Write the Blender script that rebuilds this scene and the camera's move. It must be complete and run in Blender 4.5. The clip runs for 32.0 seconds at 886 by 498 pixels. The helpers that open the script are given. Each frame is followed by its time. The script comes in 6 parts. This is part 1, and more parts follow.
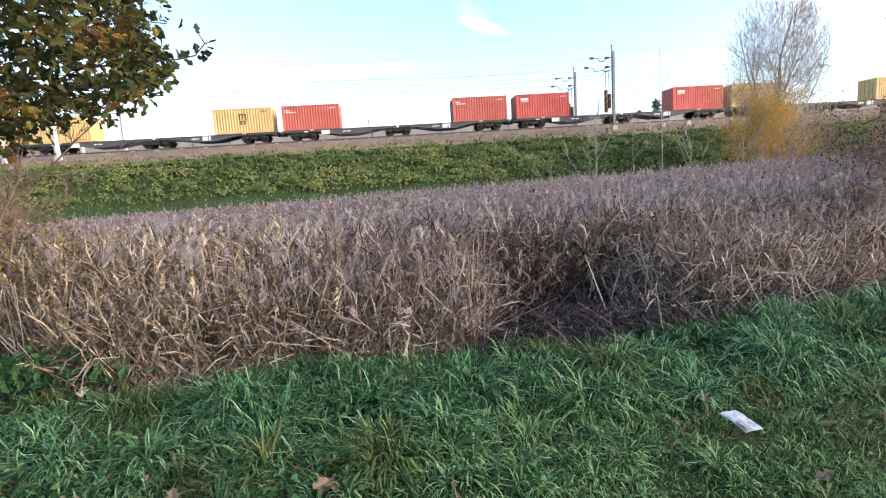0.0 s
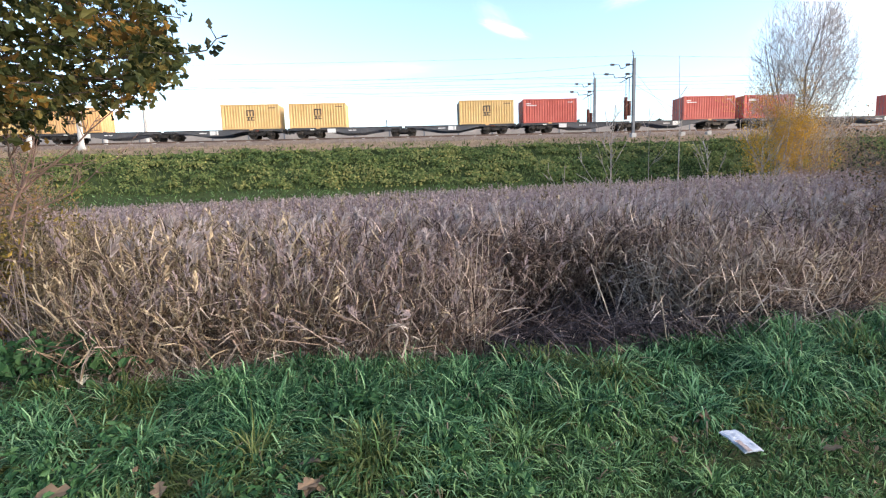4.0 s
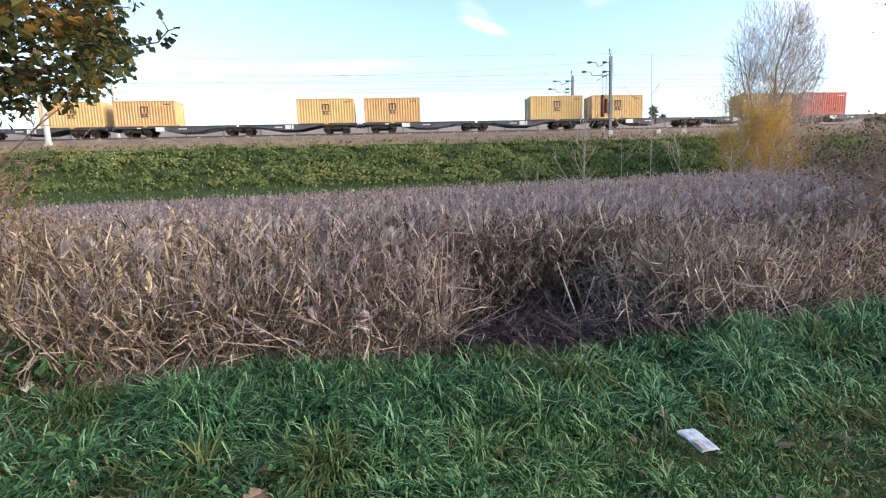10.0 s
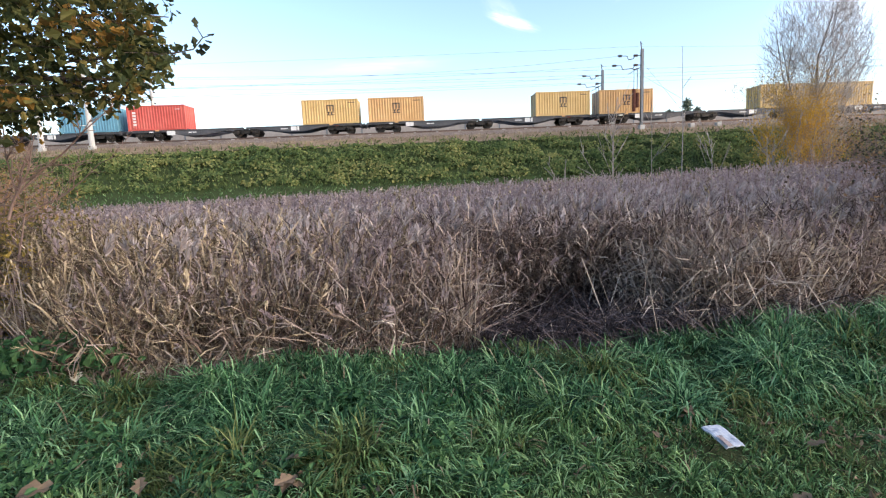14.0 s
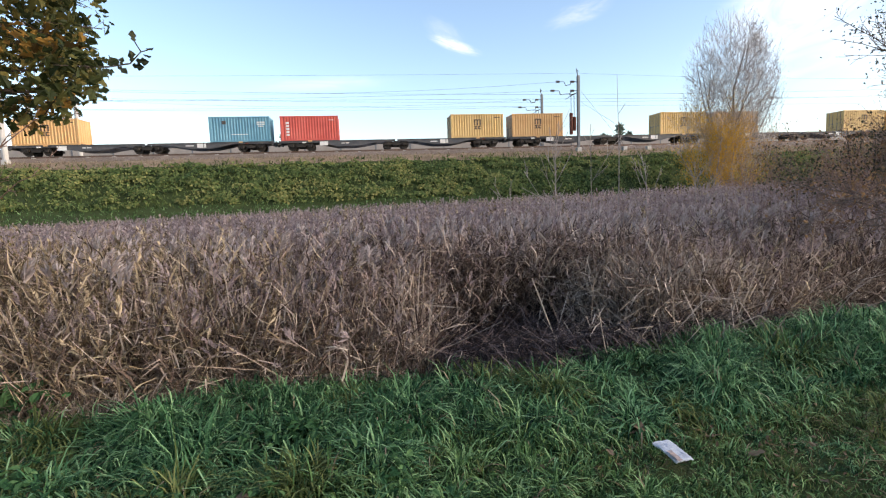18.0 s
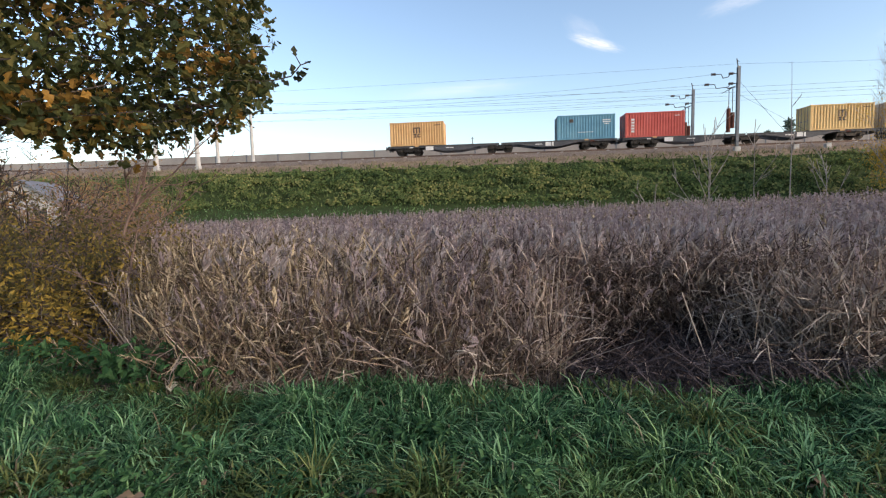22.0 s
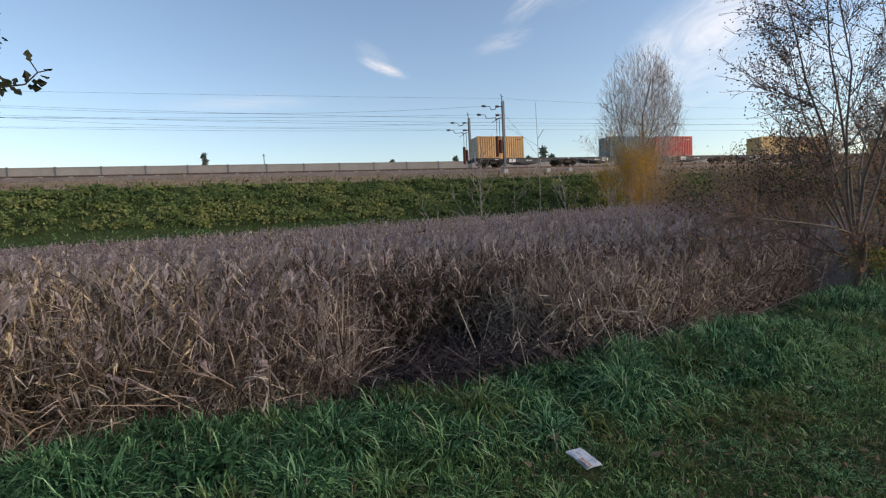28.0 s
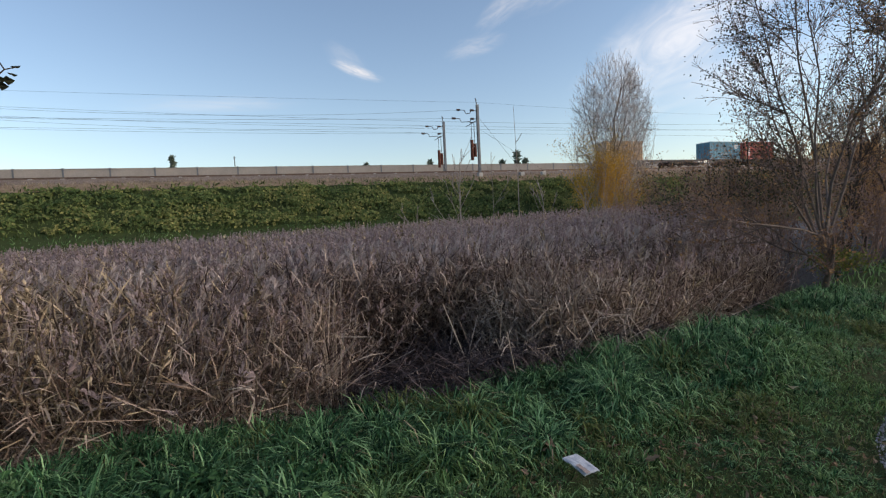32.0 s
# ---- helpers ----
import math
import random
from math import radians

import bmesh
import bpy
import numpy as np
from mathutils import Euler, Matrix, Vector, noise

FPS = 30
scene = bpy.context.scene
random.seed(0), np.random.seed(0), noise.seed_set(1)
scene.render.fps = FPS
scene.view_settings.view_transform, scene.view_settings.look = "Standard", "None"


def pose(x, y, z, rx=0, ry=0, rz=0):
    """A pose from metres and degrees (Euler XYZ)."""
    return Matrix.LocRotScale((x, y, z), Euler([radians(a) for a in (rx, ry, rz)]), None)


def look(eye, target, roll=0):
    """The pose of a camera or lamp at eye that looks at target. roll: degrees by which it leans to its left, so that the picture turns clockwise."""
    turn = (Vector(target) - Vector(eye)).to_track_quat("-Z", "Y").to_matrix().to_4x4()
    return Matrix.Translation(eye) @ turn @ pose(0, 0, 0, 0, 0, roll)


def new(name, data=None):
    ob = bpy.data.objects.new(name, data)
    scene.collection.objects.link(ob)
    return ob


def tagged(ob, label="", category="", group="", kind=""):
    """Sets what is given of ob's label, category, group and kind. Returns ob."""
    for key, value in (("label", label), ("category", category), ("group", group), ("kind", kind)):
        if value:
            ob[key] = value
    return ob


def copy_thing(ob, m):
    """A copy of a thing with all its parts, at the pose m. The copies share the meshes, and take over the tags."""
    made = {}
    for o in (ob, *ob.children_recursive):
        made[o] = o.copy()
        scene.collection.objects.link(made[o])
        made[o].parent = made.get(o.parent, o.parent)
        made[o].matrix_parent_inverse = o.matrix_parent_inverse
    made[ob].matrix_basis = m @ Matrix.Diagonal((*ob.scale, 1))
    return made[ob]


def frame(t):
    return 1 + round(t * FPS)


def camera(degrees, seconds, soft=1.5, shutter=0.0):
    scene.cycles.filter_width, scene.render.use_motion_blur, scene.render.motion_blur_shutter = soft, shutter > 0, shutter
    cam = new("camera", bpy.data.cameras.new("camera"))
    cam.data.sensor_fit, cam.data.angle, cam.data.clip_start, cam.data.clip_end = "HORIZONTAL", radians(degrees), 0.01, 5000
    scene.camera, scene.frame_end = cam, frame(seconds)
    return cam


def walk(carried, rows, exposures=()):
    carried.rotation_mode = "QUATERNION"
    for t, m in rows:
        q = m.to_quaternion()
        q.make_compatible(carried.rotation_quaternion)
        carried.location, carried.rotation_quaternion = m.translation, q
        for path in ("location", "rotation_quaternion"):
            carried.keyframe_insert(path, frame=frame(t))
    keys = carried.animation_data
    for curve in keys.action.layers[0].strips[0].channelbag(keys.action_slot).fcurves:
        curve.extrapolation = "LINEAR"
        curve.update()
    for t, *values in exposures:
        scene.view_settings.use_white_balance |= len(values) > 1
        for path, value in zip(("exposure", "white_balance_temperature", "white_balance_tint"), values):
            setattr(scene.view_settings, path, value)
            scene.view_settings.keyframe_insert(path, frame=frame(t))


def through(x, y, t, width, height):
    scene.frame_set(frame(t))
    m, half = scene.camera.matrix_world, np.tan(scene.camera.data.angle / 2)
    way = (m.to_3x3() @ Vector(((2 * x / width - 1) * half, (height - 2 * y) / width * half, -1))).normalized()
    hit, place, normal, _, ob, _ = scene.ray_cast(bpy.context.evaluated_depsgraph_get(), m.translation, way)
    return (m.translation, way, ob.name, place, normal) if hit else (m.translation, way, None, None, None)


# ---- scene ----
cam = camera(83.5, 32.0, 1.2)
PATH = [
    (0, (-0.224, -0.051, 1.719), (-0.044, 1.923, 1.453), -3.7),
    (0.5, (-0.12, 0.038, 1.722), (-0.102, 2.021, 1.463), -3.7),
    (1, (-0.048, 0.054, 1.699), (-0.211, 2.031, 1.446), -3.1),
    (1.5, (-0.045, 0.04, 1.696), (-0.263, 2.013, 1.447), -3.0),
    (2, (-0.049, 0.045, 1.697), (-0.302, 2.013, 1.451), -3.0),
    (2.5, (-0.038, 0.068, 1.7), (-0.292, 2.036, 1.454), -3.0),
    (3, (-0.031, 0.062, 1.701), (-0.285, 2.03, 1.457), -3.0),
    (3.5, (-0.067, 0.055, 1.698), (-0.274, 2.029, 1.453), -2.6),
    (4, (-0.125, -0.02, 1.72), (0.002, 1.96, 1.463), -1.7),
    (4.5, (-0.137, -0.095, 1.699), (0.416, 1.808, 1.431), -0.7),
    (6.5, (-0.004, 0.039, 1.734), (0.217, 2.009, 1.469), 0.8),
    (7, (0.049, 0.066, 1.726), (0.243, 2.039, 1.462), -0.4),
    (7.5, (0.057, 0.051, 1.721), (0.224, 2.026, 1.458), -1.2),
    (8, (0.059, 0.04, 1.717), (0.169, 2.02, 1.455), -1.5),
    (8.5, (0.07, 0.042, 1.71), (0.144, 2.023, 1.45), -1.9),
    (9, (0.08, 0.044, 1.711), (0.152, 2.024, 1.443), -2.2),
    (9.5, (0.082, 0.052, 1.713), (0.17, 2.032, 1.445), -2.3),
    (10, (0.038, 0.047, 1.725), (0.241, 2.018, 1.453), -1.7),
    (10.5, (-0.069, -0.021, 1.748), (0.25, 1.934, 1.471), -2.3),
    (11, (-0.147, -0.075, 1.746), (0.337, 1.844, 1.461), -1.8),
    (11.5, (-0.136, -0.096, 1.749), (0.409, 1.806, 1.462), -1.7),
    (12, (-0.039, -0.068, 1.747), (0.45, 1.85, 1.462), -2.7),
    (12.5, (0.066, -0.054, 1.717), (0.366, 1.903, 1.435), -1.9),
    (13, (0.113, -0.04, 1.718), (0.281, 1.933, 1.437), -1.8),
    (13.5, (0.113, -0.03, 1.719), (0.214, 1.948, 1.441), -2.4),
    (14, (0.071, -0.026, 1.721), (0.159, 1.953, 1.445), -2.4),
    (14.5, (-0.031, -0.016, 1.753), (0.091, 1.961, 1.478), -2.4),
    (15, (-0.103, -0.055, 1.76), (0.142, 1.915, 1.513), -1.9),
    (15.5, (-0.152, -0.084, 1.762), (0.148, 1.879, 1.525), -1.3),
    (17.5, (0.058, 0.044, 1.748), (0.348, 2.012, 1.537), -2.7),
    (18, (0.003, 0.009, 1.753), (0.314, 1.974, 1.542), -2.1),
    (18.5, (-0.078, -0.079, 1.773), (0.612, 1.785, 1.551), -0.7),
    (19, (-0.105, -0.065, 1.758), (0.688, 1.758, 1.536), 0.0),
    (19.5, (-0.064, -0.009, 1.762), (0.668, 1.839, 1.538), -0.2),
    (20, (0.035, 0.075, 1.744), (0.526, 2.001, 1.525), -1.4),
    (20.5, (0.093, 0.141, 1.73), (0.242, 2.124, 1.515), -1.9),
    (21, (0.045, 0.125, 1.769), (-0.132, 2.107, 1.578), -2.2),
    (21.5, (0.011, 0.108, 1.766), (-0.342, 2.068, 1.583), -2.3),
    (22, (-0.021, 0.139, 1.754), (-0.228, 2.119, 1.571), -1.5),
    (22.5, (-0.054, 0.1, 1.766), (0.013, 2.091, 1.581), -1.1),
    (23, (-0.122, 0.073, 1.772), (0.102, 2.05, 1.57), -0.0),
    (23.5, (-0.161, 0.061, 1.771), (0.117, 2.028, 1.537), 0.2),
    (24, (-0.157, 0.024, 1.782), (0.175, 1.981, 1.542), -0.1),
    (24.5, (-0.085, -0.023, 1.783), (0.275, 1.934, 1.584), -0.1),
    (25, (0.04, -0.149, 1.758), (0.368, 1.816, 1.584), 0.2),
    (25.5, (0.048, -0.187, 1.758), (0.698, 1.695, 1.571), 0.2),
    (27.5, (-0.067, -0.161, 1.813), (0.571, 1.728, 1.664), -2.6),
    (28, (0.077, -0.103, 1.781), (0.655, 1.806, 1.641), -2.7),
    (28.5, (0.124, -0.072, 1.777), (0.696, 1.84, 1.643), -2.5),
    (29, (0.142, -0.085, 1.781), (0.708, 1.83, 1.668), -1.4),
    (29.5, (0.138, -0.066, 1.784), (0.705, 1.849, 1.674), -1.0),
    (30, (0.135, -0.056, 1.777), (0.702, 1.859, 1.666), -1.6),
    (30.5, (0.134, -0.046, 1.764), (0.687, 1.873, 1.644), -2.5),
    (31, (0.122, -0.025, 1.764), (0.666, 1.896, 1.644), -2.8),
    (31.5, (0.064, 0.01, 1.771), (0.617, 1.928, 1.651), -2.8),
    (32, (-0.033, 0.001, 1.798), (0.644, 1.878, 1.666), -2.8),
]
EXPOSURES = [(0, 1.60, 6520, 13), (4, 1.54, 6520, 13), (7, 1.24, 6450, 13), (8, 1.26, 6450, 13), (9, 1.42, 6500, 13), (13, 1.44, 6480, 13), (15, 1.16, 6500, 13), (19, 1.03, 6850, 13), (20, 0.92, 6750, 13), (20.5, 0.82, 6750, 13), (21, 0.76, 6750, 13), (22, 0.84, 6750, 13), (23, 1.0, 6700, 13), (24, 1.10, 6650, 13), (25, 0.46, 6700, 13), (28, 0.42, 6750, 13), (32, 0.38, 6800, 13)]
walk(cam, [(t, look(eye, target, roll)) for t, eye, target, roll in PATH], EXPOSURES)

# ---- world, sun, exposure ----
SUN_AZ, SUN_EL = radians(116), radians(20)
world = bpy.data.worlds.new("sky")
scene.world = world
world.use_nodes = True
wn = world.node_tree
sky = wn.nodes.new("ShaderNodeTexSky")
sky.sky_type, sky.sun_disc = "NISHITA", False
sky.sun_elevation, sky.sun_rotation = SUN_EL, SUN_AZ
sky.air_density, sky.dust_density, sky.ozone_density = 1.0, 0.8, 1.6
wn.nodes["Background"].inputs["Strength"].default_value = 0.15
wn.links.new(sky.outputs[0], wn.nodes["Background"].inputs["Color"])

sun_dir = Vector((math.sin(SUN_AZ) * math.cos(SUN_EL), math.cos(SUN_AZ) * math.cos(SUN_EL), math.sin(SUN_EL)))
sun = new("sun", bpy.data.lights.new("sun", "SUN"))
sun.data.energy, sun.data.angle, sun.data.color = 1.8, radians(45), (1.0, 0.86, 0.74)
sun.matrix_world = look(sun_dir * 100, (0, 0, 0))


# ---- materials ----
def nodes_of(name):
    m = bpy.data.materials.new(name)
    m.use_nodes = True
    return m, m.node_tree.nodes, m.node_tree.links, m.node_tree.nodes["Principled BSDF"]


def surface(name, stops, rough=0.7, metal=0.0, scale=4.0, fine=40.0, bump=0.3, stain=0.35, dist=0.01):
    """Weathered surface: two noises drive a ramp of base colours, and a fine bump."""
    m, n, l, b = nodes_of(name)
    co = n.new("ShaderNodeTexCoord")
    a, c = n.new("ShaderNodeTexNoise"), n.new("ShaderNodeTexNoise")
    a.inputs["Scale"].default_value, c.inputs["Scale"].default_value = scale, fine
    a.inputs["Detail"].default_value = c.inputs["Detail"].default_value = 6
    mix = n.new("ShaderNodeMix")
    mix.inputs["Factor"].default_value = stain
    ramp = n.new("ShaderNodeValToRGB")
    e = ramp.color_ramp.elements
    while len(e) < len(stops):
        e.new(0.5)
    for k, (p, col) in enumerate(stops):
        e[k].position, e[k].color = p, (*col, 1)
    bm_ = n.new("ShaderNodeBump")
    bm_.inputs["Strength"].default_value, bm_.inputs["Distance"].default_value = bump, dist
    l.new(co.outputs["Object"], a.inputs["Vector"]), l.new(co.outputs["Object"], c.inputs["Vector"])
    l.new(a.outputs["Fac"], mix.inputs["A"]), l.new(c.outputs["Fac"], mix.inputs["B"])
    l.new(mix.outputs["Result"], ramp.inputs["Fac"]), l.new(ramp.outputs["Color"], b.inputs["Base Color"])
    l.new(c.outputs["Fac"], bm_.inputs["Height"]), l.new(bm_.outputs["Normal"], b.inputs["Normal"])
    b.inputs["Roughness"].default_value, b.inputs["Metallic"].default_value = rough, metal
    b.inputs["Specular IOR Level"].default_value = 0.15 if rough > 0.82 else 0.4
    return m


def foliage(name, stops, rough=0.6, through=0.35, patch=0.5, big=0.6):
    """Leaves, blades and stalks: each piece takes its own colour, drifting over patches of the ground."""
    m, n, l, b = nodes_of(name)
    g, co, no = n.new("ShaderNodeNewGeometry"), n.new("ShaderNodeTexCoord"), n.new("ShaderNodeTexNoise")
    no.inputs["Scale"].default_value, no.inputs["Detail"].default_value = big, 3
    mix = n.new("ShaderNodeMix")
    mix.inputs["Factor"].default_value = patch
    ramp = n.new("ShaderNodeValToRGB")
    e = ramp.color_ramp.elements
    while len(e) < len(stops):
        e.new(0.5)
    for k, (p, col) in enumerate(stops):
        e[k].position, e[k].color = p, (*col, 1)
    l.new(co.outputs["Object"], no.inputs["Vector"])
    l.new(g.outputs["Random Per Island"], mix.inputs["A"]), l.new(no.outputs["Fac"], mix.inputs["B"])
    l.new(mix.outputs["Result"], ramp.inputs["Fac"]), l.new(ramp.outputs["Color"], b.inputs["Base Color"])
    b.inputs["Roughness"].default_value = rough
    b.inputs["Specular IOR Level"].default_value = 0.12
    t, s = n.new("ShaderNodeBsdfTranslucent"), n.new("ShaderNodeMixShader")
    s.inputs[0].default_value = through
    l.new(ramp.outputs["Color"], t.inputs["Color"])
    l.new(b.outputs[0], s.inputs[1]), l.new(t.outputs[0], s.inputs[2])
    l.new(s.outputs[0], n["Material Output"].inputs["Surface"])
    return m


TURF = surface("turf", [(0.3, (0.022, 0.032, 0.011)), (0.5, (0.042, 0.060, 0.020)), (0.7, (0.078, 0.076, 0.034))], 0.95, scale=1.6, fine=50, bump=0.8, dist=0.03)
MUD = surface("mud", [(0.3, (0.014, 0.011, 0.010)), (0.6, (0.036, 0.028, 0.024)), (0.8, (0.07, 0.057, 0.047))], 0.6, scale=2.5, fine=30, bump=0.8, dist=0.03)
SLOPE = surface("slope_soil", [(0.3, (0.03, 0.04, 0.015)), (0.6, (0.05, 0.07, 0.02)), (0.8, (0.08, 0.08, 0.035))], 0.95, scale=0.7, fine=9)
DRY = surface("dry_verge", [(0.3, (0.17, 0.115, 0.075)), (0.5, (0.25, 0.18, 0.12)), (0.7, (0.33, 0.255, 0.17))], 0.95, scale=1.5, fine=14, bump=0.8, dist=0.05)
FAR = surface("far_fields", [(0.3, (0.05, 0.07, 0.03)), (0.6, (0.08, 0.09, 0.04)), (0.8, (0.12, 0.11, 0.06))], 0.95, scale=0.01, fine=0.3)
BALLAST = surface("ballast", [(0.35, (0.12, 0.092, 0.075)), (0.5, (0.21, 0.165, 0.135)), (0.68, (0.30, 0.245, 0.205))], 0.95, scale=1.2, fine=16, bump=1.0, stain=0.7, dist=0.06)
ASPHALT = surface("asphalt", [(0.35, (0.035, 0.036, 0.04)), (0.55, (0.06, 0.062, 0.068)), (0.75, (0.11, 0.11, 0.115))], 0.85, scale=2.0, fine=90, bump=0.7, stain=0.5)
STONE = surface("gravel_stone", [(0.3, (0.14, 0.14, 0.145)), (0.6, (0.26, 0.26, 0.27)), (0.8, (0.42, 0.42, 0.42))], 0.9, scale=6, fine=60)
CONCRETE = surface("concrete", [(0.3, (0.34, 0.33, 0.30)), (0.6, (0.47, 0.46, 0.43)), (0.8, (0.56, 0.55, 0.52))], 0.9, scale=2.5, fine=40)
PANEL = surface("barrier_concrete", [(0.3, (0.27, 0.245, 0.22)), (0.55, (0.34, 0.31, 0.28)), (0.8, (0.40, 0.37, 0.34))], 0.9, scale=0.5, fine=8)
DARKSTEEL = surface("dark_steel", [(0.3, (0.035, 0.035, 0.038)), (0.6, (0.06, 0.058, 0.056)), (0.8, (0.10, 0.085, 0.07))], 0.6, 0.3, scale=3, fine=30)
WAGONPAINT = surface("wagon_paint", [(0.3, (0.05, 0.052, 0.058)), (0.55, (0.085, 0.085, 0.09)), (0.8, (0.15, 0.125, 0.105))], 0.65, 0.1, scale=1.2, fine=18)
WHEELIRON = surface("wheel_iron", [(0.3, (0.025, 0.022, 0.02)), (0.6, (0.05, 0.042, 0.036)), (0.8, (0.09, 0.065, 0.05))], 0.6, 0.5, scale=3, fine=25)
GALV = surface("galvanised_steel", [(0.3, (0.12, 0.13, 0.145)), (0.6, (0.17, 0.18, 0.195)), (0.8, (0.24, 0.245, 0.25))], 0.5, 0.4, scale=2, fine=30)
PALEMAST = surface("pale_concrete_mast", [(0.3, (0.40, 0.385, 0.36)), (0.6, (0.52, 0.50, 0.47)), (0.8, (0.60, 0.58, 0.55))], 0.85, scale=2, fine=30)
INSUL = surface("insulator_brown", [(0.3, (0.05, 0.03, 0.025)), (0.7, (0.10, 0.06, 0.045))], 0.35)
RUST = surface("rusty_iron", [(0.3, (0.09, 0.03, 0.02)), (0.6, (0.17, 0.06, 0.04)), (0.8, (0.24, 0.10, 0.06))], 0.8, 0.2, scale=3, fine=30)
RAILST = surface("rail_steel", [(0.3, (0.10, 0.06, 0.045)), (0.7, (0.20, 0.14, 0.11))], 0.6, 0.5)
YELLOW = surface("yellow_paint", [(0.25, (0.50, 0.305, 0.11)), (0.5, (0.62, 0.405, 0.16)), (0.75, (0.68, 0.475, 0.21))], 0.55, scale=0.8, fine=14, bump=0.1)
YELLOW2 = surface("orange_yellow_paint", [(0.25, (0.49, 0.265, 0.10)), (0.5, (0.60, 0.35, 0.145)), (0.75, (0.66, 0.425, 0.195))], 0.55, scale=0.8, fine=14, bump=0.1)
RED = surface("red_paint", [(0.25, (0.40, 0.055, 0.042)), (0.5, (0.54, 0.09, 0.068)), (0.75, (0.60, 0.15, 0.115))], 0.55, scale=0.8, fine=14, bump=0.1)
DARKRED = surface("dark_red_paint", [(0.25, (0.39, 0.070, 0.050)), (0.5, (0.50, 0.105, 0.075)), (0.75, (0.56, 0.155, 0.115))], 0.55, scale=0.8, fine=14, bump=0.1)
BLUE = surface("blue_paint", [(0.25, (0.07, 0.19, 0.27)), (0.5, (0.11, 0.28, 0.37)), (0.75, (0.20, 0.37, 0.45))], 0.55, scale=0.8, fine=14, bump=0.1)
GREYEND = surface("grey_end_paint", [(0.25, (0.42, 0.37, 0.30)), (0.5, (0.52, 0.46, 0.37)), (0.75, (0.58, 0.53, 0.45))], 0.6, scale=0.8, fine=14, bump=0.1)
MARK_DARK = surface("dark_marking", [(0.3, (0.045, 0.035, 0.03)), (0.7, (0.09, 0.07, 0.055))], 0.6)
MARK_WHITE = surface("white_marking", [(0.3, (0.62, 0.60, 0.57)), (0.7, (0.76, 0.75, 0.72))], 0.6)
TISSUE = surface("white_plastic", [(0.3, (0.30, 0.33, 0.39)), (0.6, (0.42, 0.45, 0.50)), (0.85, (0.54, 0.56, 0.60))], 0.4, scale=20, fine=120, bump=0.4)
BROWNPAPER = surface("brown_print", [(0.3, (0.24, 0.185, 0.17)), (0.7, (0.36, 0.29, 0.26))], 0.6, scale=20, fine=100)
WALLWHITE = surface("white_render", [(0.3, (0.36, 0.35, 0.33)), (0.7, (0.46, 0.45, 0.43))], 0.9)
ROOFGREY = surface("grey_roofing", [(0.3, (0.13, 0.14, 0.16)), (0.7, (0.22, 0.23, 0.25))], 0.8)
GLASS = surface("dark_glass", [(0.3, (0.03, 0.035, 0.04)), (0.7, (0.05, 0.055, 0.06))], 0.1)
BARK = surface("bark", [(0.3, (0.10, 0.076, 0.063)), (0.55, (0.165, 0.13, 0.112)), (0.8, (0.25, 0.205, 0.178))], 0.9, scale=8, fine=60, bump=1.0, dist=0.02)
DARKBARK = surface("dark_bark", [(0.3, (0.04, 0.03, 0.026)), (0.55, (0.075, 0.058, 0.048)), (0.8, (0.12, 0.095, 0.08))], 0.9, scale=8, fine=60, bump=1.0, dist=0.02)
BIRCHBARK = surface("pale_bark", [(0.3, (0.18, 0.155, 0.14)), (0.55, (0.33, 0.29, 0.265)), (0.8, (0.47, 0.43, 0.40))], 0.85, scale=3, fine=25)
REDTWIG = surface("red_brown_twig", [(0.3, (0.17, 0.112, 0.096)), (0.7, (0.31, 0.215, 0.185))], 0.85, scale=6, fine=40)

GRASS = foliage("grass_blade", [(0.12, (0.009, 0.028, 0.009)), (0.4, (0.064, 0.136, 0.042)), (0.65, (0.138, 0.25, 0.088)), (0.9, (0.30, 0.45, 0.20))], 0.55, 0.2, 0.17, 0.9)
LUSH = foliage("lush_blade", [(0.12, (0.006, 0.026, 0.011)), (0.42, (0.046, 0.128, 0.052)), (0.68, (0.118, 0.25, 0.108)), (0.92, (0.31, 0.49, 0.24))], 0.55, 0.2, 0.15, 1.2)
OLIVEGRASS = foliage("olive_blade", [(0.15, (0.045, 0.065, 0.02)), (0.5, (0.105, 0.14, 0.042)), (0.85, (0.22, 0.245, 0.09))], 0.45, 0.3, 0.25, 1.0)
STRAW = foliage("straw_blade", [(0.2, (0.16, 0.12, 0.075)), (0.5, (0.28, 0.22, 0.14)), (0.8, (0.42, 0.35, 0.24))], 0.7, 0.25)
THATCH = foliage("dead_thatch", [(0.2, (0.085, 0.062, 0.036)), (0.5, (0.155, 0.118, 0.068)), (0.8, (0.27, 0.21, 0.125))], 0.8, 0.2, 0.3)
WEED = foliage("weed_leaf", [(0.2, (0.024, 0.068, 0.028)), (0.5, (0.052, 0.128, 0.05)), (0.8, (0.105, 0.20, 0.08))], 0.5, 0.3)
BLEACHED = foliage("bleached_stalk", [(0.2, (0.27, 0.215, 0.18)), (0.5, (0.42, 0.345, 0.29)), (0.85, (0.60, 0.51, 0.44))], 0.7, 0.25, 0.2)
REEDSTALK = foliage("reed_stalk", [(0.2, (0.15, 0.105, 0.083)), (0.5, (0.25, 0.182, 0.142)), (0.8, (0.42, 0.33, 0.255))], 0.7, 0.2, 0.3, 0.35)
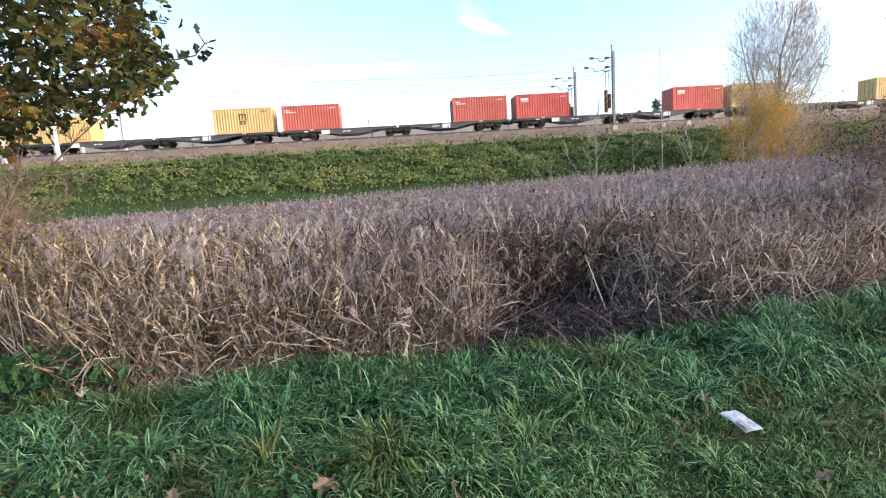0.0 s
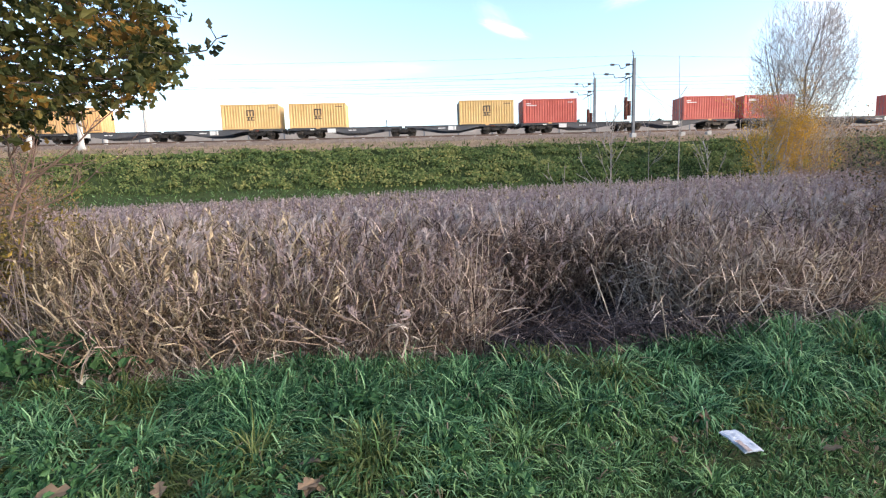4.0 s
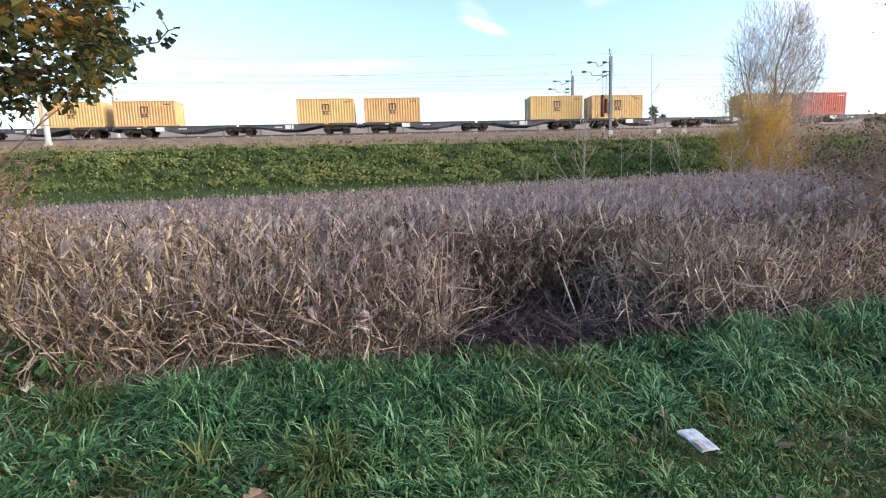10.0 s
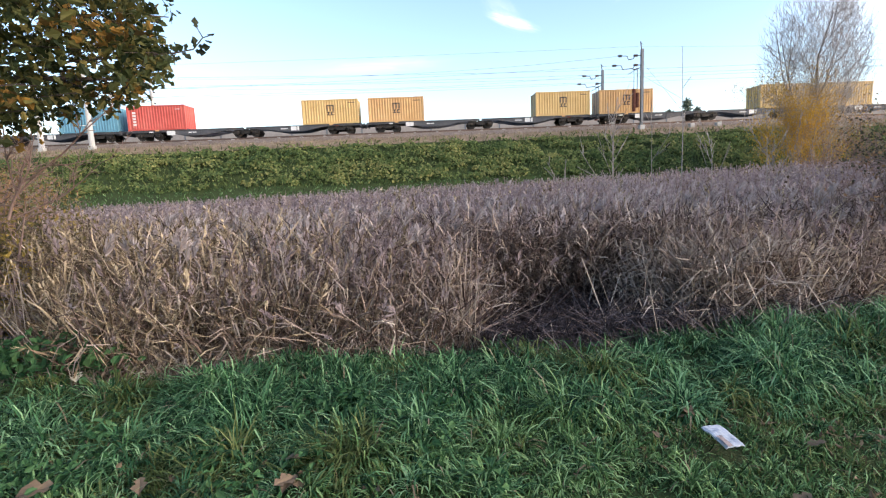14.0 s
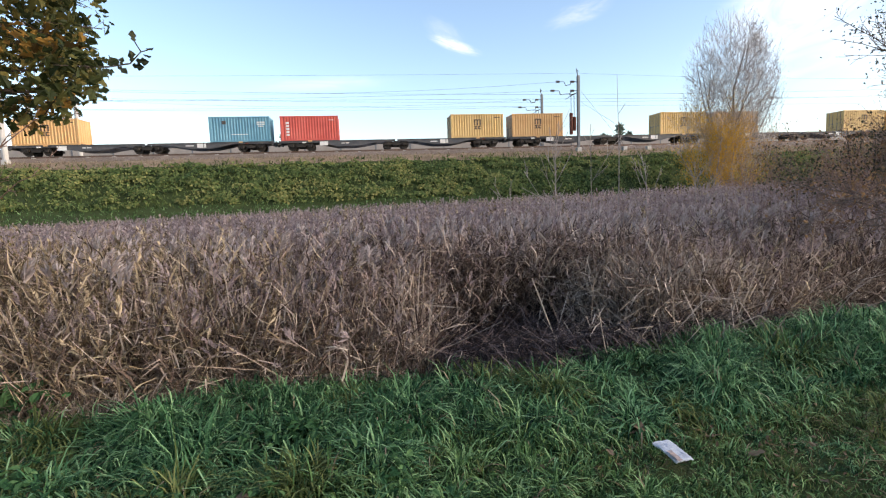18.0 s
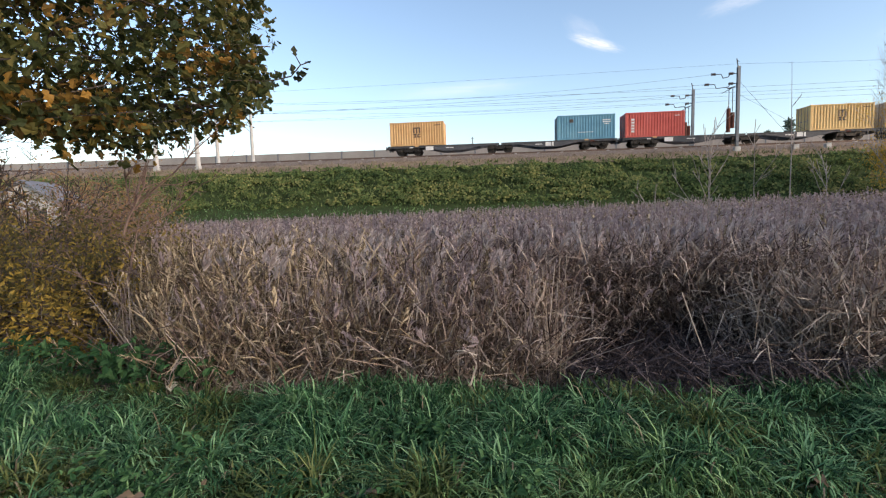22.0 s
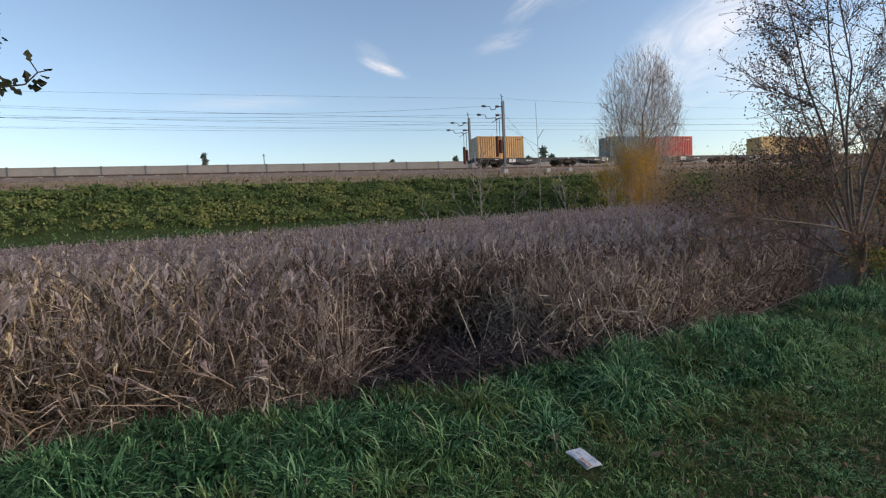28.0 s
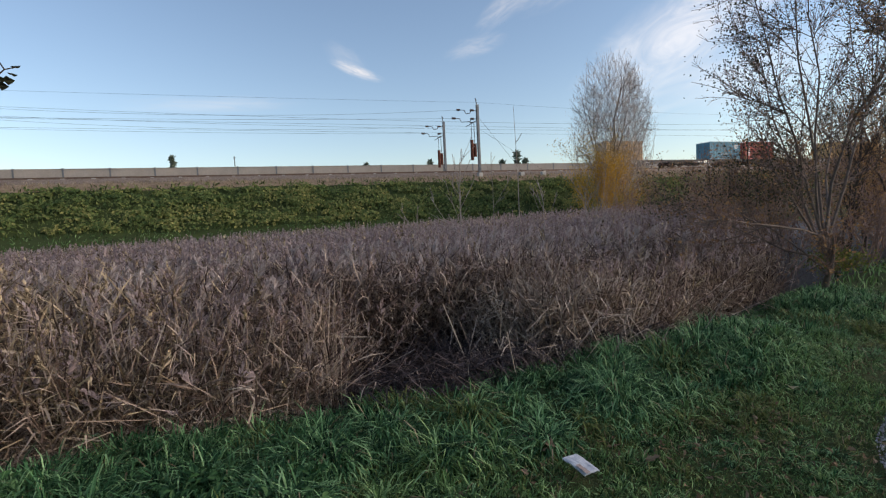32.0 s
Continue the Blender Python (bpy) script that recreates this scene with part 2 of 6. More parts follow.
REEDLEAF = foliage("reed_leaf", [(0.2, (0.062, 0.041, 0.033)), (0.45, (0.195, 0.138, 0.109)), (0.65, (0.35, 0.266, 0.21)), (0.88, (0.64, 0.53, 0.43))], 0.7, 0.2, 0.2, 0.35)
REEDGOLD = foliage("golden_reed_leaf", [(0.2, (0.095, 0.067, 0.040)), (0.5, (0.275, 0.206, 0.128)), (0.8, (0.53, 0.425, 0.285))], 0.7, 0.2, 0.2, 0.5)
PLUME = foliage("reed_plume", [(0.25, (0.235, 0.175, 0.172)), (0.5, (0.345, 0.268, 0.262)), (0.75, (0.47, 0.385, 0.365))], 0.95, 0.45, 0.6, 0.25)
SHOWPLUME = foliage("pale_plume", [(0.2, (0.36, 0.30, 0.285)), (0.5, (0.46, 0.39, 0.37)), (0.8, (0.58, 0.51, 0.48))], 0.95, 0.4, 0.5, 0.5)
# browner reeds, with the shade around the hollow painted into the colour
REEDSHADE = foliage("shaded_brown_reed_leaf", [(0.2, (0.045, 0.029, 0.025)), (0.5, (0.14, 0.098, 0.081)), (0.85, (0.46, 0.36, 0.30))], 0.7, 0.2, 0.15, 0.5)
# wet litter, darkened further: the hollow's shade is put into its colour
SHADELITTER = foliage("shaded_wet_reed_litter", [(0.2, (0.016, 0.012, 0.013)), (0.5, (0.040, 0.031, 0.032)), (0.85, (0.15, 0.118, 0.115))], 0.55, 0.05, 0.2, 0.8)
GREYTWIG = foliage("grey_twig", [(0.2, (0.075, 0.06, 0.056)), (0.5, (0.13, 0.11, 0.10)), (0.85, (0.22, 0.19, 0.17))], 0.8, 0.05, 0.2)
LIMELEAF = foliage("yellow_green_leaf", [(0.2, (0.06, 0.08, 0.02)), (0.5, (0.13, 0.15, 0.035)), (0.85, (0.30, 0.28, 0.07))], 0.5, 0.35)
PALESTALK = foliage("pale_stalk", [(0.2, (0.16, 0.12, 0.092)), (0.5, (0.265, 0.205, 0.158)), (0.85, (0.42, 0.34, 0.27))], 0.7, 0.2, 0.2)
IVY = foliage("bank_leaf", [(0.28, (0.065, 0.105, 0.038)), (0.42, (0.12, 0.17, 0.056)), (0.56, (0.195, 0.225, 0.078)), (0.72, (0.36, 0.33, 0.12))], 0.6, 0.35, 0.7, 0.28)
OAKLEAF = foliage("oak_leaf", [(0.25, (0.024, 0.034, 0.013)), (0.46, (0.060, 0.072, 0.026)), (0.60, (0.115, 0.115, 0.038)), (0.76, (0.21, 0.165, 0.05)), (0.9, (0.33, 0.20, 0.05))], 0.45, 0.4, 0.5, 0.9)
TURNEDLEAF = foliage("turned_oak_leaf", [(0.2, (0.10, 0.062, 0.022)), (0.5, (0.23, 0.135, 0.035)), (0.8, (0.40, 0.22, 0.05))], 0.5, 0.45, 0.3, 1.1)
YELLEAF = foliage("yellow_leaf", [(0.2, (0.42, 0.24, 0.03)), (0.5, (0.58, 0.34, 0.05)), (0.8, (0.68, 0.45, 0.09))], 0.6, 0.4)
PALETWIG = foliage("fine_pale_twig", [(0.2, (0.36, 0.315, 0.29)), (0.5, (0.48, 0.43, 0.40)), (0.8, (0.60, 0.555, 0.52))], 0.8, 0.45)
RUSTLEAF = foliage("rust_leaf", [(0.2, (0.15, 0.09, 0.06)), (0.5, (0.27, 0.165, 0.09)), (0.8, (0.42, 0.25, 0.11))], 0.6, 0.4)
OLIVELEAF = foliage("olive_leaf", [(0.2, (0.055, 0.055, 0.028)), (0.45, (0.115, 0.10, 0.042)), (0.62, (0.22, 0.17, 0.055)), (0.78, (0.46, 0.31, 0.07))], 0.6, 0.3, 0.6, 0.5)
GOLDLEAF = foliage("golden_olive_leaf", [(0.2, (0.13, 0.105, 0.035)), (0.42, (0.27, 0.20, 0.055)), (0.6, (0.44, 0.30, 0.07)), (0.78, (0.62, 0.42, 0.09))], 0.6, 0.4, 0.45, 0.5)
DARKLEAF = foliage("dark_leaf", [(0.2, (0.03, 0.035, 0.022)), (0.5, (0.055, 0.06, 0.035)), (0.8, (0.10, 0.085, 0.045))], 0.6, 0.3)
NEEDLE = foliage("needle", [(0.2, (0.12, 0.155, 0.12)), (0.6, (0.175, 0.21, 0.165)), (0.85, (0.24, 0.265, 0.215))], 0.7, 0.3)
DEADLEAF = foliage("dead_leaf", [(0.2, (0.10, 0.068, 0.046)), (0.5, (0.185, 0.130, 0.085)), (0.8, (0.29, 0.215, 0.145))], 0.8, 0.15)


# ---- building helpers ----
def part(name, bm, material, parent=None, label=""):
    me = bpy.data.meshes.new(name)
    bm.to_mesh(me)
    bm.free()
    for m in material if isinstance(material, (list, tuple)) else [material]:
        me.materials.append(m)
    ob = new(name, me)
    ob.parent = parent
    return tagged(ob, label)


def shared(name, me, parent, m=None, label=""):
    ob = new(name, me)
    ob.parent = parent
    if m is not None:
        ob.matrix_basis = m
    return tagged(ob, label)


def empty(name, m, label, category, group="", kind=""):
    ob = new(name)
    ob.empty_display_size = 0.2
    ob.matrix_basis = m
    return tagged(ob, label, category, group, kind)


def box(bm, x0, x1, y0, y1, z0, z1, bevel=0.0):
    r = bmesh.ops.create_cube(bm, size=1.0, matrix=Matrix.LocRotScale(((x0 + x1) / 2, (y0 + y1) / 2, (z0 + z1) / 2), None, (x1 - x0, y1 - y0, z1 - z0)))
    if bevel:
        edges = list({e for v in r["verts"] for e in v.link_edges})
        bmesh.ops.bevel(bm, geom=edges, offset=bevel, segments=1, affect="EDGES")


def rod(bm, a, b, r0, r1=None, sides=8):
    a, b = Vector(a), Vector(b)
    turn = (b - a).to_track_quat("Z", "Y").to_matrix().to_4x4()
    bmesh.ops.create_cone(bm, cap_ends=True, segments=sides, radius1=r0, radius2=r0 if r1 is None else r1, depth=(b - a).length, matrix=Matrix.Translation((a + b) / 2) @ turn)


def prism(bm, outline, y0, y1):
    """A side outline in x and z, drawn out from y0 to y1."""
    a = [bm.verts.new((x, y0, z)) for x, z in outline]
    b = [bm.verts.new((x, y1, z)) for x, z in outline]
    bm.faces.new(a), bm.faces.new(b[::-1])
    for k in range(len(a)):
        j = (k + 1) % len(a)
        bm.faces.new((a[j], a[k], b[k], b[j]))
    bmesh.ops.recalc_face_normals(bm, faces=bm.faces)


class Pile:
    """Many small pieces gathered into one mesh."""

    def __init__(self):
        self.v, self.l, self.n, self.m, self.count = [], [], [], [], 0

    def add(self, verts, faces, places, turns, sizes, mat=0):
        """Copies of one piece: places (n,3), turns (n,3,3), sizes (n,) or (n,3)."""
        verts, places, sizes = np.asarray(verts, float), np.asarray(places, float), np.asarray(sizes, float)
        if not len(places):
            return
        if sizes.ndim == 1:
            sizes = sizes[:, None] * np.ones(3)
        v = np.einsum("nij,nkj->nki", turns, verts[None] * sizes[:, None]) + places[:, None]
        flat = np.concatenate([np.array(f) for f in faces])
        loops = flat[None] + (np.arange(len(places)) * len(verts))[:, None] + self.count
        self.v.append(v.reshape(-1, 3)), self.l.append(loops.ravel())
        self.n.append(np.tile([len(f) for f in faces], len(places)))
        self.m.append(np.tile(np.full(len(faces), mat) if np.isscalar(mat) else np.asarray(mat), len(places)))
        self.count += len(places) * len(verts)

    def tubes(self, segs, sides=4, mat=0):
        """Tapered limbs: rows of x0 y0 z0 x1 y1 z1 r0 r1."""
        s = np.asarray(segs, float)
        if not len(s):
            return
        a, b = s[:, :3], s[:, 3:6]
        d = b - a
        d /= np.linalg.norm(d, axis=1, keepdims=True) + 1e-9
        up = np.where(np.abs(d[:, 2:3]) > 0.9, [[1.0, 0, 0]], [[0, 0, 1.0]])
        u = np.cross(d, up)
        u /= np.linalg.norm(u, axis=1, keepdims=True)
        w = np.cross(d, u)
        k = np.arange(sides) * 2 * np.pi / sides
        ring = np.cos(k)[None, :, None] * u[:, None] + np.sin(k)[None, :, None] * w[:, None]
        v = np.concatenate([a[:, None] + ring * s[:, 6, None, None], b[:, None] + ring * s[:, 7, None, None]], 1)
        q = np.array([[i, (i + 1) % sides, sides + (i + 1) % sides, sides + i] for i in range(sides)])
        loops = q.ravel()[None] + (np.arange(len(s)) * 2 * sides)[:, None] + self.count
        self.v.append(v.reshape(-1, 3)), self.l.append(loops.ravel())
        self.n.append(np.full(len(s) * sides, 4)), self.m.append(np.full(len(s) * sides, mat))
        self.count += len(s) * 2 * sides

    def mesh(self, name, mats, smooth=False):
        me = bpy.data.meshes.new(name)
        v, l, n = np.concatenate(self.v), np.concatenate(self.l), np.concatenate(self.n)
        me.vertices.add(len(v)), me.loops.add(len(l)), me.polygons.add(len(n))
        me.vertices.foreach_set("co", v.ravel())
        me.loops.foreach_set("vertex_index", l.astype(np.int32))
        me.polygons.foreach_set("loop_start", np.concatenate([[0], np.cumsum(n)[:-1]]).astype(np.int32))
        me.polygons.foreach_set("material_index", np.concatenate(self.m).astype(np.int32))
        me.polygons.foreach_set("use_smooth", np.full(len(n), smooth))
        for m in mats if isinstance(mats, (list, tuple)) else [mats]:
            me.materials.append(m)
        me.update(calc_edges=True)
        return me

    def object(self, name, mats, parent=None, label="", smooth=False):
        ob = new(name, self.mesh(name, mats, smooth))
        ob.parent = parent
        return tagged(ob, label)


def spins(rng, n, lean=0.3, lean2=None):
    """Random turns: any heading, leaning from upright by about that many radians."""
    yaw, a = rng.uniform(0, 2 * np.pi, n), rng.normal(0, lean, n)
    b = rng.normal(0, lean if lean2 is None else lean2, n)
    cy, sy, ca, sa, cb, sb = np.cos(yaw), np.sin(yaw), np.cos(a), np.sin(a), np.cos(b), np.sin(b)
    o, i = np.zeros(n), np.ones(n)
    rz = np.stack([cy, -sy, o, sy, cy, o, o, o, i], 1).reshape(-1, 3, 3)
    rx = np.stack([i, o, o, o, ca, -sa, o, sa, ca], 1).reshape(-1, 3, 3)
    ry = np.stack([cb, o, sb, o, i, o, -sb, o, cb], 1).reshape(-1, 3, 3)
    return rx @ ry @ rz


def any_turn(rng, n):
    q = rng.normal(size=(n, 4))
    q /= np.linalg.norm(q, axis=1, keepdims=True)
    w, x, y, z = q.T
    return np.stack([1 - 2 * (y * y + z * z), 2 * (x * y - z * w), 2 * (x * z + y * w), 2 * (x * y + z * w), 1 - 2 * (x * x + z * z), 2 * (y * z - x * w),
                     2 * (x * z - y * w), 2 * (y * z + x * w), 1 - 2 * (x * x + y * y)], 1).reshape(-1, 3, 3)


def ribbon(length, width, bend, steps=3, rise=1.0, twist=0.0):
    """A blade from the origin that curls over forwards (y) by bend radians, with a tip."""
    v, f = [], []
    a, y, z = math.acos(max(-1.0, min(1.0, rise))), 0.0, 0.0
    for k in range(steps):
        t = k / steps
        w = width * (0.7 + 0.9 * t - 1.25 * t * t) / 2
        v += [(-w * math.cos(twist * t), y - w * math.sin(twist * t), z), (w * math.cos(twist * t), y + w * math.sin(twist * t), z)]
        m = a + bend * (t + 0.5 / steps)
        y, z = y + math.sin(m) * length / steps, z + math.cos(m) * length / steps
    v.append((0, y, z))
    for k in range(steps - 1):
        f.append((2 * k, 2 * k + 1, 2 * k + 3, 2 * k + 2))
    f.append((2 * steps - 2, 2 * steps - 1, 2 * steps))
    return np.array(v), f


def lobed():
    """A lobed autumn leaf in two folded halves, one unit long along y."""
    half = [(0.26, 0.22), (0.15, 0.38), (0.38, 0.58), (0.17, 0.86)]
    v = [(0, 0, 0), (0, 0.5, -0.03), (0, 1, -0.1)] + [(x, y, 0.22 * x) for x, y in half] + [(-x, y, 0.22 * x) for x, y in half]
    return np.array(v, float), [(0, 3, 4, 5, 6, 2, 1), (1, 2, 10, 9, 8, 7, 0)]


def oval(wide=0.5, fold=0.2):
    v = [(0, 0, 0), (wide / 2, 0.35, fold * wide), (wide * 0.36, 0.7, fold * wide), (0, 1, -0.08), (-wide * 0.36, 0.7, fold * wide), (-wide / 2, 0.35, fold * wide)]
    return np.array(v, float), [(0, 1, 2, 3), (0, 3, 4, 5)]


def limb(rng, segs, tips, start, heading, length, r0, level, deepest, kids, spread, lift=0.25, wobble=0.18, shrink=0.55):
    """One branch and its side branches: fills segs with limbs and tips with (place, level)."""
    steps = 5 if level == 0 else 4 if level < deepest else 2
    p, d, r = np.array(start, float), np.array(heading, float), r0
    d /= np.linalg.norm(d)
    for k in range(steps):
        d = d + rng.normal(0, wobble, 3) + np.array([0, 0, lift / steps])
        d /= np.linalg.norm(d)
        q = p + d * length / steps
        r1 = r0 * (1 - 0.85 * (k + 1) / steps) + 0.0015
        segs[level].append((*p, *q, r, r1))
        if level == deepest:
            tips.append(q)
        elif level < deepest and (k > 0 or level > 0):
            for _ in range(rng.poisson(kids[level])):
                t = rng.uniform(0, 1)
                side = rng.normal(size=3)
                side -= d * (side @ d)
                side /= np.linalg.norm(side) + 1e-9
                h = d * math.cos(spread) + side * math.sin(spread)
                limb(rng, segs, tips, p + (q - p) * t, h, length * shrink * rng.uniform(0.6, 1.15) * (1 - 0.35 * k / steps), r1 * 0.65 + 0.001, level + 1, deepest, kids, spread, lift, wobble, shrink)
        p, r = q, r1


def woody(name, m, seed, stems, deepest, kids, spread, lift, wobble, shrink, bark, label, category, group="", least=0.0, room=None, fine=None):
    """A tree or shrub: an Empty at its foot with trunk and branchwork. Returns it, its twig ends and the dice.
    stems: rows of start, heading, length, radius. room: which places the branches may fill."""
    rng = np.random.default_rng(seed)
    segs, tips = [[] for _ in range(deepest + 1)], []
    for start, heading, length, r in stems:
        limb(rng, segs, tips, start, heading, length, r, 0, deepest, kids, spread, lift, wobble, shrink)
    ob = empty(name, m, label, category, group)
    pile = Pile()
    trunk = np.array(segs[0])
    pile.tubes(trunk if room is None else trunk[room(trunk[:, 3:6]) | (np.hypot(trunk[:, 0], trunk[:, 1]) < 1)], 8)
    pile.object("trunk", bark, ob, smooth=True)
    pile = Pile()
    for lv in range(1, deepest + 1):
        s = np.array(segs[lv])
        if len(s) and room is not None:
            s = s[room(s[:, 3:6])]
        if len(s):
            s[:, 6:] = np.maximum(s[:, 6:], least)
            pile.tubes(s, 4 if lv < deepest else 3, 1 if lv == deepest else 0)
    if pile.count:
        tagged(pile.object("branchwork", [bark, fine or bark], ob, smooth=True), kind="stuff")
    return ob, np.array(tips), rng


def leaves_on(ob, rng, points, shape, size, mat, count, jitter, name="crown"):
    pile = Pile()
    at = points[rng.integers(0, len(points), count)] + rng.normal(0, jitter, (count, 3))
    pile.add(*shape, at, any_turn(rng, count), rng.uniform(0.7, 1.3, count) * size)
    c = pile.object(name, mat, ob)
    return tagged(c, kind="stuff")


# ---- ground ----
def smooth(a, b, x):
    t = np.clip((np.asarray(x, float) - a) / (b - a), 0, 1)
    return t * t * (3 - 2 * t)


def verge_edge(x):
    """Where the mown verge ends and the ditch begins."""
    return np.interp(x, [-40, -14, -6, -5, -3.8, -3, -2, 0, 1.1, 2.3, 3.4, 5.2, 9.5, 13, 20, 45], [4.0, 4.7, 5.15, 4.95, 4.5, 4.38, 4.45, 4.5, 4.45, 4.45, 4.6, 5.1, 6.3, 6.9, 9.6, 19.0])


def wave(x, y):
    return 0.5 * np.sin(1.3 * x + 0.7 * y) + 0.3 * np.sin(2.9 * x - 1.9 * y + 1) + 0.2 * np.sin(5.1 * x + 4.3 * y + 2)


BANK = [(-30, 0.0), (36.5, 0.0), (40, 1.0), (43.6, 2.3), (51.2, 6.4), (53.0, 6.85), (70.5, 6.9), (83, 0.6), (90, 0.3), (6000, 0.3)]


def height(x, y):
    x, y = np.asarray(x, float), np.asarray(y, float)
    e = verge_edge(x)
    z = 0.03 * wave(x, y) - 0.6 * smooth(e - 0.25, e + 1.8, y) + 0.05 * smooth(e - 1.1, e - 0.3, y)
    z += 0.055 * np.clip(x - 7, 0, 25) * (1 - smooth(e + 3, e + 10, y))
    z += 0.22 * np.exp(-((x - 4.9) / 1.3) ** 2 - ((y - 4.1) / 0.6) ** 2) + 0.10 * np.exp(-((x - 2.2) / 1.0) ** 2 - ((y - 3.75) / 0.35) ** 2)
    z += np.exp(-((x - 2.3) / 1.7) ** 4) * (0.18 * np.exp(-((y - 5.2) / 0.9) ** 4) + 0.5 * np.exp(-((y - 7.0) / 1.3) ** 4))
    bank = np.interp(y, [b[0] for b in BANK], [b[1] for b in BANK])
    return z + bank + 0.08 * smooth(36, 40, y) * wave(x * 0.3, y * 0.4) * (1 - smooth(50, 52, y))


def axis(*spans):
    """Grid lines from spans of (from, to, step)."""
    out = [np.arange(a, b, s) for a, b, s in spans]
    return np.concatenate(out + [[spans[-1][1]]])


gx = axis((-3000, -600, 600), (-600, -120, 80), (-120, -24, 4), (-24, -9, 0.8), (-9, 13, 0.22), (13, 40, 1.0), (40, 120, 4), (120, 600, 80), (600, 3000, 600))
gy = axis((-3000, -300, 900), (-300, -20, 40), (-20, -2, 1.5), (-2, 8.5, 0.2), (8.5, 36, 1.6), (36, 56, 0.8), (56, 92, 2), (92, 600, 60), (600, 4500, 650))
X, Y = np.meshgrid(gx, gy)
Z = height(X, Y)
idx = np.arange(X.size).reshape(X.shape)
quads = np.stack([idx[:-1, :-1], idx[:-1, 1:], idx[1:, 1:], idx[1:, :-1]], -1).reshape(-1, 4)
fx, fy = (X[:-1, :-1] + X[1:, 1:]).ravel() / 2, (Y[:-1, :-1] + Y[1:, 1:]).ravel() / 2
kind = np.where(fy < verge_edge(fx) - 0.1, 0, np.where(fy < 37, 1, np.where(fy < 50.6, 2, np.where(fy < 72, 3, 4))))
pile = Pile()
pile.v, pile.l, pile.n, pile.m, pile.count = [np.stack([X, Y, Z], -1).reshape(-1, 3)], [quads.ravel()], [np.full(len(quads), 4)], [kind], X.size
ground = pile.object("ground", [TURF, MUD, SLOPE, DRY, FAR], smooth=True)
tagged(ground, "uneven grassy verge, wet ditch and railway embankment", "ground", kind="structure")

def path_side(x, y):
    """How far a place lies beyond the path's near edge; the path bends away to the right."""
    s = (x - 3.55) * 0.919 + (y - 1.62) * 0.394
    return (x - 3.55) * 0.394 - (y - 1.62) * 0.919 + 0.3 * smooth(-0.8, 0.8, s) - 0.014 * np.clip(s - 6, 0, 40) ** 2


# the path on which the camera stands: a strip beside the verge
PATH_DIR, PATH_SIDE = np.array([0.919, 0.394]), np.array([0.394, -0.919])
pile = Pile()
st, ww = np.arange(-30, 60.1, 0.5), np.arange(0, 2.61, 0.26)
edge = 0.07 * np.sin(st * 1.7) + 0.05 * np.sin(st * 4.1 + 1) - 0.3 * smooth(-0.8, 0.8, st)
P2 = np.array([3.55, 1.62]) + st[:, None, None] * PATH_DIR + (ww[None, :] + edge[:, None] * (1 - ww[None, :] / 2.6) + 0.014 * np.clip(st - 6, 0, 40)[:, None] ** 2)[..., None] * PATH_SIDE
crown = 0.022 + 0.03 * np.sin(np.pi * ww / 2.6)
PZ = height(P2[..., 0], P2[..., 1]) * 0.6 + 0.055 * np.clip(P2[..., 0] - 7, 0, 25) * 0.4 + crown[None]
PZ[:, 0] -= 0.03
idx = np.arange(PZ.size).reshape(PZ.shape)
quads = np.stack([idx[:-1, :-1], idx[:-1, 1:], idx[1:, 1:], idx[1:, :-1]], -1).reshape(-1, 4)[:, ::-1]
pile.v, pile.l, pile.n, pile.m, pile.count = [np.concatenate([P2, PZ[..., None]], -1).reshape(-1, 3)], [quads.ravel()], [np.full(len(quads), 4)], [np.zeros(len(quads), int)], PZ.size
tagged(pile.object("path", ASPHALT, smooth=True), "worn dark grey asphalt footpath with crumbled gravel edge", "path", kind="structure")

# ---- railway: ballast, rails, noise barrier ----
RAIL_Z, NEAR_Y, FAR_Y = 7.03, 55.6, 60.2
bm = bmesh.new()
prism(bm, [(0, 0), (1.2, 0.6), (10.2, 0.6), (11.4, 0)], -160, 190)
ob = part("ballast", bm, BALLAST)
ob.matrix_basis = Matrix(((0, 1, 0, 0), (1, 0, 0, 52.95), (0, 0, 1, 6.2), (0, 0, 0, 1)))
tagged(ob, "grey-brown crushed stone track bed on the embankment", "ballast", kind="structure")
for cy in (NEAR_Y, FAR_Y):
    track = empty("railway_track", pose(0, cy, RAIL_Z), "rusty steel railway track on crushed stone", "railway track", "pair of tracks", "structure")
    for s in (-0.7525, 0.7525):
        bm = bmesh.new()
        for (a, b, c, d) in ((-0.075, 0.075, -0.17, -0.155), (-0.01, 0.01, -0.155, -0.04), (-0.036, 0.036, -0.04, 0.0)):
            box(bm, -160, 190, s + a, s + b, c, d)
        part("rail", bm, RAILST, track)
    bm = bmesh.new()
    for k in range(-66, 76):
        box(bm, k * 2.4 - 0.13, k * 2.4 + 0.13, -1.3, 1.3, -0.3, -0.165)
    tagged(part("sleepers", bm, CONCRETE, track), kind="stuff")

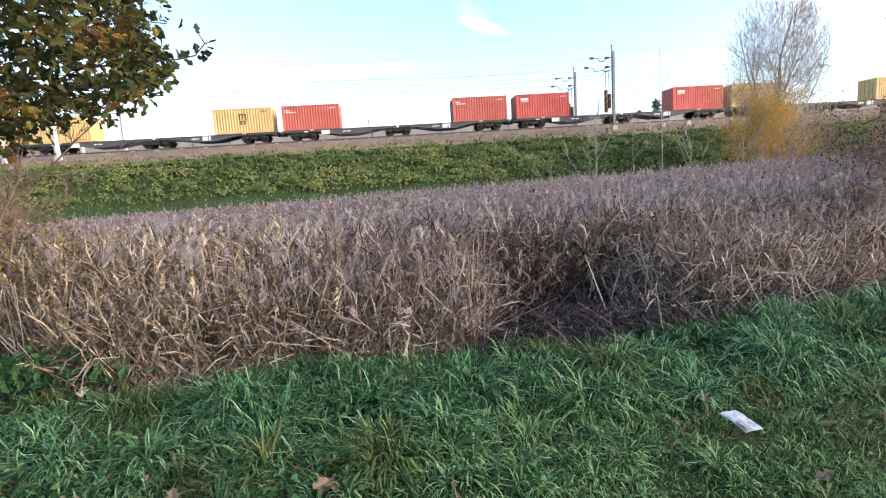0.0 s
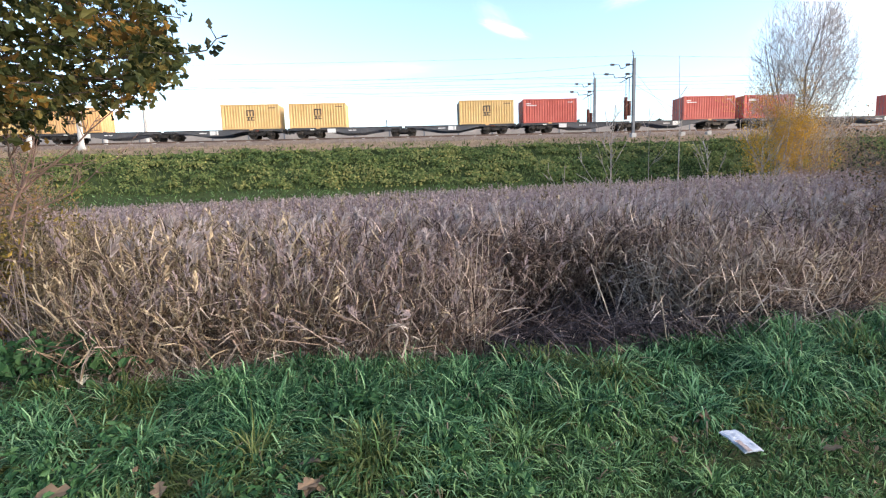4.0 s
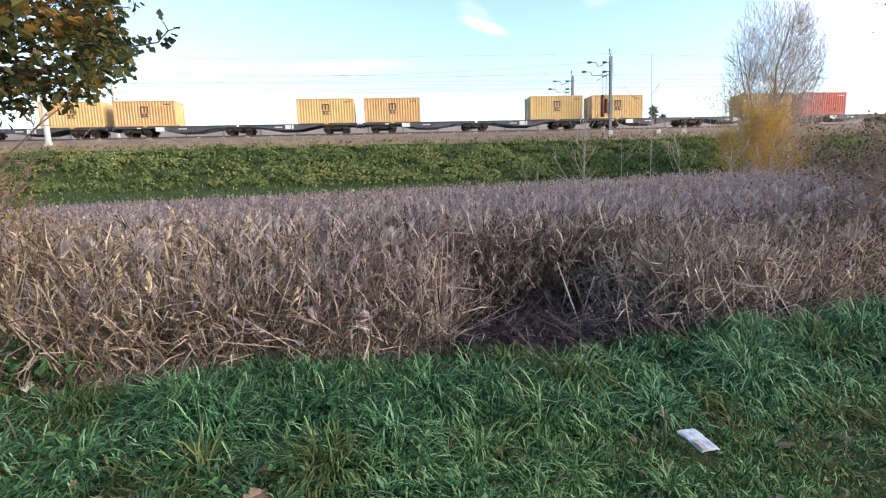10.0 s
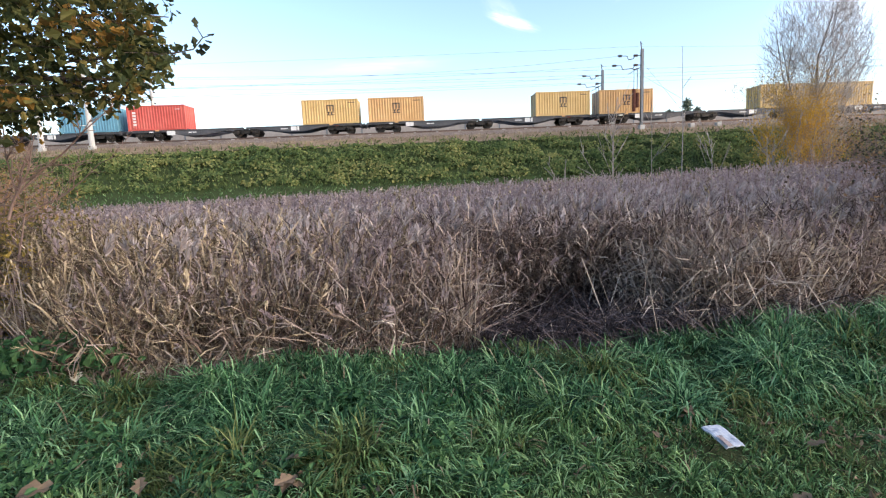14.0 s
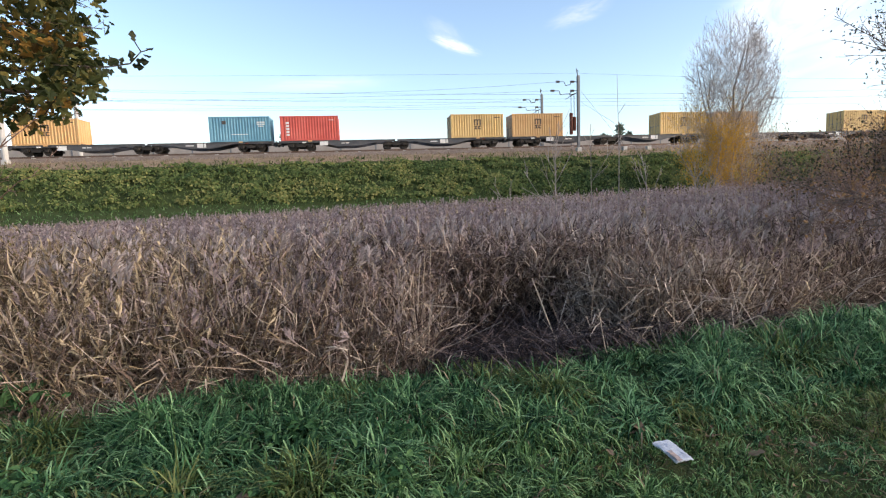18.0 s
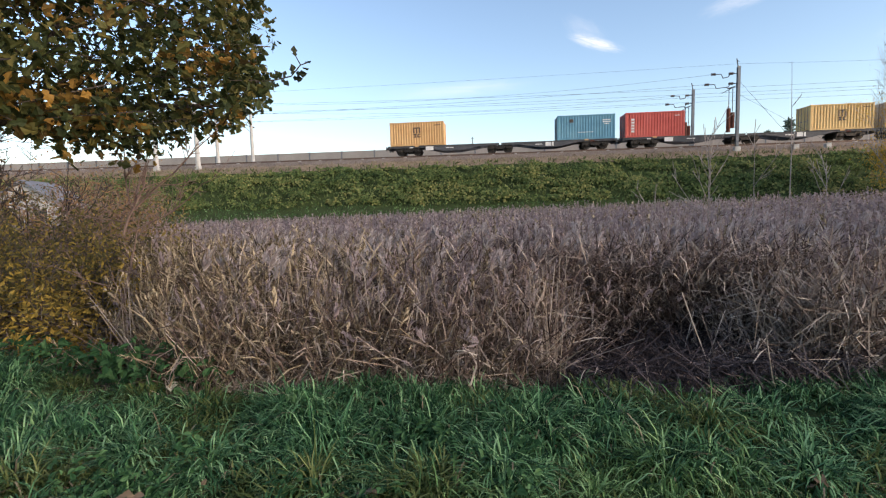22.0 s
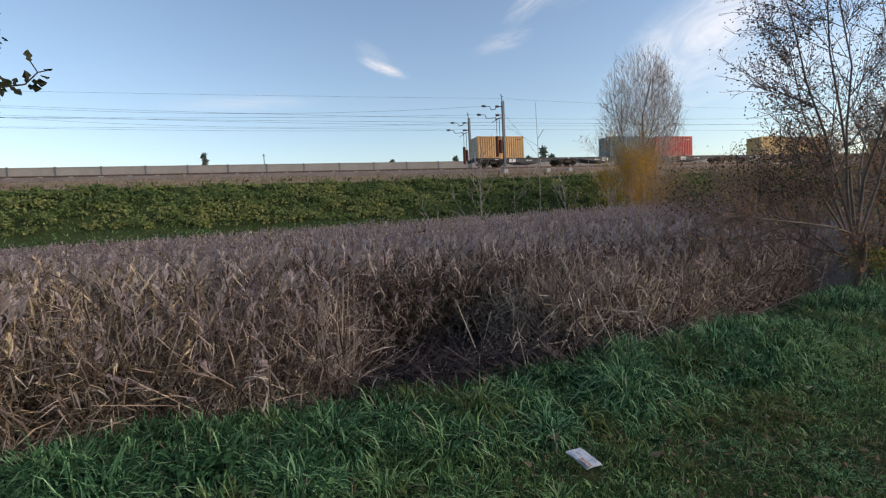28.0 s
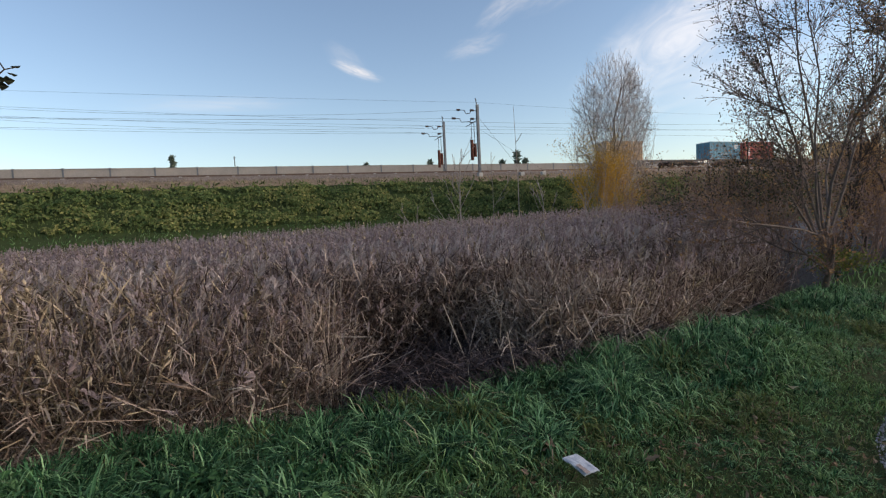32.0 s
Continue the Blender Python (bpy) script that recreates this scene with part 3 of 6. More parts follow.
barrier = empty("noise_barrier", pose(0, 68.0, 6.3), "low grey-brown concrete noise barrier with steel posts", "noise barrier", kind="structure")
bm = bmesh.new()
box(bm, 0.06, 4.54, -0.06, 0.06, 0, 2.86, 0.02)
for z in (0.9, 1.8):
    box(bm, 0.08, 4.52, -0.075, 0.075, z - 0.012, z + 0.012)
box(bm, 0.05, 4.55, -0.09, 0.09, 2.86, 2.94)
one = part("barrier_panel", bm, PANEL, barrier)
one.matrix_basis = pose(-25.43 - 23 * 4.6, 0, 0)
bm = bmesh.new()
for a, b, c, d in ((-0.09, 0.09, -0.11, -0.09), (-0.09, 0.09, 0.09, 0.11), (-0.012, 0.012, -0.09, 0.09)):
    box(bm, a, b, c, d, 0, 3.0)
post = part("barrier_post", bm, GALV, barrier)
post.matrix_basis = pose(-25.43 - 23 * 4.6, 0, 0)
for k in range(-22, 42):
    shared("barrier_panel", one.data, barrier, pose(-25.43 + k * 4.6, 0, 0))
    shared("barrier_post", post.data, barrier, pose(-25.43 + k * 4.6, 0, 0))


# ---- masts, arms, weights and wires ----
def arm(parent, z, reach, rise):
    """A cantilever arm towards the track: tube, stay and brown insulators."""
    bm = bmesh.new()
    rod(bm, (0, 0.1, z), (0, reach, z), 0.035)
    rod(bm, (0, 0.1, z + rise), (0, reach * 0.95, z + 0.05), 0.025)
    rod(bm, (0, reach * 0.9, z - 0.02), (0, reach * 0.9, z - 0.4), 0.02)
    part("cantilever_arm", bm, DARKSTEEL, parent)
    for y in (0.45, reach * 0.8):
        bm = bmesh.new()
        for k in range(4):
            rod(bm, (0, y + 0.09 * k, z), (0, y + 0.09 * k + 0.05, z), 0.10)
        part("insulator", bm, INSUL, parent)


def pull_arm(parent, z, out):
    """A drop bracket with insulators that runs along the track, as on a tensioning mast."""
    bm = bmesh.new()
    rod(bm, (0, 0, z), (-0.75, 0, z), 0.038), rod(bm, (-0.75, 0, z), (-0.95, 0, z - 0.32), 0.038)
    rod(bm, (-0.95, 0, z - 0.32), (-out + 0.85, 0, z - 0.40), 0.038), rod(bm, (-out + 0.85, 0, z - 0.40), (-out + 0.7, 0, z - 0.02), 0.038)
    rod(bm, (-out + 0.7, 0, z - 0.02), (-out, 0, z), 0.034)
    part("wire_bracket", bm, DARKSTEEL, parent)
    for x in (-0.5, -out + 0.15):
        bm = bmesh.new()
        for k in range(4):
            rod(bm, (x - 0.11 * k, 0, z), (x - 0.11 * k - 0.06, 0, z), 0.125)
        part("insulator", bm, INSUL, parent)


def mast(x, y, z, tall, steel, mat, weights, facing, label):
    ob = empty("catenary_mast", pose(x, y, z), label, "mast", "catenary masts")
    bm = bmesh.new()
    if steel:
        for a, b, c, d in ((-0.13, 0.13, -0.15, -0.12), (-0.13, 0.13, 0.12, 0.15), (-0.015, 0.015, -0.12, 0.12)):
            box(bm, a, b, c, d, 0, tall)
        for k in range(9):
            box(bm, -0.125, 0.125, -0.125, 0.125, 0.5 + k * tall / 9, 0.53 + k * tall / 9)
    else:
        rod(bm, (0, 0, 0), (0, 0, tall), 0.26, 0.17, 12)
        for k in range(5):
            rod(bm, (0, 0, 1 + k * 1.4), (0, 0, 1.05 + k * 1.4), 0.262 - 0.016 * k, sides=12)
    part("post", bm, mat, ob)
    bm = bmesh.new()
    box(bm, -0.27, 0.27, -0.27, 0.27, -0.7, 0.26, 0.04)
    part("foundation", bm, CONCRETE, ob, "pale concrete foundation block")
    if weights:
        bm = bmesh.new()
        rod(bm, (-0.05, 0, tall - 0.1), (-0.2, 0, tall + 0.75), 0.05), rod(bm, (-0.2, 0, tall + 0.6), (0.05, 0, tall + 0.45), 0.03)
        part("pole_top", bm, DARKSTEEL, ob)
        pull_arm(ob, tall - 0.65, 2.3), pull_arm(ob, tall - 1.6, 2.9)
        bm = bmesh.new()
        rod(bm, (-0.15, 0, tall - 1.8), (-1.5, 0, tall - 2.5), 0.03), rod(bm, (-0.45, 0.1, tall - 1.9), (-0.45, 0.1, 3.7), 0.035), rod(bm, (-0.8, 0.1, tall - 2.0), (-0.8, 0.1, 3.9), 0.03), rod(bm, (-0.3, 0.05, tall - 1.9), (-0.95, 0.1, tall - 2.05), 0.05)
        part("stay_rods", bm, DARKSTEEL, ob)
        for wx, z0, z1 in ((-0.8, 1.7, 4.0), (-0.42, 2.1, 3.6)):
            bm = bmesh.new()
            k = z0
            while k < z1:
                rod(bm, (wx, 0.1, k), (wx, 0.1, k + 0.085), 0.19, sides=12)
                k += 0.1
            part("weight_stack", bm, RUST, ob, "rusty iron tension weights")
    else:
        arm(ob, tall - 1.0, 2.7 * facing, 0.8), arm(ob, tall - 2.3, 2.5 * facing, -0.9)
    return ob


mast(23.85, 52.45, 6.3, 7.95, True, GALV, True, 1, "grey steel catenary mast with brown insulators and rusty weights")
mast(23.6, 62.9, 6.6, 7.75, True, GALV, True, -1, "grey steel catenary mast beyond the tracks with rusty weights")
for mx, my, f in ((-32.4, 52.5, 1), (-37.3, 52.5, 1), (-31.2, 62.9, -1), (-36.0, 62.9, -1)):
    mast(mx, my, 6.3, 8.3, False, PALEMAST, False, f, "pale concrete catenary mast with cantilever arms beside the track")
for bx in (29.3, 32.2):
    ob = empty("guy_anchor", pose(bx, 52.5, 6.3), "pale concrete anchor block on the track shoulder", "concrete block", "anchor blocks")
    bm = bmesh.new()
    box(bm, -0.25, 0.25, -0.25, 0.25, -0.6, 0.26, 0.04)
    part("block", bm, CONCRETE, ob)
    bm = bmesh.new()
    rod(bm, (0, 0, 0.25), (-0.12, 0, 0.5), 0.03)
    part("anchor_eye", bm, DARKSTEEL, ob)


def wire(a, b, sag, r=0.011, label="dark overhead wire above the railway", group="overhead wires"):
    bm = bmesh.new()
    a, b = Vector(a), Vector(b)
    pts = [a.lerp(b, k / 16) - Vector((0, 0, 4 * sag * (k / 16) * (1 - k / 16))) for k in range(17)]
    side = (b - a).cross(Vector((0, 0, 1))).normalized()
    up = side.cross(b - a).normalized()
    rings = [[bm.verts.new(q + r * (math.cos(j * 1.2566) * side + math.sin(j * 1.2566) * up)) for j in range(5)] for q in pts]
    for q0, q1 in zip(rings, rings[1:]):
        for j in range(5):
            bm.faces.new((q0[j], q0[(j + 1) % 5], q1[(j + 1) % 5], q1[j]))
    tagged(part("overhead_wire", bm, DARKSTEEL), label, "wire", group)


for y0, z0, zc, mx in ((52.45, 13.6, 12.65, 23.85), (62.9, 13.7, 12.75, 23.6)):
    ym = NEAR_Y if y0 < 58 else FAR_Y
    s = 1 if y0 < 58 else -1
    wire((mx - 2.3, y0, z0), (-34, ym, 13.9), 1.0)
    wire((mx - 2.9, y0, zc), (-34, ym, 12.5), 0.25)
    wire((mx + 60, ym, 13.8), (-34, ym, 13.8), 0.9), wire((mx + 60, ym, 12.45), (-34, ym, 12.45), 0.05)
    wire((-34, ym, 13.9), (-92, ym, 13.9), 0.9), wire((-34, ym, 12.5), (-92, ym, 12.5), 0.05)
    wire((mx + 60, ym, 13.8), (mx + 120, ym, 13.8), 0.9), wire((mx + 60, ym, 12.45), (mx + 120, ym, 12.45), 0.05)
wire((-92, 52.3, 14.5), (23.7, 52.45, 14.5), 0.4, 0.008), wire((23.7, 52.45, 14.5), (95, 52.3, 14.6), 0.6, 0.008)
wire((23.9, 52.45, 12.9), (29.2, 52.5, 6.8), 0, 0.012, "thin steel guy wire down to its anchor", "guy wires")
wire((23.9, 52.45, 11.6), (32.1, 52.5, 6.8), 0, 0.012, "thin steel guy wire down to its anchor", "guy wires")


# ---- the train ----
PITCH, DECK = 24.9, 1.03


def wheelset_mesh():
    bm = bmesh.new()
    for s in (-1, 1):
        rod(bm, (0, s * 0.75 - 0.065, 0), (0, s * 0.75 + 0.065, 0), 0.45, sides=20)
        rod(bm, (0, s * 0.69 - 0.015, 0), (0, s * 0.69 + 0.015, 0), 0.48, sides=20)
        rod(bm, (0, s * 0.82, 0), (0, s * 0.86, 0), 0.30, 0.24, 12)
        for k in range(4):
            a = k * math.pi / 2
            rod(bm, (0.33 * math.cos(a), s * 0.80, 0.33 * math.sin(a)), (0.33 * math.cos(a), s * 0.835, 0.33 * math.sin(a)), 0.05, sides=6)
    rod(bm, (0, -1.0, 0), (0, 1.0, 0), 0.08, sides=10)
    me = bpy.data.meshes.new("wheelset")
    bm.to_mesh(me), bm.free()
    me.materials.append(WHEELIRON)
    return me


def bogie_mesh():
    bm = bmesh.new()
    for s in (-1, 1):
        prism(bm, [(-1.35, 0.40), (-1.2, 0.40), (-0.95, 0.62), (-0.55, 0.62), (-0.4, 0.36), (0.4, 0.36), (0.55, 0.62), (0.95, 0.62), (1.2, 0.40), (1.35, 0.40), (1.35, 0.58), (1.0, 0.80), (0.5, 0.80), (0.3, 0.66), (-0.3, 0.66), (-0.5, 0.80), (-1.0, 0.80), (-1.35, 0.58)], s * 1.03 - 0.08, s * 1.03 + 0.08)
        for x in (-0.9, 0.9):
            box(bm, x - 0.17, x + 0.17, s * 1.03 - 0.14, s * 1.03 + 0.14, 0.34, 0.62, 0.03)
            for k in (-0.24, 0.24):
                rod(bm, (x + k, s * 1.03, 0.44), (x + k, s * 1.03, 0.72), 0.07)
        for k in (-0.18, 0.0, 0.18):
            rod(bm, (k, s * 1.03, 0.38), (k, s * 1.03, 0.64), 0.065)
    box(bm, -0.25, 0.25, -1.0, 1.0, 0.5, 0.82, 0.03)
    me = bpy.data.meshes.new("bogie")
    bm.to_mesh(me), bm.free()
    me.materials.append(WHEELIRON)
    return me


WHEEL_ME, BOGIE_ME = wheelset_mesh(), bogie_mesh()
WHEELS = []


def wagon():
    """An articulated six-axle container flat; x = 0 at its middle bogie."""
    half = PITCH / 2 - 0.35
    ob = empty("container_wagon", pose(0, NEAR_Y, RAIL_Z), "dark grey articulated container flat wagon on the near track", "railway wagon", "wagons of the train")
    t, d = DECK - 0.02, DECK - 0.02
    for sgn in (-1, 1):
        pts = [(0.12, t), (half, t), (half, t - 0.2), (half - 3.9, t - 0.2), (half - 5.9, t - 0.62), (4.3, t - 0.62), (1.8, t - 0.22), (0.12, t - 0.22)]
        outline = [(sgn * x, z) for x, z in pts]
        for y in (-1.22, 1.22):
            bm = bmesh.new()
            prism(bm, outline, y - 0.05, y + 0.05)
            for x in np.arange(4.5, half - 5.9, 0.9):
                box(bm, sgn * x - 0.03, sgn * x + 0.03, y - 0.09, y + 0.09, t - 0.60, t - 0.06)
            box(bm, min(sgn * 0.12, sgn * half), max(sgn * 0.12, sgn * half), y - 0.1, y + 0.1, t - 0.06, t)
            part("side_sill", bm, WAGONPAINT, ob)
        bm = bmesh.new()
        for x in np.arange(0.8, half, 1.45):
            box(bm, sgn * x - 0.1, sgn * x + 0.1, -1.17, 1.17, t - 0.22, t - 0.02)
        box(bm, min(sgn * 0.3, sgn * half), max(sgn * 0.3, sgn * half), -0.25, 0.25, t - 0.24, t - 0.02)
        part("cross_frame", bm, WAGONPAINT, ob)
        bm = bmesh.new()
        box(bm, sgn * half - 0.08, sgn * half + 0.08, -1.25, 1.25, t - 0.34, t + 0.03)
        part("headstock", bm, WAGONPAINT, ob)
        for y in (-0.87, 0.87):
            bm = bmesh.new()
            rod(bm, (sgn * half, y, t - 0.18), (sgn * (half + 0.28), y, t - 0.18), 0.09), rod(bm, (sgn * (half + 0.27), y, t - 0.18), (sgn * (half + 0.33), y, t - 0.18), 0.23, sides=14)
            part("buffer", bm, DARKSTEEL, ob)
        for x, w, h, m in ((5.2 if sgn > 0 else 7.6, 0.85, 0.42, MARK_WHITE), (4.1 if sgn > 0 else 5.4, 0.8, 0.09, MARK_WHITE), (9.6, 0.4, 0.12, RUST if sgn > 0 else MARK_WHITE)):
            bm = bmesh.new()
            zz = t - 0.22 if x > 9 else t - 0.36
            box(bm, sgn * x - w / 2, sgn * x + w / 2, -1.285, -1.272, zz - h / 2 + 0.06, zz + h / 2 + 0.06)
            part("lettering_panel", bm, m, ob)
        bm = bmesh.new()
        box(bm, sgn * 9.0 - 0.2, sgn * 9.0 + 0.2, -1.33, -1.20, t - 0.10, t + 0.05, 0.02)
        part("container_lock", bm, YELLOW2, ob)
    for x in (-(half - 2.15), 0, half - 2.15):
        b = shared("bogie", BOGIE_ME, ob, pose(x, 0, 0.03))
        for dx in (-0.9, 0.9):
            w = new("wheelset", WHEEL_ME)
            w.parent = b
            w.matrix_parent_inverse = pose(dx, 0, 0.46)
            WHEELS.append(w)
    return ob


BOX_L, BOX_W, BOX_H = 5.92, 2.44, 2.54


def container(paint, end_paint, marks, label):
    """A twenty-foot container with ribbed walls; x runs along it from 0, z from its floor."""
    ob = empty("shipping_container", pose(0, NEAR_Y, RAIL_Z + DECK), label, "container", "containers on the train")
    # ribbed long walls and roof
    for s in (-1, 1):
        bm = bmesh.new()
        xs, prof, x = [], [], 0.16
        while x < BOX_L - 0.2:
            for dx, dy in ((0, 0), (0.075, 0), (0.13, -0.045), (0.225, -0.045)):
                xs.append(x + dx), prof.append(dy)
            x += 0.28
        xs.append(BOX_L - 0.12), prof.append(0)
        lo = [bm.verts.new((a, s * (BOX_W / 2 - 0.02 + d), 0.15)) for a, d in zip(xs, prof)]
        hi = [bm.verts.new((a, s * (BOX_W / 2 - 0.02 + d), BOX_H - 0.10)) for a, d in zip(xs, prof)]
        for k in range(len(xs) - 1):
            bm.faces.new((lo[k], lo[k + 1], hi[k + 1], hi[k])[::s * -1])
        part("side_wall", bm, paint, ob)
    bm = bmesh.new()
    box(bm, 0.05, BOX_L - 0.05, -BOX_W / 2 + 0.03, BOX_W / 2 - 0.03, BOX_H - 0.06, BOX_H - 0.02)
    part("roof", bm, paint, ob)
    bm = bmesh.new()
    box(bm, 0.05, BOX_L - 0.05, -BOX_W / 2 + 0.03, BOX_W / 2 - 0.03, 0.06, 0.14)
    part("floor_panel", bm, DARKSTEEL, ob)
    for s in (-1, 1):
        for z0, z1, n in ((0.02, 0.17, "bottom_rail"), (BOX_H - 0.12, BOX_H - 0.01, "top_rail")):
            bm = bmesh.new()
            box(bm, 0.1, BOX_L - 0.1, s * (BOX_W / 2 - 0.03) - 0.03, s * (BOX_W / 2 - 0.03) + 0.03, z0, z1)
            part(n, bm, paint, ob)
        for x in (0.09, BOX_L - 0.09):
            bm = bmesh.new()
            box(bm, x - 0.09, x + 0.09, s * (BOX_W / 2 - 0.09) - 0.085, s * (BOX_W / 2 - 0.09) + 0.085, 0.1, BOX_H - 0.1, 0.015)
            for z in (0.06, BOX_H - 0.06):
                box(bm, x - 0.092, x + 0.092, s * (BOX_W / 2 - 0.08) - 0.085, s * (BOX_W / 2 - 0.08) + 0.085, z - 0.06, z + 0.06, 0.01)
            part("corner_post", bm, paint, ob)
    # ribbed front end, and a pair of doors with lock rods
    bm = bmesh.new()
    ys = np.arange(-BOX_W / 2 + 0.18, BOX_W / 2 - 0.17, 0.104)
    lo = [bm.verts.new((BOX_L - 0.05 - 0.04 * (k // 2 % 2), y, 0.1)) for k, y in enumerate(ys)]
    hi = [bm.verts.new((BOX_L - 0.05 - 0.04 * (k // 2 % 2), y, BOX_H - 0.08)) for k, y in enumerate(ys)]
    for k in range(len(ys) - 1):
        bm.faces.new((lo[k], lo[k + 1], hi[k + 1], hi[k]))
    part("front_end", bm, paint, ob)
    for s in (-1, 1):
        bm = bmesh.new()
        box(bm, 0.03, 0.08, 0.01 if s > 0 else -1.04, 1.04 if s > 0 else -0.01, 0.12, BOX_H - 0.1, 0.01)
        door = part("door", bm, end_paint, ob)
        for y in (0.3, 0.75):
            bm = bmesh.new()
            rod(bm, (0.0, s * y, 0.1), (0.0, s * y, BOX_H - 0.1), 0.022), box(bm, -0.02, 0.03, s * y - 0.12, s * y + 0.12, 1.0, 1.06)
            part("lock_rod", bm, GALV, door)
    for x, z, w, h, m in marks:
        bm = bmesh.new()
        box(bm, x - w / 2, x + w / 2, -BOX_W / 2 + 0.002, -BOX_W / 2 + 0.012, z - h / 2, z + h / 2)
        part("marking", bm, m, ob, "painted marking")
    return ob


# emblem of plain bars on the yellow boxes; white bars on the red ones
EMBLEM = [(2.66, 1.60, 0.12, 0.52, MARK_DARK), (2.98, 1.60, 0.12, 0.52, MARK_DARK), (3.30, 1.60, 0.12, 0.52, MARK_DARK), (2.98, 1.90, 0.76, 0.11, MARK_DARK),
          (2.78, 1.22, 0.34, 0.09, MARK_DARK), (2.78, 0.94, 0.34, 0.09, MARK_DARK), (2.78, 1.08, 0.12, 0.2, MARK_DARK), (3.2, 1.22, 0.34, 0.09, MARK_DARK), (3.2, 0.94, 0.34, 0.09, MARK_DARK), (3.08, 1.08, 0.11, 0.2, MARK_DARK), (5.2, 2.15, 0.7, 0.07, MARK_DARK)]
REDMARK = [(0.55, 2.05, 0.5, 0.10, MARK_WHITE), (0.9, 1.86, 1.1, 0.09, MARK_WHITE), (5.2, 2.15, 0.6, 0.06, MARK_WHITE)]
TALLMARK = [(0.75, 0.62 + 0.3 * k, 0.32, 0.2, MARK_WHITE) for k in range(5)] + [(5.2, 2.1, 0.5, 0.06, MARK_WHITE)]
BIGMARK = [(0.95, 2.0, 0.85, 0.26, MARK_WHITE), (0.95, 1.75, 0.85, 0.06, MARK_WHITE), (5.2, 2.15, 0.6, 0.06, MARK_WHITE)]
BLUEMARK = [(1.45, 1.95, 0.4, 0.34, MARK_DARK), (5.05, 1.95, 0.8, 0.10, MARK_WHITE), (5.05, 1.75, 0.8, 0.10, MARK_WHITE), (5.05, 1.55, 0.5, 0.08, MARK_WHITE), (2.9, 0.75, 1.6, 0.05, MARK_WHITE)]
proto = {
    "Y": container(YELLOW, YELLOW, EMBLEM, "faded yellow twenty-foot container with dark emblem on a wagon"),
    "O": container(YELLOW2, GREYEND, EMBLEM, "orange-yellow twenty-foot container with pale end doors"),
    "R": container(RED, RED, BIGMARK, "bright red twenty-foot container with white marking on a wagon"),
    "D": container(DARKRED, DARKRED, REDMARK, "dark red twenty-foot container with small white marking"),
    "T": container(RED, RED, TALLMARK, "orange-red twenty-foot container with an upright white marking"),
    "B": container(BLUE, BLUE, BLUEMARK, "weathered blue twenty-foot container with white markings"),
}
ORDER = [(0, "B", "T"), (1, "Y", "O"), (2, "Y", "O"), (3, "Y", "Y"), (4, "Y", "D"), (5, "D", "R"), (6, "R", "Y"), (7, "Y", "R"), (8, "R", "Y")]
RIDERS = []  # (thing, place along the train)
used = set()


def load(kind, u):
    ob = proto[kind] if kind not in used else copy_thing(proto[kind], pose(0, NEAR_Y, RAIL_Z + DECK))
    used.add(kind)
    RIDERS.append((ob, u + 0.07, RAIL_Z + DECK))


load("O", 6.95 - PITCH)
for k, a, b in ORDER:
    load(a, k * PITCH), load(b, k * PITCH + 6.95)
first = wagon()
n_first = len(WHEELS)
for k in range(-1, 9):
    ob = first if k == -1 else copy_thing(first, pose(0, NEAR_Y, RAIL_Z))
    RIDERS.append((ob, k * PITCH + 6.5 + PITCH / 2, RAIL_Z))
    if k > -1:
        WHEELS += [o for o in ob.children_recursive if o.name.startswith("wheelset")]

# ---- growth on the embankment ----
def facing(rng, n, way, loose):
    """Turns that face a flat leaf towards a way, loosely."""
    w = np.asarray(way, float) + rng.normal(0, loose, (n, 3))
    w /= np.linalg.norm(w, axis=1, keepdims=True)
    u = np.cross(w, rng.normal(size=(n, 3)))
    u /= np.linalg.norm(u, axis=1, keepdims=True)
    return np.stack([u, np.cross(w, u), w], 2)


rng = np.random.default_rng(5)
n = 1500
bx, by = rng.uniform(-75, 95, n), 43.4 + 7.0 * rng.uniform(0, 1, n)
keep = np.abs(bx) < by * 1.25 + 12
bx, by = bx[keep], by[keep]
# rounded clumps, higher towards the foot of the slope, with gaps of rough grass between
swell = 0.5 + 0.5 * wave(bx * 0.30, by * 0.7)
wide = rng.uniform(0.45, 1.15, len(bx)) * (0.7 + 0.6 * swell)
high = wide * rng.uniform(0.5, 0.95, len(bx)) * (1.0 - 0.65 * smooth(47.5, 50.3, by))
pile = Pile()
for k in range(46):
    d = rng.normal(0, 1, (len(bx), 3))
    d /= np.linalg.norm(d, axis=1, keepdims=True)
    d[:, 2] = np.abs(d[:, 2])
    d[:, 1] -= 0.35
    at = np.stack([bx, by, height(bx, by)], 1) + d * np.stack([wide, wide * 0.8, high], 1) * rng.uniform(0.75, 1.08, (len(bx), 1))
    pile.add(*oval(0.85), at, facing(rng, len(bx), d + np.array([0, -0.25, 0.5]), 0.5), rng.uniform(0.12, 0.29, len(bx)))
tagged(pile.object("bank_shrubbery", IVY), "dense green and yellowish creeping shrubs over the embankment", "shrubs", kind="stuff")
pile = Pile()
n = 16000
bx, by = rng.uniform(-70, 85, n), rng.uniform(43.2, 51.2, n)
pile.add(*ribbon(1, 0.22, 1.3, 2), np.stack([bx, by, height(bx, by)], 1), spins(rng, n, 0.5), rng.uniform(0.22, 0.55, n))
tagged(pile.object("slope_grass", OLIVEGRASS), "rough olive grass between the shrubs on the embankment", "grass", kind="stuff")

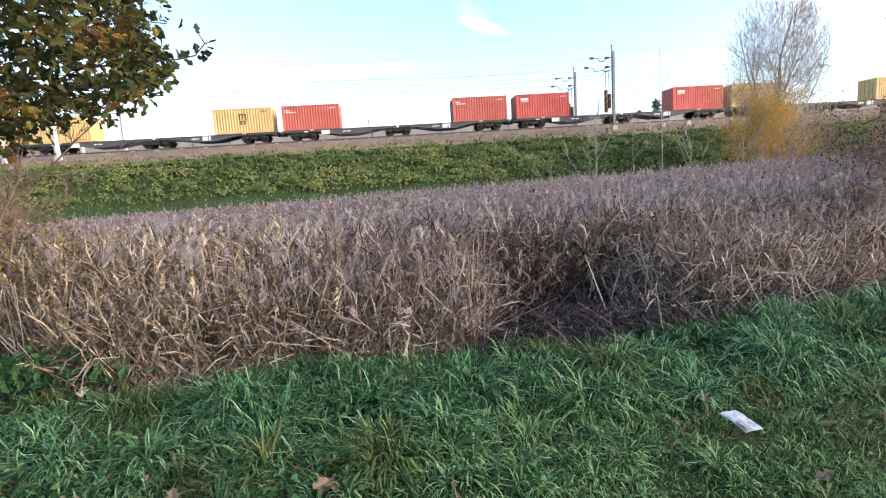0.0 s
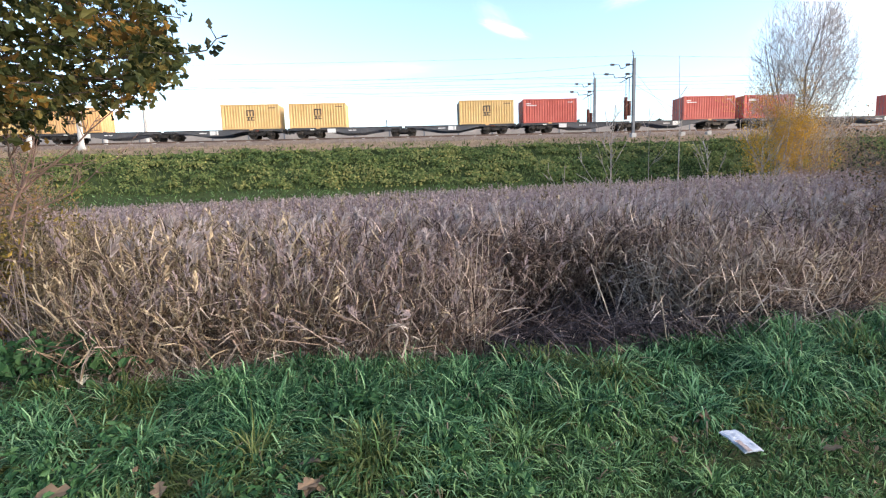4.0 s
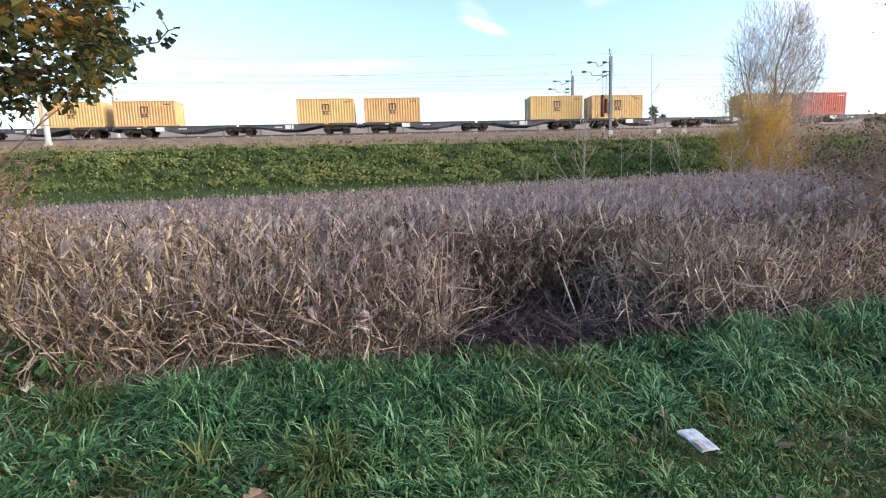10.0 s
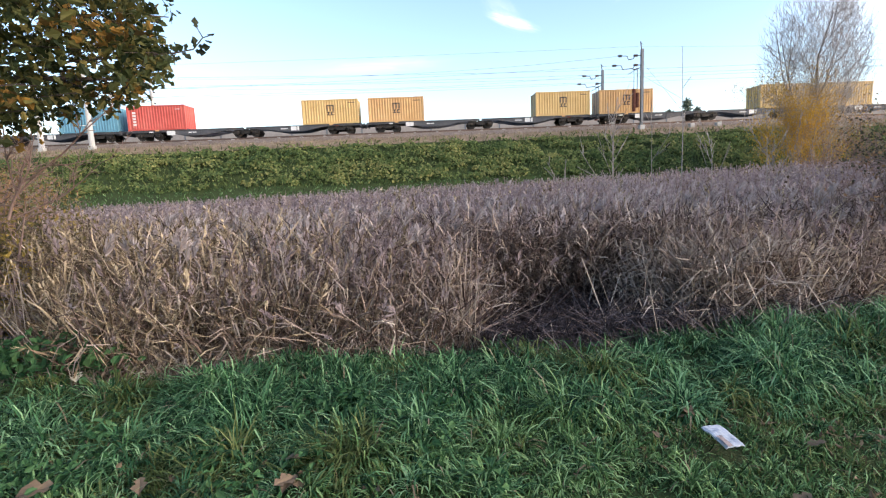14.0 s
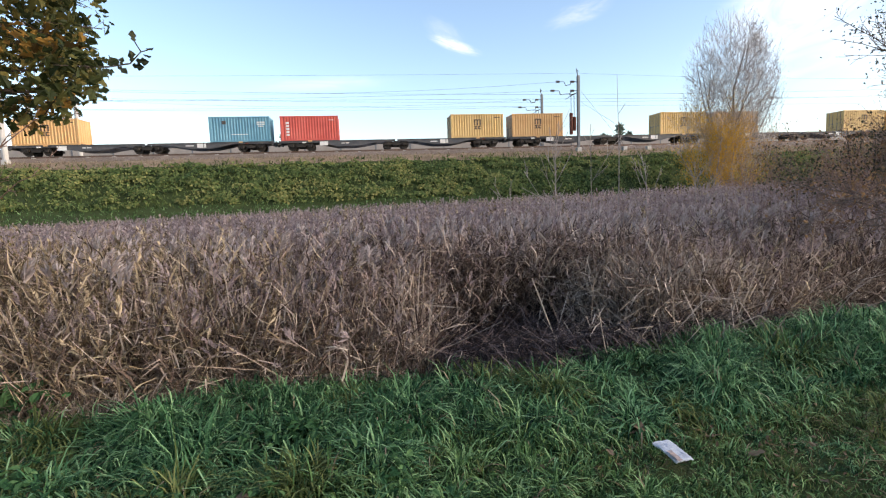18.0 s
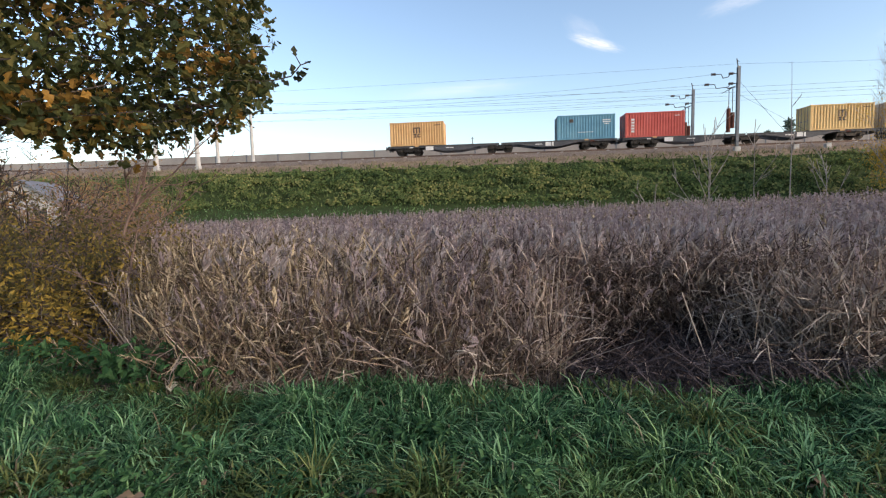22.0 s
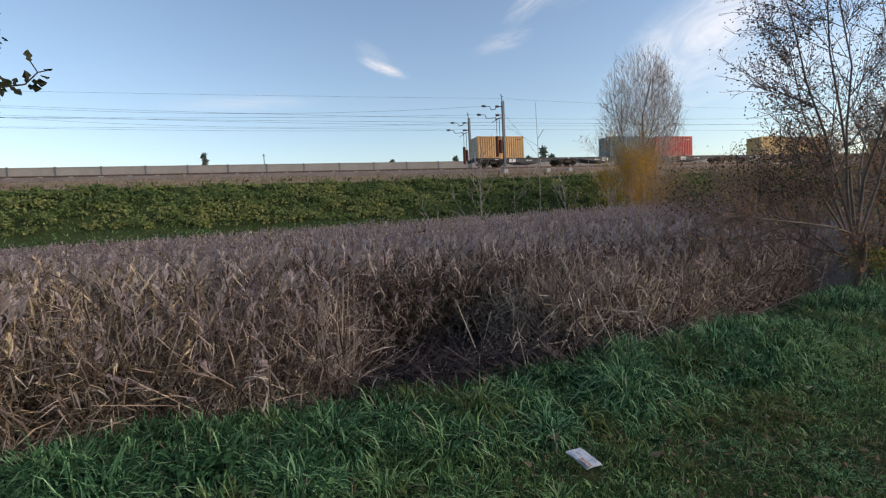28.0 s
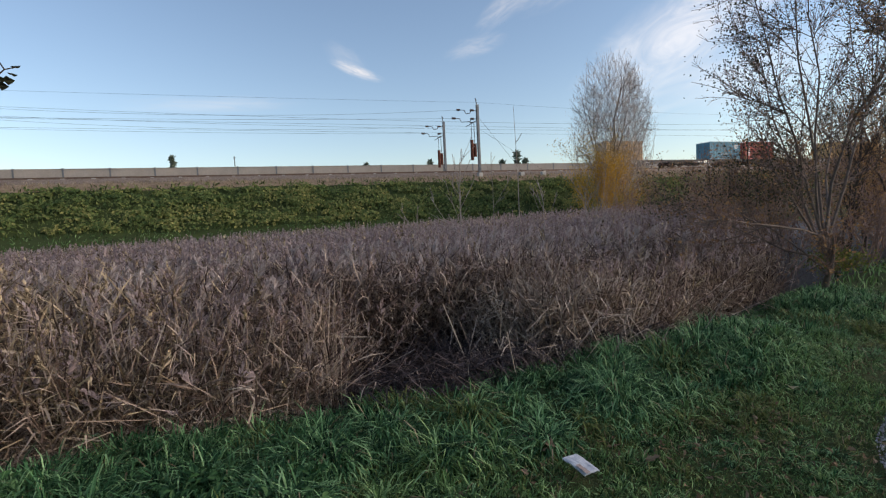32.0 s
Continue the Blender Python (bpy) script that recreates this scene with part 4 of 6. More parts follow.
pile = Pile()
n = 15000
gx2, gy2 = rng.uniform(-60, 60, n), rng.uniform(37, 44, n)
for bend in (0.3, 0.7):
    sel = rng.uniform(0, 1, n) < 0.5
    pile.add(*ribbon(1, 0.16, bend, 2), np.stack([gx2, gy2, height(gx2, gy2)], 1)[sel], spins(rng, sel.sum(), 0.7), rng.uniform(0.15, 0.32, sel.sum()))
tagged(pile.object("bank_grass", GRASS), "bright green grass strip at the foot of the embankment", "grass", kind="stuff")

pile = Pile()
n = 11000
gx2, gy2 = rng.uniform(-70, 90, n), rng.uniform(50.9, 53.2, n)
pile.add(*ribbon(1, 0.12, 0.5, 2), np.stack([gx2, gy2, height(gx2, gy2)], 1), spins(rng, n, 0.5), rng.uniform(0.1, 0.35, n))
tagged(pile.object("dry_grass", STRAW), "short dry straw-coloured grass along the track shoulder", "grass", kind="stuff")


# ---- reeds in the ditch ----
def reed_plant(seed, fine):
    """One common reed of unit height: stalk, hanging leaves and a soft one-sided plume. Verts, faces, materials."""
    r = np.random.default_rng(seed)
    V, F, M = [], [], []

    def put(v, f, m):
        o = sum(len(a) for a in V)
        V.append(np.asarray(v, float)), F.extend([tuple(i + o for i in q) for q in f]), M.extend([m] * len(f))

    lean, w = r.uniform(0.02, 0.16), 0.0040 if fine else 0.006
    if fine:
        v = [(q * math.cos(j * 2.094) + x, q * math.sin(j * 2.094), z) for x, z, q in ((0, 0, w), (lean * 0.85, 0.93, w * 0.5)) for j in range(3)]
        put(v, [(0, 1, 4, 3), (1, 2, 5, 4), (2, 0, 3, 5)], 0)
    else:
        put([(-w, 0, 0), (w, 0, 0), (lean + w * 0.6, 0, 0.93), (lean - w * 0.6, 0, 0.93)], [(0, 1, 2, 3)], 0)
    for k in range(10 if fine else 3):
        z = r.uniform(0.12, 0.88)
        bl, fl = ribbon(r.uniform(0.14, 0.32), r.uniform(0.0095, 0.016), r.uniform(0.7, 2.4), 2, r.uniform(-0.4, 0.75), r.uniform(-1.5, 1.5))
        a = r.uniform(0, 6.28)
        c, s = math.cos(a), math.sin(a)
        bl = bl @ np.array([[c, s, 0], [-s, c, 0], [0, 0, 1]]) + (lean * z * z, 0, z)
        put(bl, fl, 1)
    a0, droop = r.uniform(0, 6.28), r.uniform(0.02, 0.07)
    for k in range(16 if fine else 6):
        t = (k + r.uniform(0, 1)) / (16 if fine else 6)
        z = 0.83 + 0.14 * t
        a = a0 + r.normal(0, 0.55)
        l_, b = r.uniform(0.05, 0.085) * (1.2 - 0.6 * t), (r.uniform(0.005, 0.009) if fine else r.uniform(0.013, 0.021))
        x, y = lean * z * z + droop * t * t * math.cos(a0), droop * t * t * math.sin(a0)
        out, up = r.uniform(0.3, 0.95) * (1.2 - 0.7 * t), r.uniform(0.1, 0.8)
        c, q = math.cos(a), math.sin(a)
        tip = (x + l_ * out * c, y + l_ * out * q, z + l_ * up)
        mid = (x + l_ * out * 0.6 * c, y + l_ * out * 0.6 * q, z + l_ * up * 0.5)
        put([(x, y, z), (mid[0] - b * q, mid[1] + b * c, mid[2]), tip, (mid[0] + b * q, mid[1] - b * c, mid[2])], [(0, 3, 2, 1)], 2)
    return np.concatenate(V), F, M


def reed_top(x, y):
    return 1.22 + 0.02 * x * y / 36


def hollow(x, y):
    """1 inside the trampled wet hollow beside the verge, 0 outside."""
    return np.exp(-(np.abs((x - 1.95) / 1.15) ** 3 + ((y - 5.2) / 0.95) ** 4))


rng = np.random.default_rng(11)


def reed_field(count, y0, y1, fine, name, label, lean, flop):
    y = y0 + (y1 - y0) * rng.uniform(0, 1, count) ** (1.15 if fine else 1.0)
    x = rng.uniform(-1, 1.12, count) * (y * 0.93 + 2.2)
    near = y > verge_edge(x) + np.where(x < 0.6, 0.12, 0.25) + 0.15 * wave(x * 2, 0)
    near &= ~((x < -0.73 * y + rng.normal(0, 0.3, count)) & (y < 17)) & (rng.uniform(0, 1, count) < np.where((x > 0.95 * y) & (y < 30), 0.6, 1))
    x, y = x[near], y[near]
    h = hollow(x, y)
    stay = rng.uniform(0, 1, len(x)) > 1.6 * h + 0.55 * np.exp(-((x - 0.8) / 0.6) ** 2 - ((y - 4.7) / 0.6) ** 2) + 0.9 * np.exp(-((x + 3.5) / 0.5) ** 2 - ((y - 4.8) / 0.4) ** 2)
    stay &= ~((x > 4.3) & (y < verge_edge(x) + 1.0) & (rng.uniform(0, 1, len(x)) < 0.6))
    x, y, h = x[stay], y[stay], h[stay]
    z = height(x, y)
    tall = (reed_top(x, y) - z) * rng.normal(1.0, 0.10, len(x)).clip(0.55, 1.25) * (1 - 0.5 * h)
    front = np.exp(-(y - verge_edge(x)) / 0.8)
    tall *= 1 - 0.5 * np.exp(-(y - verge_edge(x)) / 1.6) * rng.uniform(0.0, 1.1, len(x))
    tall *= 1 - 0.5 * np.exp(-((x - 0.9) / 0.7) ** 2 - ((y - 4.7) / 0.7) ** 2)
    pile = Pile()
    for k in range(6):
        v, f, m = reed_plant(100 + k, fine)
        sel = np.arange(len(x)) % 6 == k
        s = tall[sel]
        m = np.array(m)
        side = np.clip(0.10 + 0.75 * (1 - smooth(-3.6, -0.3, x[sel])) * (1 - smooth(6.5, 11, y[sel])), 0, 1)
        # front reeds turn darker eastwards: browner stand, plus shade near the hollow as colour
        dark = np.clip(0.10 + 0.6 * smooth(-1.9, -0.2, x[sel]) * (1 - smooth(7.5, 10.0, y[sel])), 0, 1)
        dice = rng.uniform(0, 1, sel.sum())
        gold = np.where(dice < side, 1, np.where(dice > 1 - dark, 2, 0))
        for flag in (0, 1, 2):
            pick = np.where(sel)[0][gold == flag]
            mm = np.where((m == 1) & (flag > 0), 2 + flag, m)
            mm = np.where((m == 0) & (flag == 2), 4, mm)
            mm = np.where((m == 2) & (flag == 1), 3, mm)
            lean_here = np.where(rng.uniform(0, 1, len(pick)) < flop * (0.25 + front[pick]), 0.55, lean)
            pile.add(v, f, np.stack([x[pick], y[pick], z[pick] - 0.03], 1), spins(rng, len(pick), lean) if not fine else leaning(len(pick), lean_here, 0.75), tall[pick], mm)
    tagged(pile.object(name, [REEDSTALK, REEDLEAF, PLUME, REEDGOLD, REEDSHADE]), label, "reeds", kind="stuff")


def leaning(n, lean, most=9.0):
    """Turns that tip an upright piece over by about lean radians, at most that far, to any side."""
    a = spins(rng, n, 0.0)
    t, d = np.clip(rng.normal(0, 1, n) * lean, -most, most), rng.uniform(0, 6.28, n)
    c, s, u, w = np.cos(t), np.sin(t), np.cos(d), np.sin(d)
    k = np.stack([c + u * u * (1 - c), u * w * (1 - c), w * s, u * w * (1 - c), c + w * w * (1 - c), -u * s, -w * s, u * s, c], 1).reshape(-1, 3, 3)
    return k @ a


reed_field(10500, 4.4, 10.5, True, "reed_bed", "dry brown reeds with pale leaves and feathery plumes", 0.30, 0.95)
reed_field(19500, 10.2, 37.0, False, "far_reed_bed", "dense purplish-brown reed tops filling the ditch", 0.10, 0)

# bent and broken leaves in every direction through the front of the reeds
pile = Pile()
n = 98000
x = rng.uniform(-7.4, 8.5, n)
y = verge_edge(x) + np.where(x < 0.6, 0.05, 0.2) + 4.4 * rng.uniform(0, 1, n) ** 1.3
ok = (rng.uniform(0, 1, n) > 1.6 * hollow(x, y) + 0.5 * np.exp(-((x - 0.8) / 0.6) ** 2 - ((y - 4.8) / 0.6) ** 2) + 0.9 * np.exp(-((x + 3.5) / 0.5) ** 2 - ((y - 4.8) / 0.4) ** 2)) & (x > -0.76 * y)
ok &= rng.uniform(0, 1, n) < np.where((x > 4.2) & (y < verge_edge(x) + 1), 0.6, 1)
x, y = x[ok], y[ok]
n = len(x)
deep = y - verge_edge(x)
z = height(x, y) + rng.uniform(0.02, 1.0, n) * (reed_top(x, y) - height(x, y) - 0.2) * np.clip(0.55 + 0.4 * deep, 0, 1.05)
gold = np.clip(0.12 - 0.17 * x, 0.03, 0.8)
# the bump around x = 0.4 darkens the rim's leaves in place of shade
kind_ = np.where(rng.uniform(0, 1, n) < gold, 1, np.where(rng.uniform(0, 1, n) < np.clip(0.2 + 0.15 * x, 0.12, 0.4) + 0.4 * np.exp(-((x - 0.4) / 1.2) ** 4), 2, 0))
kind_ = np.where(((x - 3.9) / 1.0) ** 2 + ((y - 5.7) / 0.9) ** 2 < 1, np.where(rng.uniform(0, 1, n) < 0.75, 0, 2), kind_)
pickb = rng.integers(0, 4, n)
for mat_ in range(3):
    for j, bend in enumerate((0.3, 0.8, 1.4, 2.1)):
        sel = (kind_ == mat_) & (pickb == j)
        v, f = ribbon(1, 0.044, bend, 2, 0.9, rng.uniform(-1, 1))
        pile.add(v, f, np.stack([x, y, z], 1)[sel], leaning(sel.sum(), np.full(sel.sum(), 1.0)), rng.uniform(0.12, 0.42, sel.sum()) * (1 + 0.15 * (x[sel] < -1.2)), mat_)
tagged(pile.object("reed_leaves", [REEDLEAF, REEDGOLD, REEDSHADE]), "tangle of bent dry reed leaves", "reeds", kind="stuff")

# brown leaves drooping over the back of the hollow
pile = Pile()
n = 9000
x, y = rng.uniform(0.3, 4.6, n), 5.95 + 1.7 * rng.uniform(0, 1, n) ** 1.5
z = height(x, y) + rng.uniform(0.15, 1.0, n) * (reed_top(x, y) - height(x, y) - 0.1)
which = rng.integers(0, 4, n)
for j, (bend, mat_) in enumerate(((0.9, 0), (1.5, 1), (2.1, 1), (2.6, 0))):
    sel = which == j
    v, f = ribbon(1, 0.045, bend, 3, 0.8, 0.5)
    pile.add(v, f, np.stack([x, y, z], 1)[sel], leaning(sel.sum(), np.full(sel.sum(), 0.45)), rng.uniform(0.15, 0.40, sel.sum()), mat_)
tagged(pile.object("drooping_reed_leaves", [REEDLEAF, REEDSHADE]), "brown reed leaves drooping over the wet hollow", "reeds", kind="stuff")

# pale curled leaves and stalks in a clump east of the hollow
pile = Pile()
n = 6500
x, y = rng.normal(3.45, 0.55, n), rng.normal(5.45, 0.45, n)
ok = (hollow(x, y) < 0.85) & (y > verge_edge(x) + 0.1)
x, y = x[ok], y[ok]
n = len(x)
z = height(x, y) + rng.uniform(0.02, 0.95, n) * (reed_top(x, y) - height(x, y) - 0.35)
which = rng.integers(0, 5, n)
for j, (bend, mat_) in enumerate(((0.3, 0), (0.8, 1), (1.4, 0), (2.1, 2), (0.5, 1))):
    sel = which == j
    v, f = ribbon(1, 0.042, bend, 2, 0.9, 0.5)
    pile.add(v, f, np.stack([x, y, z], 1)[sel], leaning(sel.sum(), np.full(sel.sum(), 0.9)), rng.uniform(0.15, 0.45, sel.sum()), mat_)
tagged(pile.object("hanging_reed_leaves", [REEDLEAF, PALESTALK, BLEACHED]), "pale dry leaves hanging from the reeds beside the wet hollow", "reeds", kind="stuff")

# thin broken stalks leaning through the front of the reeds
pile = Pile()
n = 6000
x = rng.uniform(-6, 7, n)
y = verge_edge(x) + 0.2 + rng.uniform(0, 2.4, n)
ok = (x > -0.80 * y) & (hollow(x, y) < 0.2)
x, y = x[ok], y[ok]
n = len(x)
d = np.einsum("nij,j->ni", leaning(n, np.full(n, 0.75)), np.array([0, 0, 1.0]))
d[:, 2] = np.abs(d[:, 2])
a = np.stack([x, y, height(x, y) + rng.uniform(0, 0.25, n)], 1)
L = rng.uniform(0.3, 1.15, n) * np.where(hollow(x, y) > 0.3, 0.45, 1)
rows = np.concatenate([a, a + d * L[:, None], np.full((n, 1), 0.0055), np.full((n, 1), 0.003)], 1)
pale = rng.uniform(0, 1, n) < 0.35
pile.tubes(rows[~pale], 3), pile.tubes(rows[pale], 3, 1)
n = 1500
r0, th = rng.normal(0, 0.5, (n, 2)), rng.uniform(0, 6.28, n)
a = np.stack([3.4 + 0.95 * r0[:, 0], 5.45 + 0.8 * r0[:, 1], 0 * th], 1)
a[:, 2] = height(a[:, 0], a[:, 1])
d = np.stack([0.55 * np.cos(th), 0.55 * np.sin(th), rng.uniform(0.15, 1.25, n)], 1)
L = rng.uniform(0.2, 0.75, (n, 1))
pile.tubes(np.concatenate([a, a + d * L, np.full((n, 1), 0.006), np.full((n, 1), 0.0045)], 1), 3, 1)
b, e = a + d * L, np.stack([np.cos(2 * th), np.sin(2 * th), rng.uniform(-1.6, 0.4, n)], 1)
pile.tubes(np.concatenate([b, b + e * rng.uniform(0.08, 0.3, (n, 1)), np.full((n, 1), 0.0045), np.full((n, 1), 0.002)], 1), 3, 1)
tagged(pile.object("broken_stalks", [REEDSTALK, BLEACHED]), "broken leaning reed stalks", "reeds", kind="stuff")

# feathery plumes of the foremost reeds, each a soft flag blown to one side
pile = Pile()
n = 620
x = rng.uniform(-5.5, 8.5, n)
y = verge_edge(x) + 0.9 + 4.6 * rng.uniform(0, 1, n)
ok = (hollow(x, y) < 0.1) & (x > -0.62 * y)
x, y = x[ok], y[ok]
top = reed_top(x, y) + rng.uniform(-0.12, 0.12, len(x)) - rng.uniform(0.0, 0.5, len(x)) * np.exp(-(y - verge_edge(x) - 0.9) / 2.0)
for px, py, pz in zip(x, y, top):
    a, n = rng.normal(0.4, 0.9), 44
    size = rng.uniform(0.7, 1.25)
    t = rng.uniform(0, 1, n)
    lean_ = np.array([math.cos(a), math.sin(a), 0])
    spine = np.array([px, py, pz - 0.12]) + np.outer(0.10 * t ** 2, lean_) * size + np.outer(0.20 * t, [0, 0, 1]) * size
    way = np.outer(rng.uniform(0.1, 1.0, n), lean_) + rng.normal(0, 0.16, (n, 3)) + np.outer(0.9 - 0.5 * t, [0, 0, 1])
    way /= np.linalg.norm(way, axis=1, keepdims=True)
    side = np.cross(way, lean_[[1, 0, 2]] * np.array([-1, 1, 1]))
    side /= np.linalg.norm(side, axis=1, keepdims=True) + 1e-6
    turn = np.stack([side, np.cross(way, side), way], 2)
    v, f = ribbon(1, 0.22, 0.5, 2)
    pile.add(v, f, spine, turn @ spins(rng, n, 0.0), 0.12 * size * (1.15 - 0.65 * t))
    pile.tubes([(px - 0.05 * lean_[0], py - 0.05 * lean_[1], float(height(px, py)) - 0.03, px, py, pz - 0.12, 0.005, 0.003)], 3, 1)
tagged(pile.object("reed_plumes", [SHOWPLUME, REEDSTALK]), "feathery mauve-grey plumes of the foremost reeds", "reeds", kind="stuff")

# dead leaves and stalks lying at the foot of the reeds and in the wet hollow
def lying(n, tilt):
    """Turns that lay an upright blade down in any heading, within about tilt radians of level."""
    yaw, t = rng.uniform(0, 6.283, n), -math.pi / 2 + rng.normal(0, tilt, n)
    c, s, k, q, o = np.cos(yaw), np.sin(yaw), np.cos(t), np.sin(t), np.zeros(n)
    return np.stack([c, -s, o, s, c, o, o, o, o + 1], 1).reshape(-1, 3, 3) @ np.stack([o + 1, o, o, o, k, -q, o, q, k], 1).reshape(-1, 3, 3)


pile = Pile()
n = 21000
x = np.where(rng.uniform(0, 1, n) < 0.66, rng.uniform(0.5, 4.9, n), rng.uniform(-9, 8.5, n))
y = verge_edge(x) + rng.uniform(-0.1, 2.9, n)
# litter of the hollow: damp, with the shade down there mixed into its colour
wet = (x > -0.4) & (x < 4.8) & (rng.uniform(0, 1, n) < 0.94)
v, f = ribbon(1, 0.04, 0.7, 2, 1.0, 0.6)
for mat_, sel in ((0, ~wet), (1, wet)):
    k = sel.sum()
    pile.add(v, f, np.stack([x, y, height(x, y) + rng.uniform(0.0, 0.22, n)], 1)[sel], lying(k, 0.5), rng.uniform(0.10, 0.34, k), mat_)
n = 1500
x = rng.uniform(0.7, 4.6, n)
y = verge_edge(x) + rng.uniform(0.05, 2.6, n)
yaw, L = rng.uniform(0, 6.283, n), rng.uniform(0.15, 0.6, n)
a = np.stack([x, y, height(x, y) + rng.uniform(0.04, 0.22, n)], 1)
b = a + np.stack([L * np.cos(yaw), L * np.sin(yaw), np.abs(rng.normal(0, 0.4, n)) * L], 1)
# stalks in the hollow take the same shade-darkened colour
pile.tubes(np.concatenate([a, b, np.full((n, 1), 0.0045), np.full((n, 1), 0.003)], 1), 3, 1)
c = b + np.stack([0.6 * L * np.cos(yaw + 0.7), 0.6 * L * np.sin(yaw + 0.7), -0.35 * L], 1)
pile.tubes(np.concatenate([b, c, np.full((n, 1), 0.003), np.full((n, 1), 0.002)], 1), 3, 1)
tagged(pile.object("reed_litter", [REEDLEAF, SHADELITTER, REEDSHADE]), "tangled dead reed leaves flattened on the wet ground", "litter", kind="stuff")

# pale broken leaves standing at the foot of the reeds along the grass
pile = Pile()
n = 9000
x = rng.uniform(-3.0, 0.3, n)
y = verge_edge(x) + rng.uniform(-0.12, 0.8, n)
which = rng.integers(0, 3, n)
z = height(x, y) + rng.uniform(0.0, 0.42, n) * smooth(-0.1, 0.3, y - verge_edge(x))
for j, bend in enumerate((0.3, 0.9, 1.7)):
    sel = which == j
    v, f = ribbon(1, 0.036, bend, 2, 0.9, 0.5)
    pile.add(v, f, np.stack([x, y, z], 1)[sel], leaning(sel.sum(), np.full(sel.sum(), 0.95)), rng.uniform(0.08, 0.30, sel.sum()), j)
tagged(pile.object("reed_foot_litter", [REEDLEAF, PALESTALK, BLEACHED]), "pale broken reed leaves along the edge of the grass", "litter", kind="stuff")

# a few tall pale stalks standing free by the hollow: close at the foot, fanning out and bowing above
for k in range(8):
    x, y = 0.42 + 0.022 * k + 0.02 * math.sin(7 * k), 4.62 + 0.06 * math.sin(5 * k)
    z, top = float(height(x, y)), 1.14 + 0.22 * math.sin(3.3 * k)
    ob = empty("tall_reed", pose(x, y, z), "tall pale reed stalk standing free at the ditch edge", "reed", "tall reeds")
    pl = Pile()
    lean_, bow = 0.03 * (k - 3.5) + 0.05 * math.sin(2.1 * k), 0.06 * math.sin(4.7 * k)
    spine = [(lean_ * q + bow * q * q, 0.05 * q * q, -0.02 + (top - z) * q) for q in (0, 0.2, 0.4, 0.6, 0.8, 1.0)]
    pl.tubes([(*spine[q], *spine[q + 1], 0.0055 - 0.0006 * q, 0.005 - 0.0006 * q) for q in range(5)], 6)
    pl.object("stalk", PALESTALK, ob, smooth=True)
    for j in range(2 + k % 3):
        pl = Pile()
        v, f = ribbon(1, 0.05, 1.6, 3, 0.5)
        pl.add(v, f, np.array([spine[2 + j % 3]]), leaning(1, np.array([0.7])), np.array([0.18 + 0.04 * j]))
        pl.object("reed_leaf", PALESTALK, ob)


# ---- verge grass ----
def grass_patch(name, count, mat, label, area, tall, width, lean, bends, dense=None):
    x = rng.uniform(area[0], area[1], count)
    y = rng.uniform(area[2], area[3], count)
    ok = y < verge_edge(x) + 0.15
    ok &= path_side(x, y) < 0.03 + 0.12 * np.sin(3 * x)
    if dense is not None:
        ok &= rng.uniform(0, 1, count) < dense(x, y)
    x, y = x[ok], y[ok]
    edge = np.exp(-np.abs(y - verge_edge(x) + 0.65) / 0.55)
    size = tall * rng.uniform(0.5, 1.25, len(x)) * (0.55 + 0.9 * edge + 0.25 * wave(1.7 * x, 2.1 * y))
    pile = Pile()
    for k, b in enumerate(bends):
        v, f = ribbon(1, width, b, 2)
        sel = np.arange(len(x)) % len(bends) == k
        pile.add(v, f, np.stack([x, y, height(x, y) - 0.01], 1)[sel], spins(rng, sel.sum(), lean), np.clip(size[sel], 0.04, 0.6))
    tagged(pile.object(name, mat), label, "grass", kind="stuff")


def clear_of_wrapper(x, y):
    return np.hypot((x - 1.86) * 1.3, y - 2.72) > 0.15


grass_patch("verge_grass", 38000, GRASS, "short green meadow grass on the verge", (-6.5, 8.5, 1.1, 6.0), 0.10, 0.11, 0.8, (0.9, 1.8, 2.6))
grass_patch("short_turf", 30000, GRASS, "short dense turf beside the path", (-0.6, 5.4, 1.3, 3.4), 0.12, 0.10, 0.75, (0.9, 1.8, 2.6), clear_of_wrapper)
grass_patch("olive_turf", 15000, OLIVEGRASS, "yellowish short turf beside the path", (-0.6, 5.4, 1.3, 3.4), 0.11, 0.10, 0.75, (0.9, 1.8, 2.6), clear_of_wrapper)
grass_patch("path_grass", 12000, GRASS, "short grass beside the footpath", (-9, 4, -3.5, 1.5), 0.10, 0.09, 0.5, (0.8, 1.7))
grass_patch("far_verge_grass", 30000, GRASS, "green grass along the footpath", (9, 34, 3, 17), 0.2, 0.1, 0.4, (0.4, 1.2))


def tuft_size(x, y):
    """Blade length: lush along the ditch and to the west, short turf towards the path."""
    e = verge_edge(x) - y
    s = 0.12 + 0.12 * np.exp(-((e - 0.75) / 0.65) ** 2) - 0.05 * (1 - smooth(0.0, 0.35, e)) + 0.03 * wave(2.3 * x, 1.9 * y)
    s += 0.05 * (1 - smooth(-1.2, 1.2, x)) * smooth(1.7, 2.5, y)
    return s + 0.13 * np.exp(-((x - 4.9) / 1.1) ** 2 - ((y - 4.1) / 0.5) ** 2) - 0.06 * smooth(-0.6, 0.0, path_side(x, y)) - 0.04 * smooth(0.8, 2.0, x) * (1 - smooth(2.9, 3.5, y))


